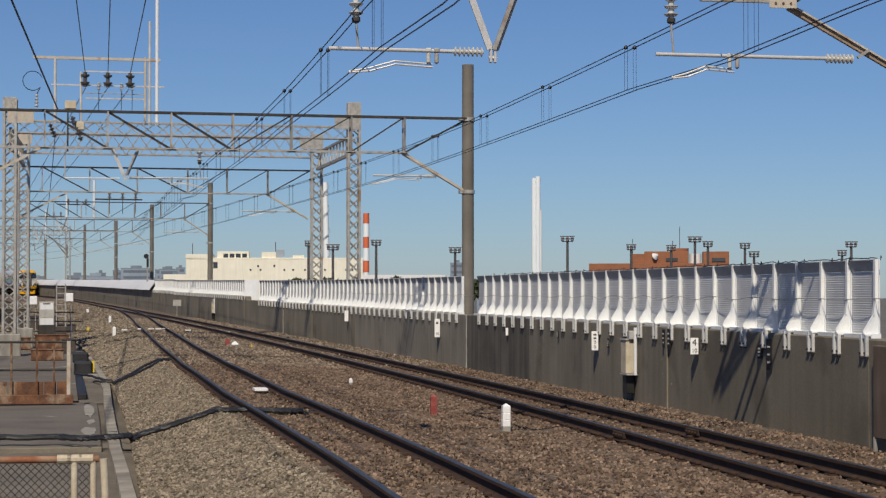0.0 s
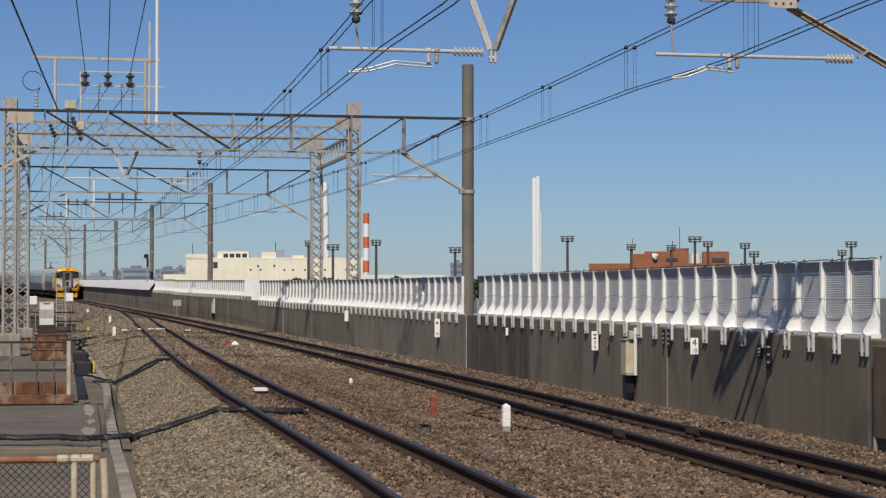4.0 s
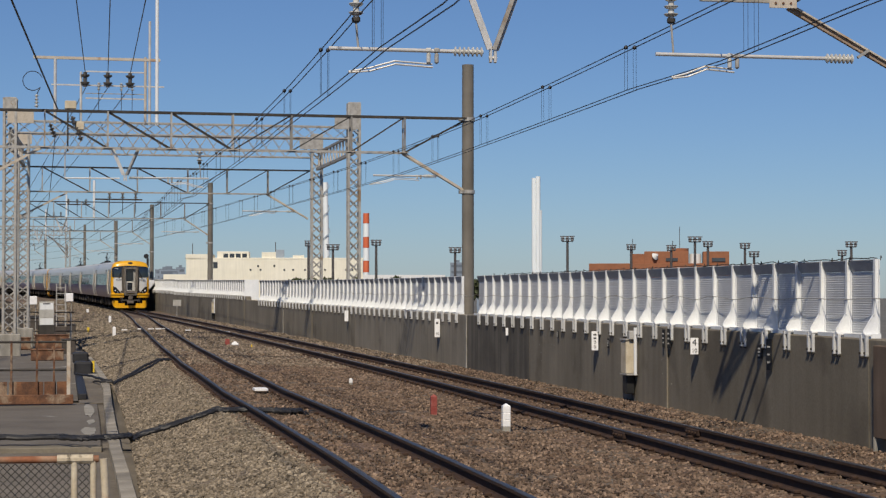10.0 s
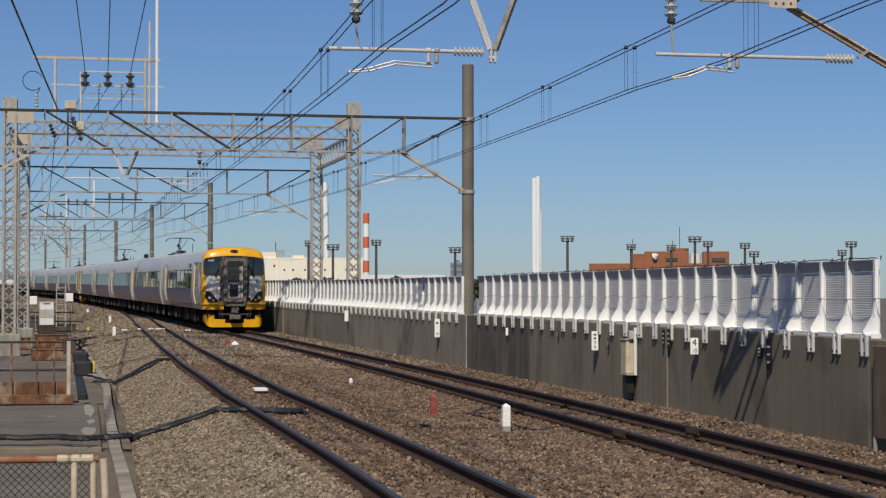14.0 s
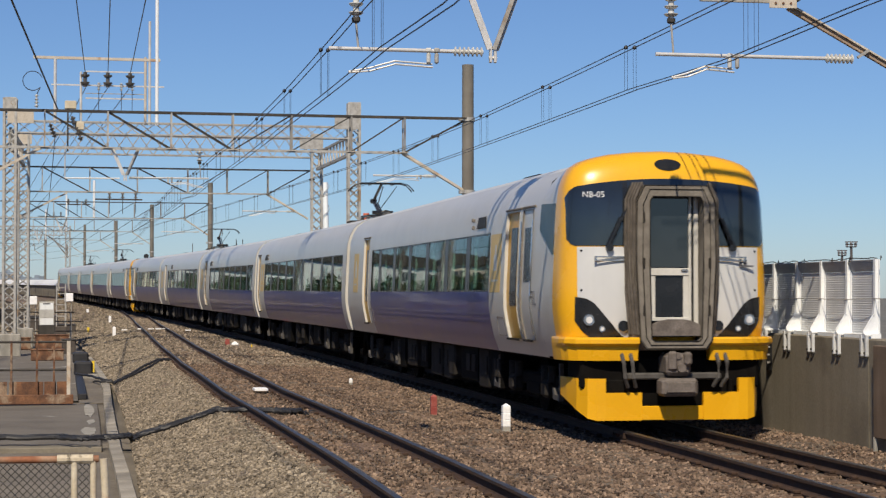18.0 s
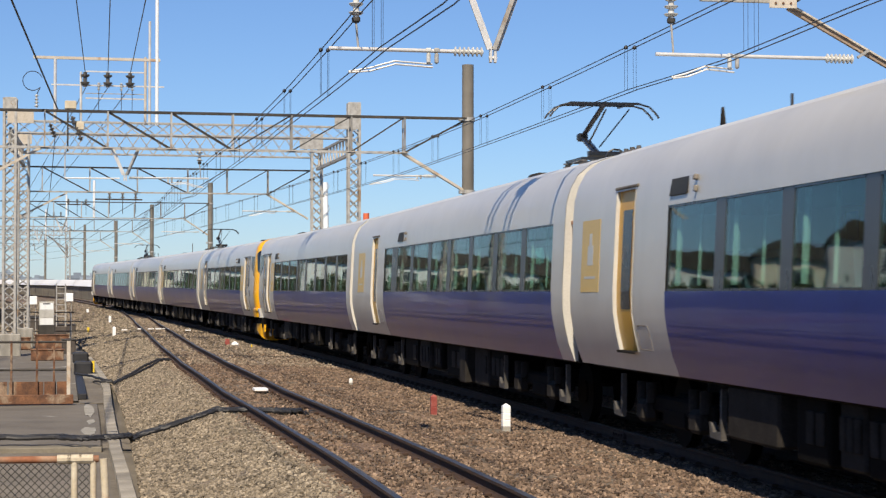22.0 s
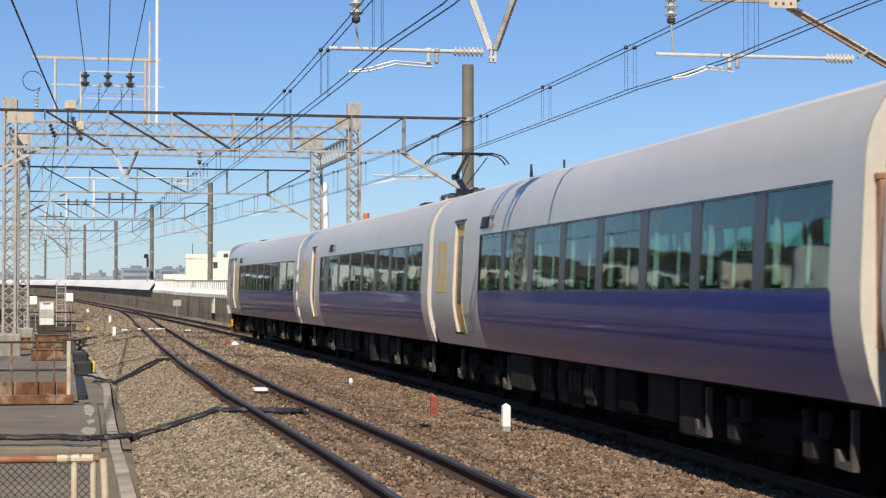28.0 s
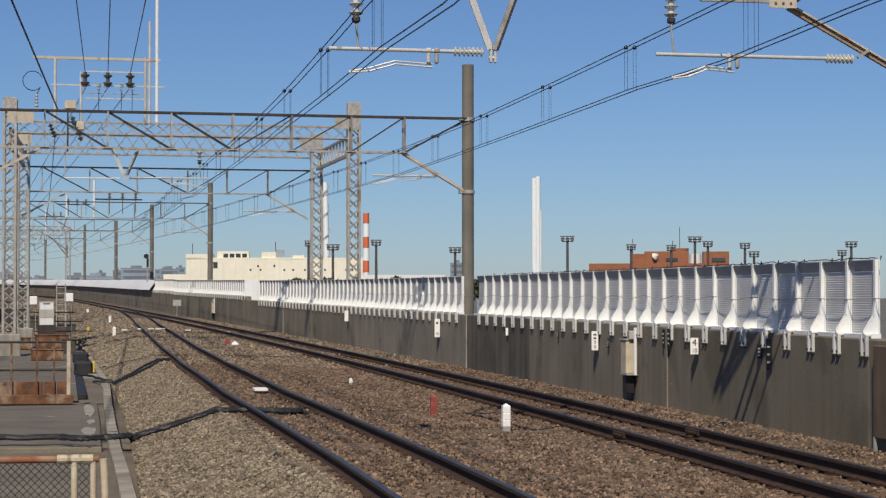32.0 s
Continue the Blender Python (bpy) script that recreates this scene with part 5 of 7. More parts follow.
part("left_mast", rod(bm_new(), (-13.0, 0, -1.9), (-13.0, 0, 10.8), 0.175, 16), M["pole_concrete"], pl_arm, smooth=True)
part("arm", bar(bm_new(), (-13.0, 0, 9.1), (-4.3, 0, 9.1), 0.06), M["galv"], pl_arm)
part("upright", bar(bm_new(), (-4.3, 0, 9.06), (-4.3, 0, 10.64), 0.06), M["galv"], pl_arm)
# unseen crossarm pairs, added to cast their shadow bars on the train roof
for z in (9.1, 10.6):
    for e in (-0.16, 0.16):
        part("crossarm", bar(bm_new(), (-4.3, e, z), (-2.5, e, z), 0.075), M["galv"], pl_arm)
part("gusset", box(bm_new(), (-3.0, 0, 9.3), (0.3, 0.3, 0.3), bev=0.01), M["galv"], pl_arm)
part("knee_strut", bar(bm_new(), (1.0, 0, 5.45), (2.85, 0, 4.46), 0.06, 0.055), M["strut_brown"], pa, "brown weathered channel strut")
part("strut_flange", bar(bm_new(), (1.0, 0, 5.492), (2.85, 0, 4.502), 0.13, 0.022), M["galv_tan"], pa)
part("strut_clamp", bar(bm_new(), (1.90, -0.07, 4.83), (2.05, -0.07, 4.93), 0.035, 0.035), M["galv"], pa)
hanger(pl_arm, -2.80, 9.1, 4.73, 1.61, 0.02)
cantilever(pl_arm, -2.92, -4.82, 4.80, (-3.55, 4.64), (-4.58, 4.53), -4.49, 5.5, 5.18)
cantilever(pa, 1.87, -0.73, 4.82, (0.28, 4.66), (-0.52, 4.54), -0.53, 5.56, 5.27)

J1 = [-8.74, -7.07, -5.37, -3.70, -2.09, -0.43, 1.07]
p1 = portal(51.5, 6.73, 5.74, -11.5, 2.9, J1, 8.25, "steel truss portal from a round concrete mast")
hanger(p1, -6.6, 5.72, 4.92, 0.34)
cantilever(p1, -6.5, -4.35, 4.95, (-5.4, 4.82), (-4.5, 4.72), -4.6, 5.70, 5.40)
part("left_strut", bar(bm_new(), (-8.85, 0, 5.72), (-10.4, 0, 4.85), 0.07), M["galv_tan"], p1)
cantilever(p1, 2.0, 0.2, 5.10, (1.5, 5.02), (0.1, 4.86), None, 0, 0)
J2 = [-8.63, -6.66, -4.67, -2.54, -0.86, 0.9]
p2 = portal(80.7, 7.03, 5.99, -11.0, 2.75, J2, 8.2, "steel truss portal beside the lattice gantry", lattice=True)
cantilever(p2, 2.1, -0.2, 5.25, (1.2, 5.2), (0.1, 5.05), None, 0, 0)
part("left_strut", bar(bm_new(), (-7.6, 0, 5.95), (-9.6, 0, 4.9), 0.07), M["galv_tan"], p2)
for s, zt, top in ((119.5, 7.18, 8.5), (159.0, 7.34, 8.65), (198.4, 7.45, 8.5), (244.0, 7.6, 9.4), (292.0, 7.8, 9.3), (345.0, 8.0, 9.4)):
    p = portal(s, zt, zt - 1.0, -12.0, 2.9, [o + 0.2 for o in J1], top, "distant steel truss portal on a concrete mast")
    cantilever(p, 2.2, -0.2, 5.35, (1.2, 5.3), (0.1, 5.15), None, 0, 0)
    part("left_mast", rod(bm_new(), (-12.0, 0, -1.0), (-12.0, 0, zt + 1.2), 0.175, 14), M["pole_concrete"], p, smooth=True)
    hanger(p, -6.4, zt - 1.0, zt - 1.9, 0.34)

part("far_pipe", rod(bm_new(), (-8.2, 0, 4.92), (-6.75, 0, 4.93), 0.018, 8), M["pipe_pale"], p1)
part("far_pipe", rod(bm_new(), (-8.2, 0, 4.92), (-8.2, 0, 5.74), 0.016, 8), M["pipe_pale"], p1)
# feeder crossarms and uprights on the farther portals
for s, o, z0, z1, a, b, zb in ((119.5, -4.38, 6.2, 8.55, -4.1, -1.39, 7.37), (159.0, -4.15, 6.35, 9.4, -4.6, -2.2, 8.6), (198.4, -4.3, 6.5, 9.6, -4.8, -2.4, 8.9)):
    fa = thing("feeder_crossarm", F(s), "pale upright and dark crossarm with small insulators on a portal", "feeder bracket", "feeder crossarms on the portals")
    part("upright", rod(bm_new(), (o, 0.2, z0), (o, 0.2, z1), 0.075, 8), M["white_paint"], fa)
    part("crossarm", bar(bm_new(), (a - 0.3, 0.2, zb), (b, 0.2, zb), 0.09), M["steel_dark"], fa)
    for k in range(3):
        oo = a + (b - a) * (0.25 + 0.3 * k)
        disc_insulator(fa, (oo, 0.2, zb + 0.04), (oo, 0.2, zb + 0.46), 2, 0.13, M["porcelain_dark"])
        part("drop_wire", rod(bm_new(), (oo, 0.2, zb - 0.9), (oo, 0.2, zb), 0.02, 5), M["copper"], fa)
sig = thing("signal_head", F(157.5), "small black signal head on a mast beside the line", "signal")
part("post", rod(bm_new(), (2.4, 0, -1.0), (2.4, 0, 4.2), 0.06, 8), M["galv"], sig)
bm = rod(bm_new(), (2.30, -0.10, 4.28), (2.30, 0.12, 4.28), 0.20, 16)
box(bm, (2.42, 0, 3.75), (0.18, 0.2, 0.75), bev=0.03)
part("head", bm, M["black_paint"], sig)

# the lattice gantry
gantry = thing("lattice_gantry", Matrix.Identity(4), "tall galvanised lattice gantry on four braced legs", "gantry")


def lattice(name, a, b, w, h, side, bays, parent, mat, t=0.06):
    """A braced box girder from a to b; side and the cross of it with the axis span the section."""
    a, b = Vector(a), Vector(b)
    d = (b - a).normalized()
    u = Vector(side).normalized()
    v = d.cross(u).normalized()
    leg = new(name)
    leg.parent = parent
    for i in (-1, 1):
        for j in (-1, 1):
            o = u * (i * w / 2) + v * (j * h / 2)
            part("corner_angle", bar(bm_new(), a + o, b + o, t), mat, leg)
    L = (b - a).length
    for f, (p, q) in enumerate(((u * (w / 2), v * (h / 2)), (v * (h / 2), u * (w / 2)))):
        for sgn in (-1, 1):
            bm = bm_new()
            for k in range(bays):
                c0, c1 = a + d * (L * k / bays), a + d * (L * (k + 1) / bays)
                bar(bm, c0 + p * sgn + q, c1 + p * sgn - q, t * 0.42)
                bar(bm, c0 + p * sgn - q, c1 + p * sgn + q, t * 0.42)
            part("lacing", bm, mat, leg)["kind"] = "stuff"
    return leg


def leg_at(s, o, ztop, found=True):
    lattice("leg", T(s, o, -0.3 if o < 0 else -1.5), T(s, o, ztop), 0.42, 0.42, (1, 0, 0), 26, gantry, M["galv"], 0.09)
    if found:
        part("footing", box(bm_new(), (0, 0, -0.15), (0.85, 0.85, 0.85), bev=0.04), M["concrete_pale"], gantry, "square concrete footing").matrix_basis = F(s, o)
    part("leg_cap", box(bm_new(), (0, 0, ztop - 0.25), (0.46, 0.46, 0.55), bev=0.02), M["galv"], gantry).matrix_basis = F(s, o)


leg_at(71.0, 2.92, 9.05, False)
leg_at(80.0, 2.92, 8.55, False)
leg_at(71.0, -9.92, 8.95)
leg_at(80.0, -9.40, 8.4)
for s, z0, z1 in ((71.0, 7.68, 8.12), (80.0, 7.55, 8.35)):
    lattice("cross_girder", T(s, -9.7, (z0 + z1) / 2), T(s, 2.7, (z0 + z1) / 2), 0.4, z1 - z0, (0, 1, 0), 22, gantry, M["galv"], 0.05)
for s, z0, z1 in ((71.0, 8.02, 8.55), (80.0, 7.9, 8.42)):
    for o in (-9.55, 2.62):
        part("end_plate", box(bm_new(), (0, -0.23, (z0 + z1) / 2), (0.95, 0.02, z1 - z0), bev=0.004), M["galv_tan"] if o < 0 else M["galv"], gantry, "riveted gusset plate").matrix_basis = F(s, o)
for o0, o1 in ((2.92, 2.92), (-9.92, -9.40)):
    for z, w in ((7.15, 0.12), (7.85, 0.09)):
        part("side_chord", bar(bm_new(), T(71.2, o0, z), T(79.8, o1, z - 0.1), w), M["galv"], gantry)
    for k in range(11):
        s = 71.8 + k * 0.75
        o = o0 + (o1 - o0) * k / 11
        bm = tube(bm_new(), [T(s, o, 7.15), T(s + 0.12, o, 7.35), T(s + 0.16, o, 7.6), T(s + 0.1, o, 7.82)], 0.045, 6)
        part("batten", bm, M["galv"], gantry)
# a second lattice gantry round the bend
far_gantry = thing("lattice_gantry", Matrix.Identity(4), "distant galvanised lattice gantry round the bend", "gantry")
for o in (2.9, -11.0):
    lattice("leg", T(265.5, o, -1.0), T(265.5, o, 9.8), 0.62, 0.62, (1, 0, 0), 16, far_gantry, M["galv"], 0.13)
lattice("cross_girder", T(265.5, -10.8, 9.1), T(265.5, 2.7, 9.1), 0.6, 1.2, (0, 1, 0), 18, far_gantry, M["galv"], 0.11)
bm = bm_new()
for e in (-0.3, 0.3):
    bar(bm, T(265.5 + e, 2.8, 6.4), T(265.5 + e, 0.2, 8.4), 0.12)
    bar(bm, T(265.5 + e, 2.8, 5.4), T(265.5 + e, 2.8, 7.2), 0.16)
    bar(bm, T(265.5 + e, 1.2, 7.6), T(265.5 + e, 2.8, 5.6), 0.10)
part("knee_brace", bm, M["leg_grey"], far_gantry)
# feeder frame on the gantry
frame_t = thing("feeder_rack", F(71.0), "pale pipe frame with dark feeder insulators on the gantry", "feeder frame")
for o, z1, r, mat in ((-8.31, 10.5, 0.06, "pipe_pale"), (-7.37, 10.0, 0.05, "pipe_pale"), (-5.0, 10.6, 0.05, "galv_tan"), (-4.84, 11.96, 0.05, "pipe_pale"), (-4.57, 14.5, 0.065, "white_paint")):
    part("upright", rod(bm_new(), (o, 0, 8.05), (o, 0, z1), r, 10), M[mat], frame_t)
for z, a, b, w, mat in ((10.5, -9.1, -4.45, 0.10, "galv_tan"), (10.02, -7.2, -5.05, 0.05, "pipe_pale"), (9.5, -8.45, -4.3, 0.05, "pipe_pale"), (9.02, -7.2, -5.0, 0.05, "pipe_pale"), (9.2, -7.2, -5.0, 0.03, "galv")):
    part("crossbar", bar(bm_new(), (a, 0, z), (b, 0, z), w), M[mat], frame_t)
for o in (-7.22, -6.39, -5.57):
    disc_insulator(frame_t, (o, -0.1, 9.98), (o, -0.1, 9.42), 2, 0.17, M["porcelain_dark"], "sooty feeder insulator")
    disc_insulator(frame_t, (o + 0.5 if o < -6 else o + 0.08, -0.1, 9.6), (o + 0.5 if o < -6 else o + 0.08, -0.1, 9.3), 3, 0.07, M["porcelain"])
    part("drop_wire", rod(bm_new(), (o + 0.5 if o < -6 else o + 0.08, -0.1, 9.3), (o + 0.5 if o < -6 else o + 0.08, -0.1, 8.5), 0.012, 5), M["copper"], frame_t)
box_t = thing("switch_box", F(71.0), "cream switch box with a dark lever arm on the gantry", "switch box")
part("case", box(bm_new(), (-7.75, -0.3, 8.72), (0.42, 0.3, 0.30), bev=0.02), M["cream_paint"], box_t)
part("lower_case", box(bm_new(), (-7.4, -0.3, 7.95), (0.28, 0.25, 0.3), bev=0.02), M["cream_paint"], box_t)
part("bracket", bar(bm_new(), (-7.85, -0.3, 8.6), (-7.85, -0.3, 7.0), 0.06), M["steel_dark"], box_t)
disc_insulator(box_t, (-7.7, -0.35, 8.3), (-7.35, -0.35, 7.4), 5, 0.11, M["porcelain_dark"])
disc_insulator(box_t, (-8.5, -0.35, 8.0), (-8.3, -0.35, 7.5), 4, 0.10, M["porcelain_dark"])
disc_insulator(box_t, (-8.98, -0.2, 9.1), (-8.98, -0.2, 8.6), 4, 0.08, M["porcelain"])


def wire(name, pts, r, label, n=5):
    return solo(name, tube(bm_new(), pts, r, n), M["copper"], label, "wire", group="overhead wires")


def catenary(off, cz, mz, s0, s1, first, step, gap, label):
    """Twin contact and messenger wires with droppers."""
    ca = thing("overhead_line", Matrix.Identity(4), label, "overhead line")
    ss = list(np.arange(s0, min(90, s1), 2.0)) + list(np.arange(90, s1, 6.0))
    for e in (-gap / 2, gap / 2):
        part("contact_wire", tube(bm_new(), [T(s, off(s) + e, cz(s)) for s in ss], 0.0075, 5), M["copper"], ca)
        part("messenger_wire", tube(bm_new(), [T(s, off(s) + e, mz(s)) for s in ss], 0.008, 5), M["copper"], ca)
    s = first
    while s < min(s1, 120):
        for e in (-gap / 2, gap / 2):
            bm = rod(bm_new(), T(s - 0.03, off(s) + e, cz(s)), T(s - 0.03, off(s) + e, mz(s)), 0.0026, 4)
            rod(bm, T(s + 0.12, off(s) + e, cz(s)), T(s + 0.12, off(s) + e, mz(s)), 0.0026, 4)
            part("dropper", bm, M["copper"], ca)
            bm = bm_new()
            bmesh.ops.create_icosphere(bm, subdivisions=1, radius=0.036, matrix=Matrix.Translation(T(s + 0.05, off(s) + e, mz(s))))
            part("dropper_clip", bm, M["copper"], ca)
        s += step
    return ca


def far_cz(s):
    return float(np.interp(s, [0, 18, 22, 26, 46, 61, 78, 120, 200, 300], [4.75, 4.73, 4.69, 4.78, 4.81, 4.94, 5.06, 5.1, 5.15, 5.2]))


def far_mz(s):
    return float(np.interp(s, [0, 10, 22, 30, 37, 44, 51.5, 60, 70, 84, 120, 200, 300], [5.4, 5.32, 5.42, 5.39, 5.37, 5.4, 5.47, 5.58, 5.68, 5.8, 5.95, 6.0, 6.1]))


def near_cz(s):
    return float(np.interp(s, [0, 16, 20, 25, 32, 41, 60, 100], [4.35, 4.36, 4.50, 4.56, 4.65, 4.69, 4.8, 5.1]))


def near_mz(s):
    return float(np.interp(s, [0, 16, 22, 30, 36, 44, 51, 60, 100], [5.14, 5.18, 5.22, 5.19, 5.2, 5.25, 5.36, 5.45, 5.9]))


catenary(lambda s: 0.0, far_cz, far_mz, -6, 400, 5.55, 5.15, 0.13, "twin dark contact and messenger wires over the far track")
catenary(lambda s: -4.5 if s < 45 else near_off(s) + (0.22 if s < 60 else 0), near_cz, near_mz, -6, 140, 4.9, 5.2, 0.10, "twin dark contact and messenger wires over the near track")
catenary(lambda s: -12.2, lambda s: 5.0, lambda s: 5.7, 60, 330, 62, 5.2, 0.10, "dark contact and messenger wires over a hidden track")


def line(a, b, sag=0.0, n=14):
    a, b = Vector(a), Vector(b)
    return [a.lerp(b, k / n) - Vector((0, 0, sag * 4 * (k / n) * (1 - k / n))) for k in range(n + 1)]


def reach(sa, oa, za, sb, ob, zb, s_end):
    k = (s_end - sa) / (sb - sa)
    return T(sa, oa, za), T(sa, oa, za).lerp(T(sb, ob, zb), k)


for oa, za, ob, zb in ((-7.22, 9.95, -7.92, 9.74), (-6.39, 9.95, -7.02, 9.77), (-5.57, 9.95, -6.07, 9.80)):
    a, b = reach(70.8, oa, za, 51.5, ob, zb, 12)
    wire("feeder_wire", line(a, b), 0.016, "dark feeder wire from the gantry towards the station")
a, b = reach(71, -8.2, 8.55, 51.5, -9.63, 9.69, 20)
wire("feeder_wire", line(a, b), 0.03, "thick dark feeder cable rising over the gantry")
wire("feeder_wire", [T(71, -9.12 - 0.36 * math.sin(0.35 * k - 1.2), 9.62 + 0.36 * math.cos(0.35 * k - 1.2)) for k in range(16)] + [T(71, -8.98, 9.1)], 0.016, "looped dark jumper cable beside the gantry")
for o0, z0, o1, z1, s0, s1 in ((-8.3, 7.6, -7.4, 5.9, 71, 119), (-6.4, 9.4, -6.4, 8.9, 71, 250), (-7.2, 9.4, -7.2, 8.9, 71, 250), (-5.6, 9.4, -5.6, 8.9, 71, 250)):
    wire("feeder_wire", line(T(s0, o0, z0), T(s1, o1, z1), 0.5), 0.016, "dark feeder wire running on from the gantry")

# ---- things on the parapet wall ----
def wall_sign(s, z0, z1, w, text, label, proud=0.10, plain=None):
    """A white plate set square to the line on a black backing that tapers to the wall."""
    sg = thing("wall_sign", F(s), label, "sign", "signs on the parapet wall")
    t = Matrix.Rotation(math.radians(-16), 4, "Z")
    c = Vector((2.10 - proud, 0, (z0 + z1) / 2))
    part("plate", box(bm_new(), (0, 0, 0), (w, 0.012, z1 - z0), bev=0.002), M["white_plastic"], sg).matrix_basis = Matrix.Translation(c) @ t
    part("backing", box(bm_new(), (0.05, 0.07, 0), (0.10, 0.02, z1 - z0 - 0.05)), M["black_paint"], sg).matrix_basis = Matrix.Translation(c) @ t
    for k, (txt, zz, size) in enumerate(text):
        if txt:
            lettering("figure", txt, size, M["black_paint"], sg, Matrix.Translation(c + Vector((0, 0, zz))) @ t @ pose(0, -0.009, 0, 90))
        else:
            part("figure", box(bm_new(), (0, -0.009, 0), (w * 0.42, 0.004, size)), M["black_paint"], sg).matrix_basis = Matrix.Translation(c + Vector((0, 0, zz))) @ t
    return sg


wall_sign(29.4, 0.85, 1.12, 0.13, [("4", 0.055, 0.15), ("10", -0.075, 0.095)], "white plate numbered four over ten with a black back")
wall_sign(35.5, 0.73, 1.10, 0.13, [("", 0.12, 0.03), ("", 0.05, 0.03), ("0", -0.03, 0.09), ("0", -0.12, 0.09)], "tall white plate with stacked black figures")
wall_sign(51.4, 0.60, 1.11, 0.15, [("", 0.14, 0.05), ("10", -0.16, 0.10)], "tall white plate with a black arrow and figures")
wall_sign(67.2, 0.76, 1.15, 0.14, [], "narrow blank white plate on the wall")
wall_sign(43.3, 0.84, 1.02, 0.06, [], "small pale plate on the wall", proud=0.05)
for s, z0, z1, w in ((26.5, 0.88, 1.08, 0.10), (26.1, 0.73, 1.18, 0.12), (30.95, 0.90, 1.24, 0.09), (31.25, 0.92, 1.22, 0.07), (34.75, 0.80, 0.98, 0.06), (38.6, 0.9, 1.05, 0.05)):
    tag = thing("black_tag", F(s, 2.055), "small black plate with faint grey marks on the wall", "tag", "black tags on the parapet wall")
    part("plate", box(bm_new(), (0, 0, (z0 + z1) / 2), (0.012, w, z1 - z0), Matrix.Rotation(0.35, 4, "Z"), bev=0.002), M["black_paint"], tag)
    for k in range(3):
        part("mark", box(bm_new(), (-0.010, 0, z0 + (z1 - z0) * (0.25 + 0.25 * k)), (0.004, w * 0.5, 0.025), Matrix.Rotation(0.35, 4, "Z")), M["cabinet"], tag)
cab = thing("equipment_case", F(33.1, 2.1), "cream wall-mounted signal case with a conduit", "equipment case")
part("case", box(bm_new(), (-0.11, 0.12, 0.68), (0.17, 0.34, 0.60), bev=0.015), M["cream_paint"], cab)
part("lid", box(bm_new(), (-0.11, 0.12, 0.995), (0.20, 0.38, 0.03), bev=0.008), M["galv"], cab)
part("lower_case", box(bm_new(), (-0.10, 0.10, 0.18), (0.16, 0.26, 0.34), bev=0.015), M["black_paint"], cab)
part("shelf", box(bm_new(), (-0.11, 0.06, 0.365), (0.22, 0.46, 0.03), bev=0.006), M["galv"], cab)
part("conduit", rod(bm_new(), (-0.06, -0.20, 0.36), (-0.06, -0.20, 1.22), 0.032, 10), M["white_paint"], cab)
part("junction_box", box(bm_new(), (-0.09, -0.04, 1.08), (0.12, 0.16, 0.16), bev=0.01), M["cabinet"], cab)
cab2 = copy_thing(cab, F(110.5, 2.1))
tagged(cab2, "distant dark signal case on the parapet wall")
post = thing("plate_on_post", F(128, 1.7), "small grey plate on a thin post beside the track", "plate")
part("plate", box(bm_new(), (0, 0, 0.75), (0.55, 0.02, 0.42), bev=0.004), M["cabinet"], post)
part("post", rod(bm_new(), (0, 0.02, -0.2), (0, 0.02, 0.8), 0.03, 8), M["galv"], post)
brn = thing("brown_cover", F(20.3, 2.0), "brown steel cover plate over a recess in the wall", "cover plate")
part("plate", box(bm_new(), (0.05, 0, 0.62), (0.10, 3.9, 1.15), bev=0.008), surf("brown_painted_steel", (0.16, 0.11, 0.075), (0.22, 0.155, 0.11), 2, 0.8, fine=0.12, streak=0.35), brn)
# a solid black box; the shade of the hollow is in its colour
part("recess", box(bm_new(), (0.09, -0.1, -0.18), (0.06, 3.4, 0.45)), M["black_paint"], brn)
part("edge_post", rod(bm_new(), (0.02, 1.93, -0.3), (0.02, 1.93, 0.05), 0.03, 8), M["concrete_pale"], brn)

# ---- markers on the ballast ----
def marker(s, o, h, w, mats, label, cap=True, group="lineside marker posts"):
    mk = thing("marker_post", F(s, o, bed_z(s, o) - 0.02), label, "marker post", group)
    n = len(mats)
    for k, mt in enumerate(mats):
        z0, z1 = h * k / n, h * (k + 1) / n
        bm = box(bm_new(), (0, 0, (z0 + z1) / 2), (w, w, z1 - z0), bev=0.006)
        part("shaft" if k == 0 else "upper_shaft", bm, mt, mk)
    if cap:
        part("cap", rod(bm_new(), (0, 0, h), (0, 0, h + w * 0.35), w * 0.7, 4, w * 0.1), mats[-1], mk).rotation_euler = (0, 0, math.radians(45))
    return mk


marker(26.5, -1.78, 0.39, 0.115, [M["concrete_pale"], M["white_plastic"], M["white_plastic"], M["white_plastic"]], "white square post with faint marks and a pointed top")
marker(29.9, -2.23, 0.33, 0.10, [M["red_worn"]] * 2, "faded red post with worn paint")
marker(40.1, -2.15, 0.15, 0.07, [M["concrete_pale"], M["white_plastic"]], "stubby white post in the ballast")
marker(69.0, -2.12, 0.26, 0.16, [M["red_worn"]], "short dark red post", cap=False)
marker(68.9, -1.85, 0.10, 0.24, [M["white_plastic"]], "low white block in the ballast")
marker(85.3, -5.36, 0.42, 0.14, [M["white_plastic"]], "white square post beside the track")
marker(110.4, -4.0, 0.42, 0.14, [M["white_plastic"]], "white square post on the bank")
marker(150.0, -2.95, 0.30, 0.18, [M["white_plastic"]], "low white block beside the rails", cap=False)
marker(66.2, -1.55, 0.16, 0.05, [M["yellow_post"]], "small yellow stake in the ballast", cap=False)
marker(56.5, -7.32, 0.34, 0.08, [M["yellow_post"]], "yellow marker board beside the trough", cap=False)
marker(96.0, -6.0, 0.3, 0.12, [M["yellow_post"]], "small yellow stake beside the walkway", cap=False)
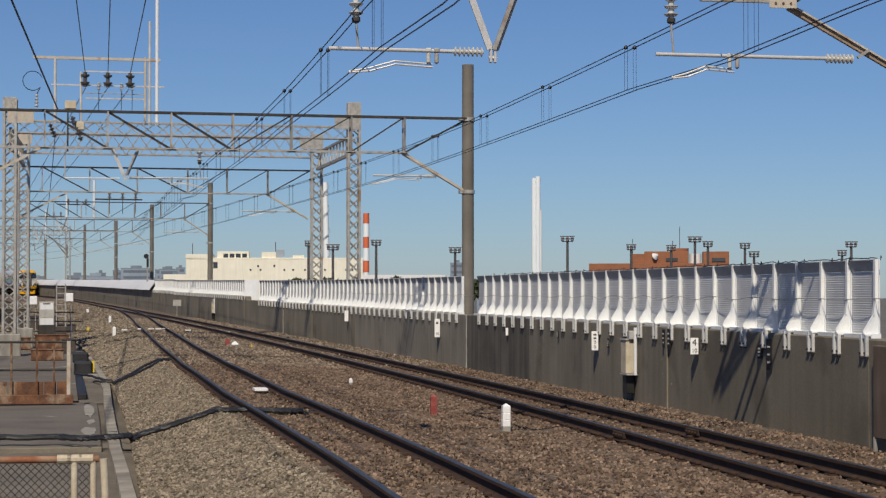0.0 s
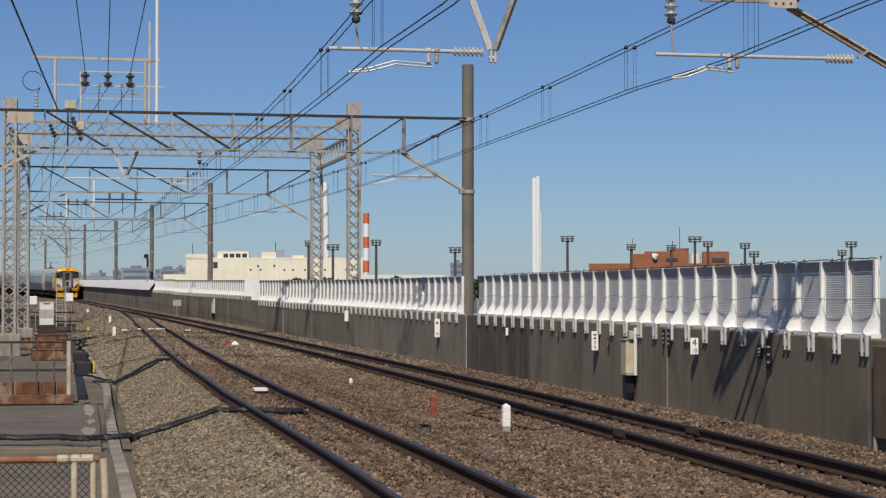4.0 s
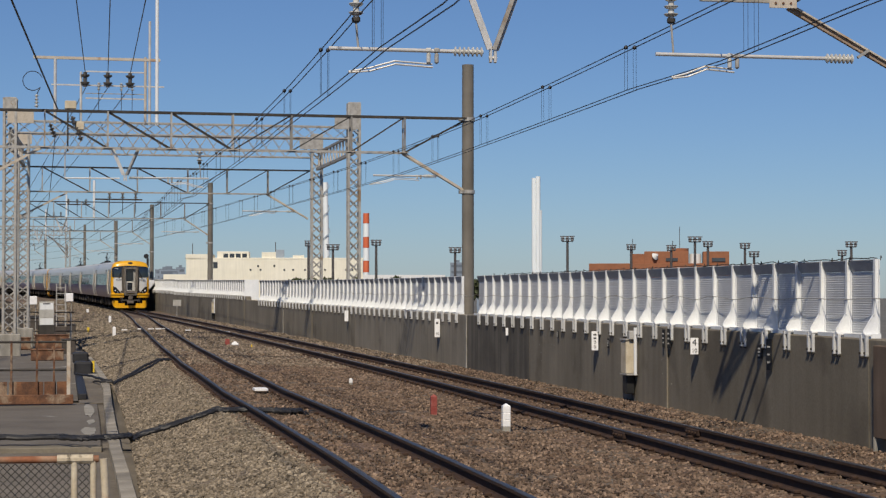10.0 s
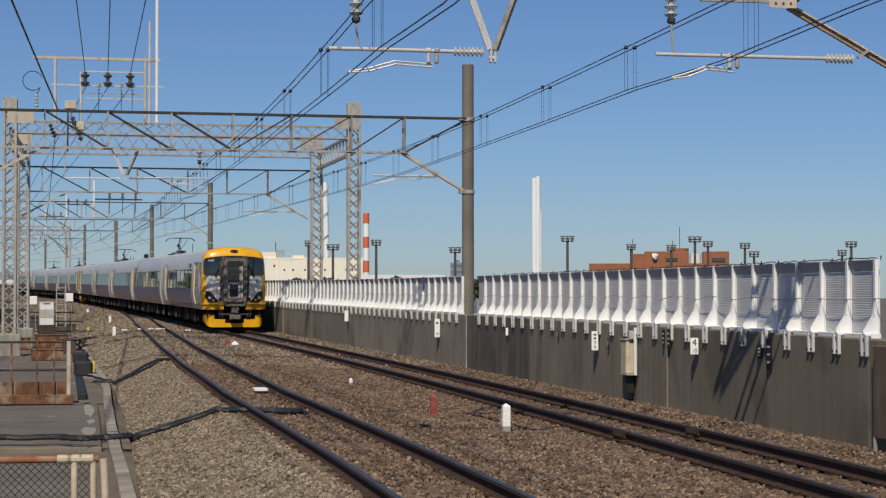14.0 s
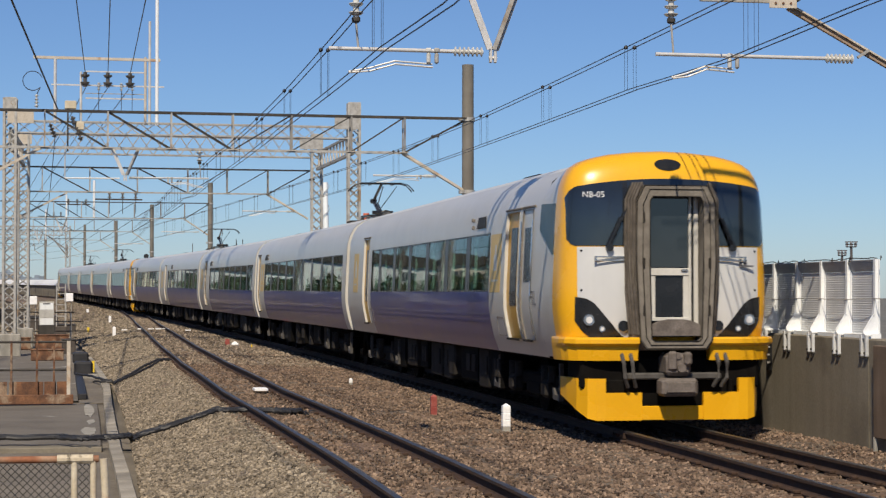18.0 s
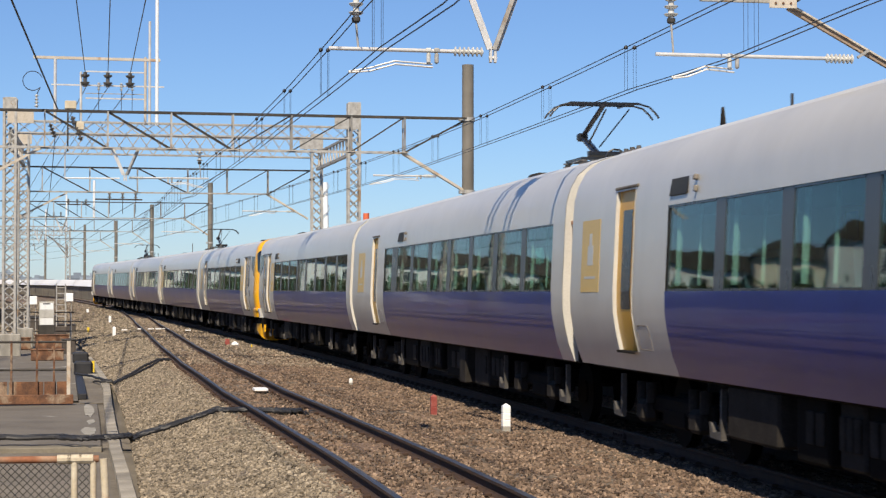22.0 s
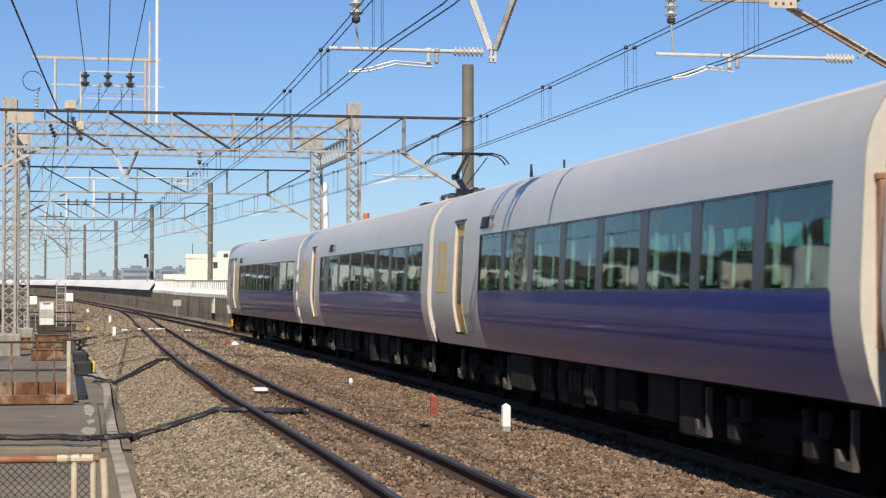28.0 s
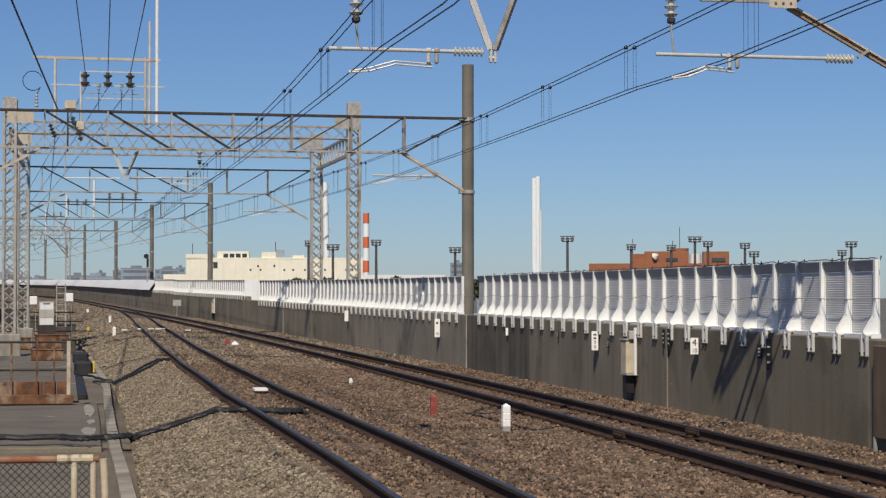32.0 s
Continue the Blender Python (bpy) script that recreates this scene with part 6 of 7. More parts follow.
pl = solo("sleeper_plate", box(bm_new(), (0, 0, 0.03), (0.26, 0.5, 0.05), bev=0.008), M["white_plastic"], "white plate lying between the rails", "plate", F(35.8, -4.5, bed_z(35.8, -4.5) + 0.05))
for k, (s, o) in enumerate(((89.5, -3.9), (89.5, -3.4), (89.5, -3.05), (89.8, -2.7), (88.5, -1.75), (86.3, -0.2), (90, -4.6))):
    solo("tie_plate", box(bm_new(), (0, 0, 0.02), (0.28, 0.14, 0.05), bev=0.008), M["white_plastic"], "small white plate on a turnout sleeper", "plate", F(s, o, bed_z(s, o) + 0.07), group="white plates on the turnout")
for s, o in ((31.5, 0.566), (31.2, -0.566)):
    bm = box(bm_new(), (0, 0, -0.07), (0.10, 0.55, 0.09), bev=0.01)
    for k in range(4):
        rod(bm, (-0.075, -0.2 + 0.13 * k, -0.07), (0.075, -0.2 + 0.13 * k, -0.07), 0.018, 6)
    solo("rail_joint", bm, M["rail_side"], "bolted rusty joint bars on the rail", "rail joint", F(s - 6.5, o), group="rail joints")

# ---- walkway at the platform end ----
TRL = box(bm_new(), (0, 0.49, -0.45), (0.17, 0.985, 0.10), bev=0.006)
M["trough"] = surf("weathered_trough_concrete", (0.25, 0.225, 0.185), (0.34, 0.31, 0.26), 2.5, 0.93, bump=0.2, bscale=50, fine=0.2, objrand=0.2)
TR = mesh_of("trough_lid", TRL, M["trough"])
trough = thing("cable_trough", Matrix.Identity(4), "grey concrete cable trough with separate lids", "cable trough")
def trough_off(s):
    return float(np.interp(s, [13, 21, 24, 28, 33, 39, 48, 60], [-7.10, -7.19, -7.24, -7.31, -7.33, -7.31, -7.18, -7.2]))


s = 13.0
while s < 66:
    share("trough_lid", TR, trough, F(s, trough_off(s), 0.003 * math.sin(s * 3.7)) @ Matrix.Rotation(trough_off(s) - trough_off(s + 1.0), 4, "Z"))
    s += 1.0
bm = strip([[T(s, o, z) for o, z in ((-16, -0.6), (-16, -0.50), (-7.52, -0.50), (-7.50, -0.52), (-7.5, -0.6))] for s in np.arange(29.5, 41.5, 1.0)], None)
solo("walkway_slab", bm, M["concrete_slab"], "worn grey concrete and asphalt walkway slab", "walkway", kind="structure")
bm = strip([[T(s, o, z) for o, z in ((-16, -0.6), (-16, -0.52), (-7.9, -0.52), (-7.9, -0.6))] for s in np.arange(42.0, 71, 1.0)], None)
solo("walkway_slab", bm, M["concrete_slab"], "farther worn concrete walkway slab", "walkway", kind="structure")
bm = box(bm_new(), (0, 0, -0.53), (8.5, 0.4, 0.09), bev=0.01)
solo("walkway_kerb", bm, M["concrete_wall"], "pale concrete edge of the walkway slab", "kerb", F(29.2, -11.75), kind="structure")

barr = thing("rusty_barrier", F(40.2), "rusted steel plate barrier with a pipe handrail", "barrier")
part("bottom_beam", box(bm_new(), (-10.0, 0, -0.38), (4.0, 0.14, 0.20), bev=0.012), M["rust"], barr)
for k, (a, b) in enumerate(((-9.32, -8.62), (-8.6, -8.36), (-8.34, -8.12), (-10.4, -9.36))):
    part("plate", box(bm_new(), ((a + b) / 2, 0.06 + 0.01 * (k % 2), -0.155), (b - a, 0.02, 0.29), bev=0.004), M["rust"], barr)
for o, w in ((-8.10, 0.08), (-8.75, 0.045), (-9.27, 0.045), (-8.40, 0.04), (-10.2, 0.05)):
    part("post", box(bm_new(), (o, 0, 0.18), (w, w, 1.32), bev=0.006), M["galv_tan"] if w > 0.07 else M["rust"], barr)
for z in (0.82, 0.24):
    part("rail", rod(bm_new(), (-11.5, 0, z), (-8.05, 0, z), 0.026, 8), M["steel_dark"], barr)

pit = thing("concrete_pit", F(47.0, -7.56), "shallow brown concrete pit with a black cable tray", "pit")
part("pit_floor", box(bm_new(), (0.0, 0, -0.545), (0.66, 11.4, 0.02), bev=0.003), M["deck"], pit)
part("cable_tray", box(bm_new(), (-0.25, 0.6, -0.47), (0.20, 10.0, 0.13), bev=0.02), M["cable"], pit, "black cable tray")
part("pale_lip", box(bm_new(), (0.02, 5.8, -0.46), (0.70, 0.10, 0.14), bev=0.01), M["concrete_pale"], pit, "pale concrete lip")
part("side_lip", box(bm_new(), (0.29, 0, -0.50), (0.05, 11.4, 0.10), bev=0.008), M["trough"], pit)
rng = random.Random(8)
for s0, s1, o0, o1 in ((36.2, 40.6, -7.82, -7.56), (31.6, 33.6, -7.84, -7.56), (34.2, 35.6, -7.74, -7.58)):
    n = 14
    ring = [(0.5 * (o0 + o1) + 0.5 * (o1 - o0) * math.cos(6.2832 * k / n) * rng.uniform(0.7, 1.1), 0.5 * (s0 + s1) + 0.5 * (s1 - s0) * math.sin(6.2832 * k / n) * rng.uniform(0.7, 1.1)) for k in range(n)]
    bm = bm_new()
    top = [bm.verts.new(T(b, a, -0.492)) for a, b in ring]
    low = [bm.verts.new(v.co - Vector((0, 0, 0.02))) for v in top]
    bm.faces.new(top)
    for k in range(n):
        bm.faces.new((top[k], low[k], low[(k + 1) % n], top[(k + 1) % n]))
    bmesh.ops.recalc_face_normals(bm, faces=bm.faces)
    solo("mortar_patch", bm, M["concrete_pale"], "pale uneven mortar patch on the walkway slab", "patch", group="mortar patches")
blk = thing("covered_equipment", F(54, -7.65), "low equipment boxes under black covers", "equipment box")
part("cover", box(bm_new(), (0, 0, -0.30), (0.52, 0.7, 0.40), bev=0.06), M["cable"], blk)
part("third_cover", box(bm_new(), (0.05, 8.5, -0.28), (0.5, 1.2, 0.35), bev=0.05), M["cable"], blk)

for s, o, w, h, z0 in ((78.5, -8.25, 1.35, 0.55, -0.55), (78.0, -9.7, 1.2, 0.45, -0.55), (66, -8.6, 1.1, 0.35, -0.52)):
    st = thing("rusty_box", F(s, o, z0), "rusted steel platform box beside the gantry legs", "box", "rusty steel boxes")
    part("case", box(bm_new(), (0, 0, h / 2), (w, 0.8, h), bev=0.02), M["rust"], st)
    part("lid", box(bm_new(), (0, 0, h + 0.02), (w + 0.06, 0.86, 0.04), bev=0.008), M["rust"], st)
cb = thing("relay_cabinet", F(81, -8.42, 0.0), "pale grey relay cabinet with louvres on a stand", "cabinet")
part("body", box(bm_new(), (0, 0, 0.86), (0.62, 0.4, 1.0), bev=0.015), M["cabinet"], cb)
for k in range(3):
    part("panel", box(bm_new(), (0, -0.205, 0.52 + 0.32 * k), (0.55, 0.012, 0.28), bev=0.004), M["cabinet"] if k % 2 else M["white_paint"], cb)
part("stand", box(bm_new(), (0, 0, -0.08), (0.7, 0.5, 0.88), bev=0.02), M["steel_dark"], cb)
part("name_bar", box(bm_new(), (0, -0.215, 1.27), (0.3, 0.006, 0.05)), M["grey_letter"], cb)
ld = thing("ladder", F(88, -7.62, 0.0), "grey steel ladder standing behind the walkway", "ladder")
for e in (-0.2, 0.2):
    part("stile", bar(bm_new(), (e, 0, -0.4), (e, 0, 2.1), 0.05), M["galv"], ld)
for k in range(8):
    part("rung", bar(bm_new(), (-0.2, 0, 0.1 + 0.26 * k), (0.2, 0, 0.1 + 0.26 * k), 0.04), M["galv"], ld)
part("foot_box", box(bm_new(), (0, 0, -0.2), (0.5, 0.4, 0.7), bev=0.02), M["dark_box"], ld)
for s, o, z, w in ((90, -8.85, 1.32, 0.40), (95, -7.0, 1.42, 0.42)):
    wb = thing("white_box_on_post", F(s, o), "white square box on a thin post", "box", "white boxes on posts")
    part("box", box(bm_new(), (0, 0, z), (w, 0.3, w), bev=0.02), M["white_plastic"], wb)
    for e in (-0.13, 0.13):
        part("leg", rod(bm_new(), (e, 0, -0.5), (e, 0, z - w / 2), 0.02, 6), M["galv"], wb)
fe = thing("pipe_railing", F(84.5), "low brown pipe railing across the walkway", "railing")
for z in (0.02, 0.45, 0.85):
    part("rail", rod(bm_new(), (-10.6, 0, z), (-6.3 - z, 0, z), 0.025, 8), M["steel_dark"], fe)
for o in (-10.4, -9.3, -8.2, -7.3):
    part("post", rod(bm_new(), (o, 0, -0.5), (o, 0, 0.88), 0.028, 8), M["galv_tan"], fe)
for s, o, w, d, h in ((100, -7.3, 1.6, 3.0, 0.5), (108, -8.6, 2.2, 3.0, 0.7), (118, -7.6, 1.8, 4.0, 0.6), (74, -7.7, 0.5, 1.2, 0.5), (126, -9.4, 2.4, 4.0, 0.9)):
    db = thing("dark_case", F(s, o, -0.56), "dark brown lineside equipment case", "equipment case", "dark lineside cases")
    part("case", box(bm_new(), (0, 0, h / 2), (w, d, h), bev=0.03), M["dark_box"], db)
    part("lid", box(bm_new(), (0, 0, h + 0.02), (w + 0.05, d + 0.05, 0.04), bev=0.01), M["steel_dark"], db)

# loose cables over the ballast
def ground_cable(pts, r, label):
    out = []
    for (s0, o0), (s1, o1) in zip(pts, pts[1:]):
        for k in range(8):
            s, o = s0 + (s1 - s0) * k / 8, o0 + (o1 - o0) * k / 8
            z = bed_z(s, o) if o > -7.05 else -0.42
            out.append(T(s + 0.05 * math.sin(o * 9), o, z + (0.06 if o < -4.4 else 0.0) + 0.007 * math.sin(k * 2.1 + s * 3)))
    return solo("ground_cable", tube(bm_new(), out, r, 7), M["cable"], label, "cable", group="cables on the ballast")


ground_cable([(52, -7.9), (50.5, -7.5), (48.3, -7.2), (48.0, -6.9), (49.5, -6.5), (51.5, -6.1), (52.6, -5.6), (53.0, -5.3)], 0.032, "thick black cable looping over the bank")
ground_cable([(47.6, -7.5), (47.4, -7.0), (48.6, -6.5), (50.2, -6.0), (51.8, -5.6), (52.4, -5.25)], 0.028, "black cable lying across the bank")
# black cable bundle, kept thick so that its width includes some shadow
for d, e, r in ((0.0, 0.0, 0.036), (0.12, 0.03, 0.03), (-0.12, -0.04, 0.034), (0.24, 0.1, 0.026), (-0.22, 0.05, 0.024)):
    ground_cable([(s + d + 0.10 * math.sin(o * 3.7 + e * 60 + d * 9), o + e) for s, o in ((29.6, -9.6), (29.5, -8.18), (29.2, -7.76), (29.36, -7.42), (29.53, -7.2), (29.93, -6.98), (29.97, -6.54), (30.09, -6.18), (30.2, -5.9), (29.9, -5.6), (29.9, -5.2), (29.66, -4.87), (29.4, -4.58), (30.0, -4.2), (30.3, -3.7))], r, "black cable in a bundle over the bank and under the rails")

# chain-link fence at the near end
cf = thing("chain_link_fence", F(12.4), "rusty pipe-framed chain-link fence at the platform end", "fence")
part("top_rail", rod(bm_new(), (-9.6, 0, 0.775), (-7.42, 0, 0.775), 0.023, 12), M["rust_pipe"], cf, smooth=True)
for o, r, mat in ((-7.575, 0.022, "cream_paint"), (-7.455, 0.02, "cream_paint"), (-8.6, 0.024, "rust_pipe"), (-9.5, 0.024, "rust_pipe")):
    part("post", rod(bm_new(), (o, 0, -0.6), (o, 0, 0.77), r, 12), M[mat], cf, smooth=True)
part("corner_pipe", tube(bm_new(), [(-7.345, 0.0, -0.3), (-7.365, 0.0, 0.3), (-7.385, 0.0, 0.70), (-7.39, 0.0, 0.775)], 0.026, 10), M["cream_paint"], cf, "bent rusty pipe", smooth=True)
for o in (-7.575, -7.64, -7.50):
    part("collar", rod(bm_new(), (o - 0.045, 0, 0.775), (o + 0.045, 0, 0.775), 0.03, 10), M["cream_paint"], cf)
bm = bm_new()
cell = 0.05
for sgn in (-1, 1):
    k = -9.6 - 0.9
    while k < -7.45:
        a, b = (k, 0.0, -0.1), (k + 0.85, 0.0, 0.75)
        if sgn < 0:
            a, b = (k + 0.85, 0.004, -0.1), (k, 0.004, 0.75)
        a, b = Vector(a), Vector(b)
        lo, hi = (a, b) if a.x < b.x else (b, a)
        if hi.x > -7.47:
            hi = lo.lerp(hi, max(0, (-7.47 - lo.x) / (hi.x - lo.x)))
        if (hi - lo).length > 0.03:
            bar(bm, lo, hi, 0.0055)
        k += cell
part("mesh", bm, M["mesh_wire"], cf, "diamond wire mesh")

# ---- the town beyond the parapet ----
M["factory"] = surf("cream_factory_wall", (0.88, 0.84, 0.69), (0.94, 0.90, 0.76), 0.15, 0.85, fine=0.04, streak=0.1, bscale=1.0)
M["brick"] = surf("red_brown_brick", (0.27, 0.105, 0.052), (0.34, 0.14, 0.072), 0.3, 0.9, fine=0.08, bscale=2.0)
M["dark_glass"] = surf("dark_window_glass", (0.04, 0.05, 0.06), (0.07, 0.08, 0.09), 0.5, 0.2, fine=0.05)
M["far_grey"] = surf("distant_grey_wall", (0.30, 0.36, 0.42), (0.38, 0.44, 0.50), 0.05, 0.9, fine=0.06, bscale=0.5)
M["far_white"] = surf("distant_white_roof", (0.70, 0.71, 0.71), (0.80, 0.81, 0.81), 0.05, 0.8, fine=0.05, bscale=0.5)
# a white with the blue cast of distance haze put into it
M["chimney_white"] = surf("white_chimney", (0.84, 0.90, 0.93), (0.90, 0.95, 0.97), 0.1, 0.7, fine=0.04, streak=0.1)
M["mast_dark"] = surf("dark_mast_paint", (0.06, 0.055, 0.055), (0.10, 0.09, 0.09), 1.0, 0.6, fine=0.1)
M["lamp_grey"] = surf("grey_floodlight_case", (0.13, 0.135, 0.15), (0.22, 0.225, 0.24), 3.0, 0.5, fine=0.1)
M["foliage"] = surf("shrub_leaves", (0.035, 0.05, 0.018), (0.10, 0.11, 0.045), 3.0, 0.8, fine=0.3, island=0.4)


def spot(x, y, z=-9.0):
    return Matrix.Translation((x, y, z)) @ Matrix.Rotation(-math.atan2(x, y), 4, "Z")


def hbox(parent, name, x0, x1, z0, z1, d, mat, y=0.0, label=""):
    return part(name, box(bm_new(), ((x0 + x1) / 2, y + d / 2, (z0 + z1) / 2), (x1 - x0, d, z1 - z0), bev=0.03), mat, parent, label)


# cream factory, 300 m off; local x runs from its middle
fb = thing("factory", spot(24.0, 299.0), "long cream factory building with small windows and roof blocks", "factory")
hbox(fb, "main_wall", -19.2, 9.0, 0, 16.4, 18, M["factory"])
hbox(fb, "parapet", -19.3, 9.1, 16.4, 16.7, 0.5, M["factory"])
hbox(fb, "left_wing", -19.3, -15.0, 16.4, 17.25, 8, M["factory"])
hbox(fb, "low_wing", -22.8, -19.2, 0, 14.0, 14, M["factory"])
hbox(fb, "right_wing", 9.0, 22.3, 0, 13.95, 14, M["far_white"])
pent = hbox(fb, "penthouse", -14.3, -9.2, 16.4, 17.7, 6, M["factory"], 0.4)
for k in range(4):
    hbox(pent, "window", -13.3 + 1.0 * k, -12.55 + 1.0 * k, 16.65, 17.35, 0.1, M["dark_glass"], 0.34)
hbox(fb, "roof_block", -7.2, -4.9, 16.4, 17.6, 4, M["factory"], 0.3)
hbox(fb, "tank", -4.9, -3.6, 16.6, 18.0, 2, M["far_grey"], 0.5)
hbox(fb, "roof_block", -2.2, -0.4, 16.4, 17.1, 4, M["factory"], 0.3)
hbox(fb, "window", -14.9, -14.2, 15.0, 16.0, 0.1, M["dark_glass"], -0.06)
for x in (-9.1, -7.5, -3.7, -2.3, -0.4, 2.8, 4.1, 6.2, 7.2, -5.3, -7.9):
    hbox(fb, "window", x, x + 0.28, 14.6 if x not in (-5.3, -7.9) else 15.2, 14.9 if x not in (-5.3, -7.9) else 15.55, 0.1, M["dark_glass"], -0.06)
for k in range(14):
    hbox(fb, "window", 9.6 + 0.9 * k, 10.2 + 0.9 * k, 12.9, 13.35, 0.1, M["dark_glass"], -0.06)
for x, z in ((-18.3, 19.0), (-5.0, 19.3)):
    part("aerial", rod(bm_new(), (x, 2, 16.5), (x, 2, z), 0.06, 5), M["mast_dark"], fb)

rb = thing("brick_building", spot(92.7, 337.5), "red-brown brick building with stepped roof blocks", "building")
hbox(rb, "low_block", -12.9, 13.1, 0, 16.6, 14, M["brick"])
hbox(rb, "upper_block", -5.0, -2.6, 16.6, 18.4, 8, M["brick"], 1)
hbox(rb, "upper_block", -2.6, 5.6, 16.6, 18.85, 8, M["brick"], 0.5)
part("round_tower", rod(bm_new(), (4.0, 5, 0), (4.0, 5, 19.5), 1.7, 20), M["brick"], rb, smooth=True)
hbox(rb, "right_block", 8.3, 13.1, 16.6, 18.8, 8, M["brick"], 0.2)
hbox(rb, "window", 9.9, 12.4, 16.9, 17.6, 0.2, M["dark_glass"], 0.02)
hbox(rb, "window", 1.4, 3.6, 17.0, 17.6, 0.2, M["dark_glass"], 0.35)
part("tank", rod(bm_new(), (6.9, 2, 16.6), (6.9, 2, 18.4), 1.1, 16), M["far_white"], rb, smooth=True)
part("dish", rod(bm_new(), (-0.6, 0.2, 17.9), (-0.2, -0.2, 18.2), 0.7, 16, 0.2), M["far_white"], rb)
for x, z in ((4.0, 23.6), (2.7, 20.9), (-4.8, 21.2)):
    part("aerial", rod(bm_new(), (x, 4, 16.5), (x, 4, z), 0.06, 5), M["mast_dark"], rb)

rc = thing("striped_chimney", spot(46.9, 417.4), "red and white banded chimney", "chimney")
for z0, z1, mt in ((0, 15.8, "chimney_white"), (15.8, 18.4, "red_paint"), (18.4, 21.3, "chimney_white"), (21.3, 23.75, "red_paint"), (23.75, 26.8, "chimney_white"), (26.8, 29.1, "red_paint")):
    part("band", rod(bm_new(), (0, 0, z0), (0, 0, z1), 0.72, 20, 0.68), M[mt], rc, smooth=True)
wc = thing("white_chimney", spot(101.0, 489.7), "tall white clustered chimney", "chimney")
for x, z in ((-0.75, 42.0), (0.35, 42.4), (0.9, 33.4)):
    part("flue", rod(bm_new(), (x, abs(x) * 0.6, 0), (x, abs(x) * 0.6, z), 0.62 if z > 40 else 0.5, 16), M["chimney_white"], wc, smooth=True)
tc2 = thing("spiral_chimney", spot(38.0, 418.3), "slender white chimney with a spiral fin", "chimney")
part("flue", rod(bm_new(), (0.4, 0, 0), (-0.3, 0, 36.0), 0.75, 16, 0.6), M["chimney_white"], tc2, smooth=True)
part("spiral_fin", tube(bm_new(), [(0.9 * math.cos(k * 0.5) + 0.4 - 0.7 * k / 90, 0.9 * math.sin(k * 0.5), k * 0.4) for k in range(90)], 0.09, 5), M["far_grey"], tc2)


def floodlight(x, y, ztop, w, label):
    fl = thing("floodlight_mast", spot(x, y), label, "floodlight mast", "floodlight masts of a stadium")
    h = ztop + 9.0
    part("mast", rod(bm_new(), (0, 0, 0), (0, 0, h - 0.5), 0.2, 12, 0.13), M["mast_dark"], fl, smooth=True)
    for r in range(3):
        part("crossbar", box(bm_new(), (0, 0, h - 0.70 + 0.27 * r), (w * (0.8 + 0.1 * r), 0.12, 0.10), bev=0.02), M["mast_dark"], fl)
    n = max(3, int(w / 0.45))
    for r in range(2):
        for k in range(n):
            part("lamp", box(bm_new(), (-w / 2 + w * (k + 0.5) / n, -0.22, h - 0.58 + 0.27 * r), (w / n * 0.62, 0.22, 0.17), Matrix.Rotation(0.4, 4, "X"), bev=0.02), M["lamp_grey"], fl)


for x, y, z, w in ((16.2, 199.3, 7.7, 0.9), (18.8, 199.1, 7.3, 1.5), (23.4, 198.6, 7.8, 1.2), (31.8, 197.5, 7.0, 1.4), (43.6, 195.2, 8.2, 1.55), (50.2, 193.6, 7.3, 1.1), (54.3, 192.5, 7.2, 1.1), (56.7, 191.8, 8.1, 1.55), (58.0, 191.4, 7.6, 1.15), (61.7, 190.2, 7.4, 1.2), (62.6, 189.9, 6.5, 1.2), (71.2, 186.9, 6.6, 1.05), (72.1, 186.6, 7.5, 1.35)):
    floodlight(x, y, z, w, "dark floodlight mast with a rack of lamps")

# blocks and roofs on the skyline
# distance haze is mixed into these two colours as blue-grey
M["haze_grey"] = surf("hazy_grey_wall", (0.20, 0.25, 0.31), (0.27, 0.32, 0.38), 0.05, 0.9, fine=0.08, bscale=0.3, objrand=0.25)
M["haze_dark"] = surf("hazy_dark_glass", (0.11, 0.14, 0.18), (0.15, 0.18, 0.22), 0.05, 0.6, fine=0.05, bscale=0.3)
rng = random.Random(17)
sky_list = [(-18, 600, 22, 4.2), (55, 900, 6, 19.0), (62, 900, 4, 13.0), (-4, 620, 28, 3.9), (146, 900, 7, 17.0), (150, 900, 4, 12.0), (108, 560, 22, 6.0), (170, 800, 30, 8.0)]
for k in range(30):
    y = rng.uniform(700, 1100)
    x = y * (0.153 + (rng.uniform(20, 430) - 784) / 3300)
    sky_list.append((x, y, rng.choice((5, 7, 9, 12, 16)), (y / 3300) * rng.uniform(24, 47) + 1.8))
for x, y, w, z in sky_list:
    hb = thing("far_house" if z < 9 else "far_tower", spot(x, y), "distant building on the skyline, haze put into its colour", "building", "distant buildings")
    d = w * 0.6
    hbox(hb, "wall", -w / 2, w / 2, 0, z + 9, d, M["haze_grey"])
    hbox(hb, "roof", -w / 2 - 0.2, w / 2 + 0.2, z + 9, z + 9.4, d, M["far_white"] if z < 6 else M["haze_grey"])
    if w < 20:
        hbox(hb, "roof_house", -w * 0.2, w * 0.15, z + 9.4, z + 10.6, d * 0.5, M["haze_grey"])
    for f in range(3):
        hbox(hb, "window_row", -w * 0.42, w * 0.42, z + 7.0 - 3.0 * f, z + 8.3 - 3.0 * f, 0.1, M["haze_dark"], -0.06)

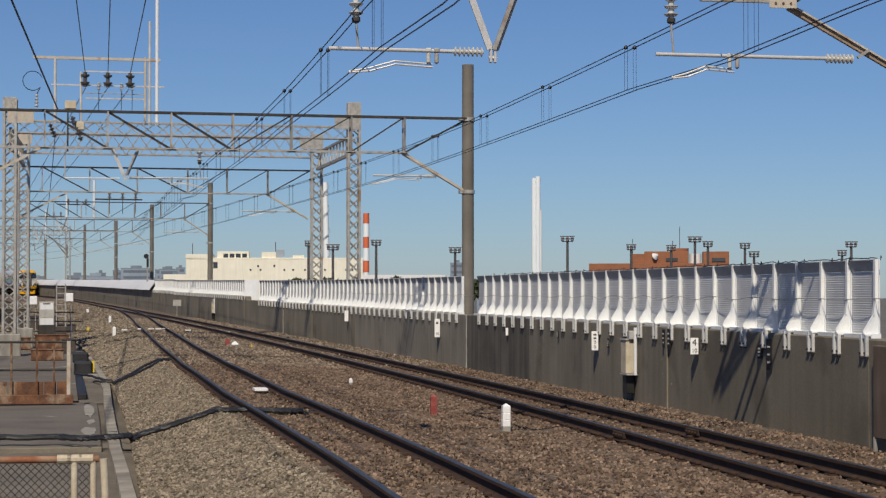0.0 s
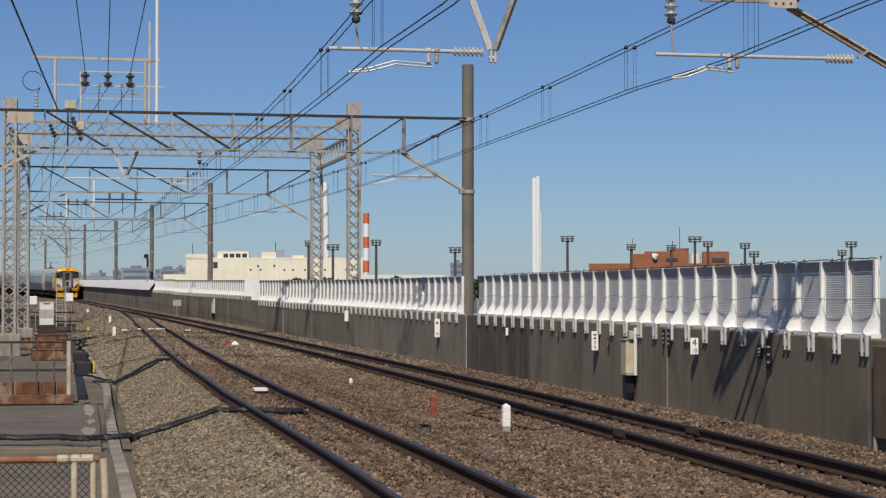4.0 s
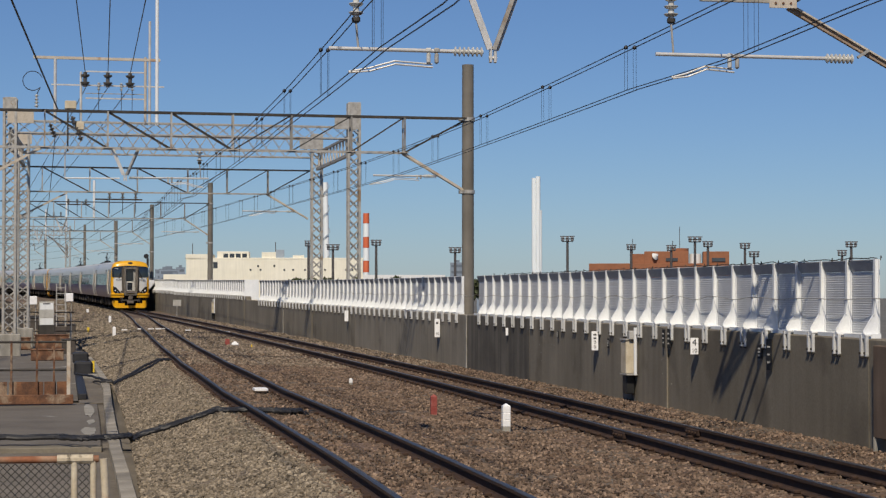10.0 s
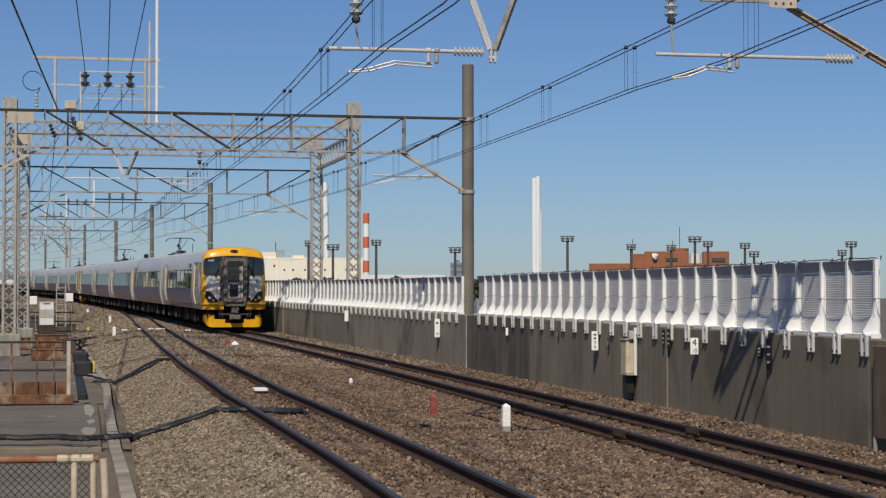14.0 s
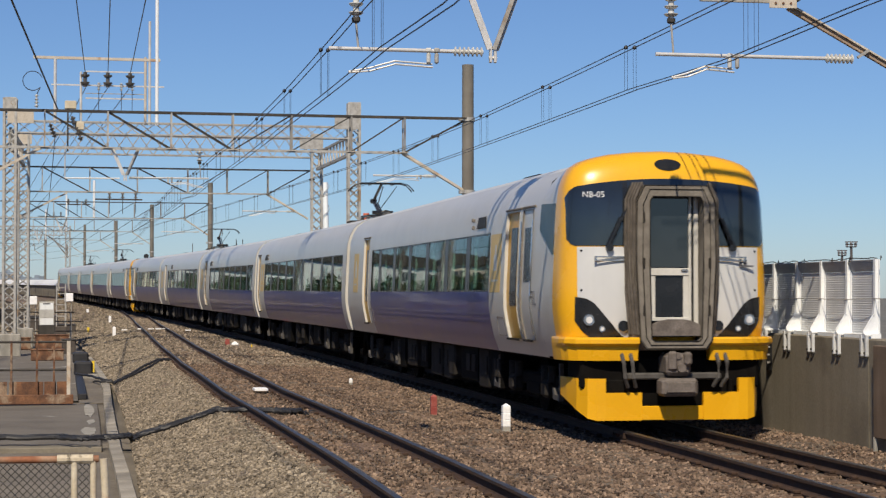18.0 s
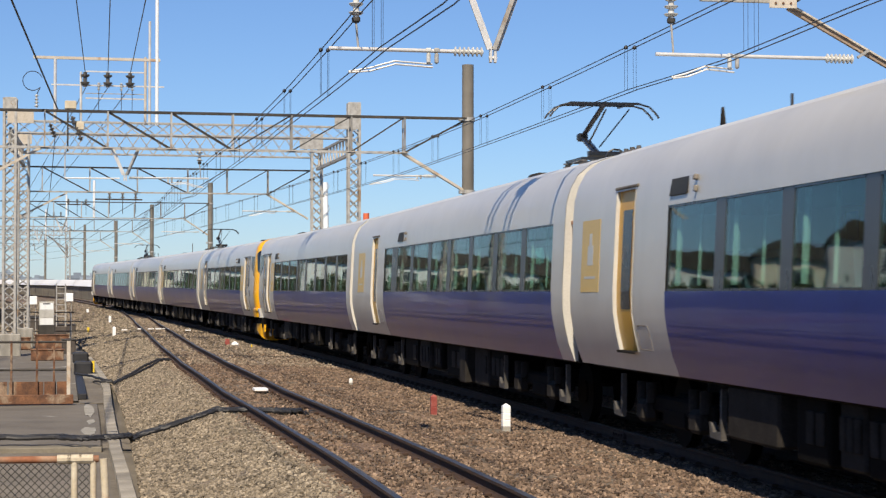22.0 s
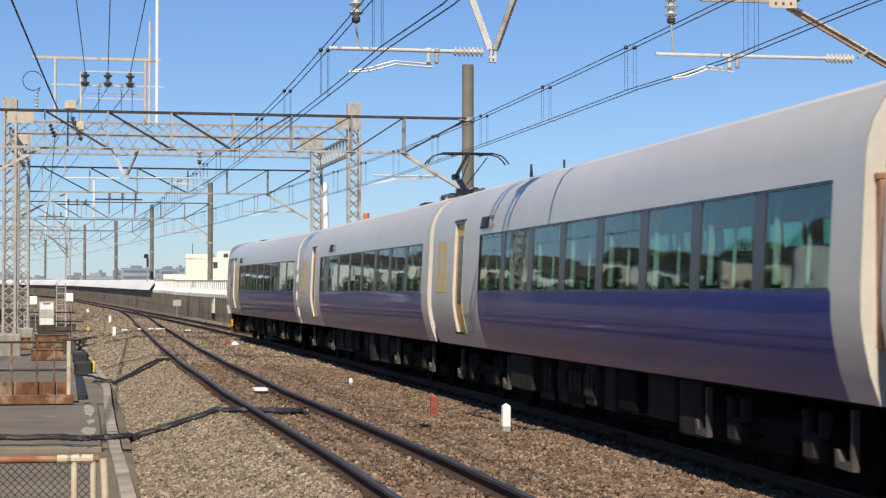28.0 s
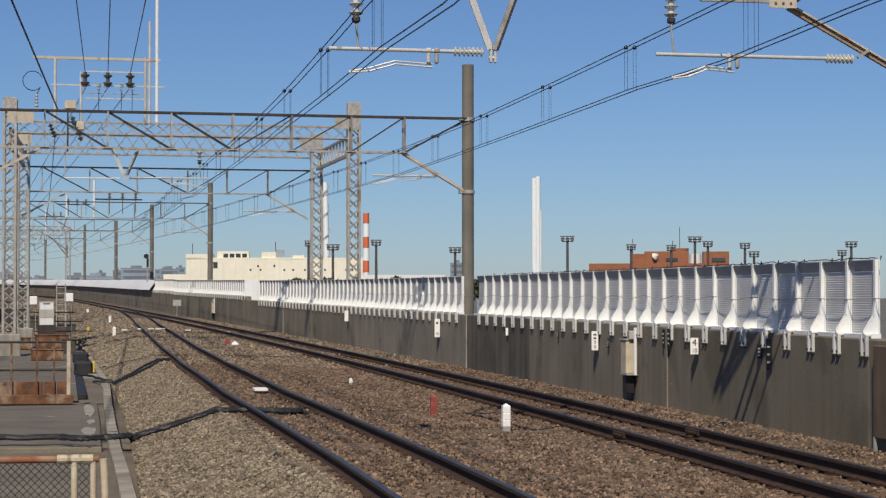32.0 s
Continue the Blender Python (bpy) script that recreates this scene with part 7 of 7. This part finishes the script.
# shrubs that top the barrier from behind
rng = random.Random(11)
for x, y, n, w, top in ((11.2, 130, 30, 2.0, 12.1), (21.0, 150, 60, 5.0, 12.3), (16.0, 130, 30, 2.5, 11.9), (27.0, 150, 40, 3.0, 12.2), (42, 175, 50, 4.0, 12.3)):
    sh = thing("shrub", spot(x, y), "dark green shrub tops behind the barrier", "shrub", "shrubs behind the barrier")
    part("trunk", rod(bm_new(), (0, 0, 0), (0, 0, 11.0), 0.3, 8, 0.12), M["mast_dark"], sh)
    bm = bm_new()
    for k in range(n * 60):
        c = Vector((rng.uniform(-w, w), rng.gauss(0, 0.8), 0))
        hgt = 1.5 + 0.7 * noise.noise(Vector((c.x * 0.9, x, 0))) + 0.35 * noise.noise(Vector((c.x * 3.1, y, 0)))
        c.z = top - 1.9 + hgt * rng.random() ** 0.5
        m = Matrix.Translation(c) @ Euler((rng.uniform(0, 3), rng.uniform(0, 3), rng.uniform(0, 6))).to_matrix().to_4x4()
        vs = [bm.verts.new(m @ Vector(q)) for q in ((-0.2, 0, 0), (0, -0.1, 0.02), (0.2, 0, 0), (0, 0.1, 0.02))]
        bm.faces.new(vs)
    part("crown", bm, M["foliage"], sh)

# houses and trees along the left side of the line, seen mirrored in the train's windows
M["tile_roof"] = surf("dark_brown_roof_tiles", (0.055, 0.05, 0.045), (0.10, 0.09, 0.08), 0.5, 0.8, fine=0.15, objrand=0.3)
rng = random.Random(5)
for k in range(14):
    y = 122 + 17.0 * k + rng.uniform(-3, 3)
    x, w, top = -46 + rng.uniform(-3, 3), rng.uniform(8, 13), 18.0 + rng.uniform(-1.0, 0.9)
    hb = thing("house", spot(x, y), "white house with a dark tiled roof beside the viaduct", "house", "houses left of the line")
    hbox(hb, "wall", -w / 2, w / 2, 0, top, 9, M["factory"] if k % 3 == 1 else M["chimney_white"])
    part("roof", poly(bm_new(), [(-w / 2 - 0.5, top), (-w / 2 + 1.2, top + 1.3), (w / 2 - 1.2, top + 1.5), (w / 2 + 0.5, top)], 1, -0.4, 9.4), M["tile_roof"], hb)
    for f in range(3):
        for c in range(int(w / 3)):
            wd = hbox(hb, "window", -w / 2 + 0.8 + c * 3, -w / 2 + 2.4 + c * 3, top - 2.0 - f * 3, top - 0.8 - f * 3, 0.1, M["dark_glass"], -0.06)
            hbox(wd, "sill", -w / 2 + 0.7 + c * 3, -w / 2 + 2.5 + c * 3, top - 2.12 - f * 3, top - 2.0 - f * 3, 0.16, M["far_grey"], -0.12)
for k in range(14):
    y = 114 + 15.5 * k + rng.uniform(-3, 3)
    tr = thing("tree", spot(-40 + rng.uniform(-2, 1), y), "dark green broadleaf tree beside the viaduct", "tree", "trees left of the line")
    bm = rod(bm_new(), (0, 0, 0), (0, 0, 11.5), 0.3, 8, 0.1)
    for a in range(5):
        rod(bm, (0, 0, 6.5 + a), (2.4 * math.cos(a * 2.4), 2.4 * math.sin(a * 2.4), 9.5 + a * 0.9), 0.09, 5, 0.03)
    part("trunk", bm, M["mast_dark"], tr)
    bm = bm_new()
    for q in range(1100):
        c = Vector((rng.gauss(0, 2.3), rng.gauss(0, 1.8), 0))
        h = 16.2 + 1.4 * noise.noise(Vector((c.x * 0.6, y, 0))) - 0.12 * c.x * c.x
        c.z = 8.0 + (h - 8.0) * rng.random() ** 0.6
        m = Matrix.Translation(c) @ Euler((rng.uniform(0, 3), rng.uniform(0, 3), rng.uniform(0, 6))).to_matrix().to_4x4()
        bm.faces.new([bm.verts.new(m @ Vector(v)) for v in ((-0.42, 0, 0), (0, -0.22, 0.03), (0.42, 0, 0), (0, 0.22, 0.03))])
    part("crown", bm, M["foliage"], tr)
motions()
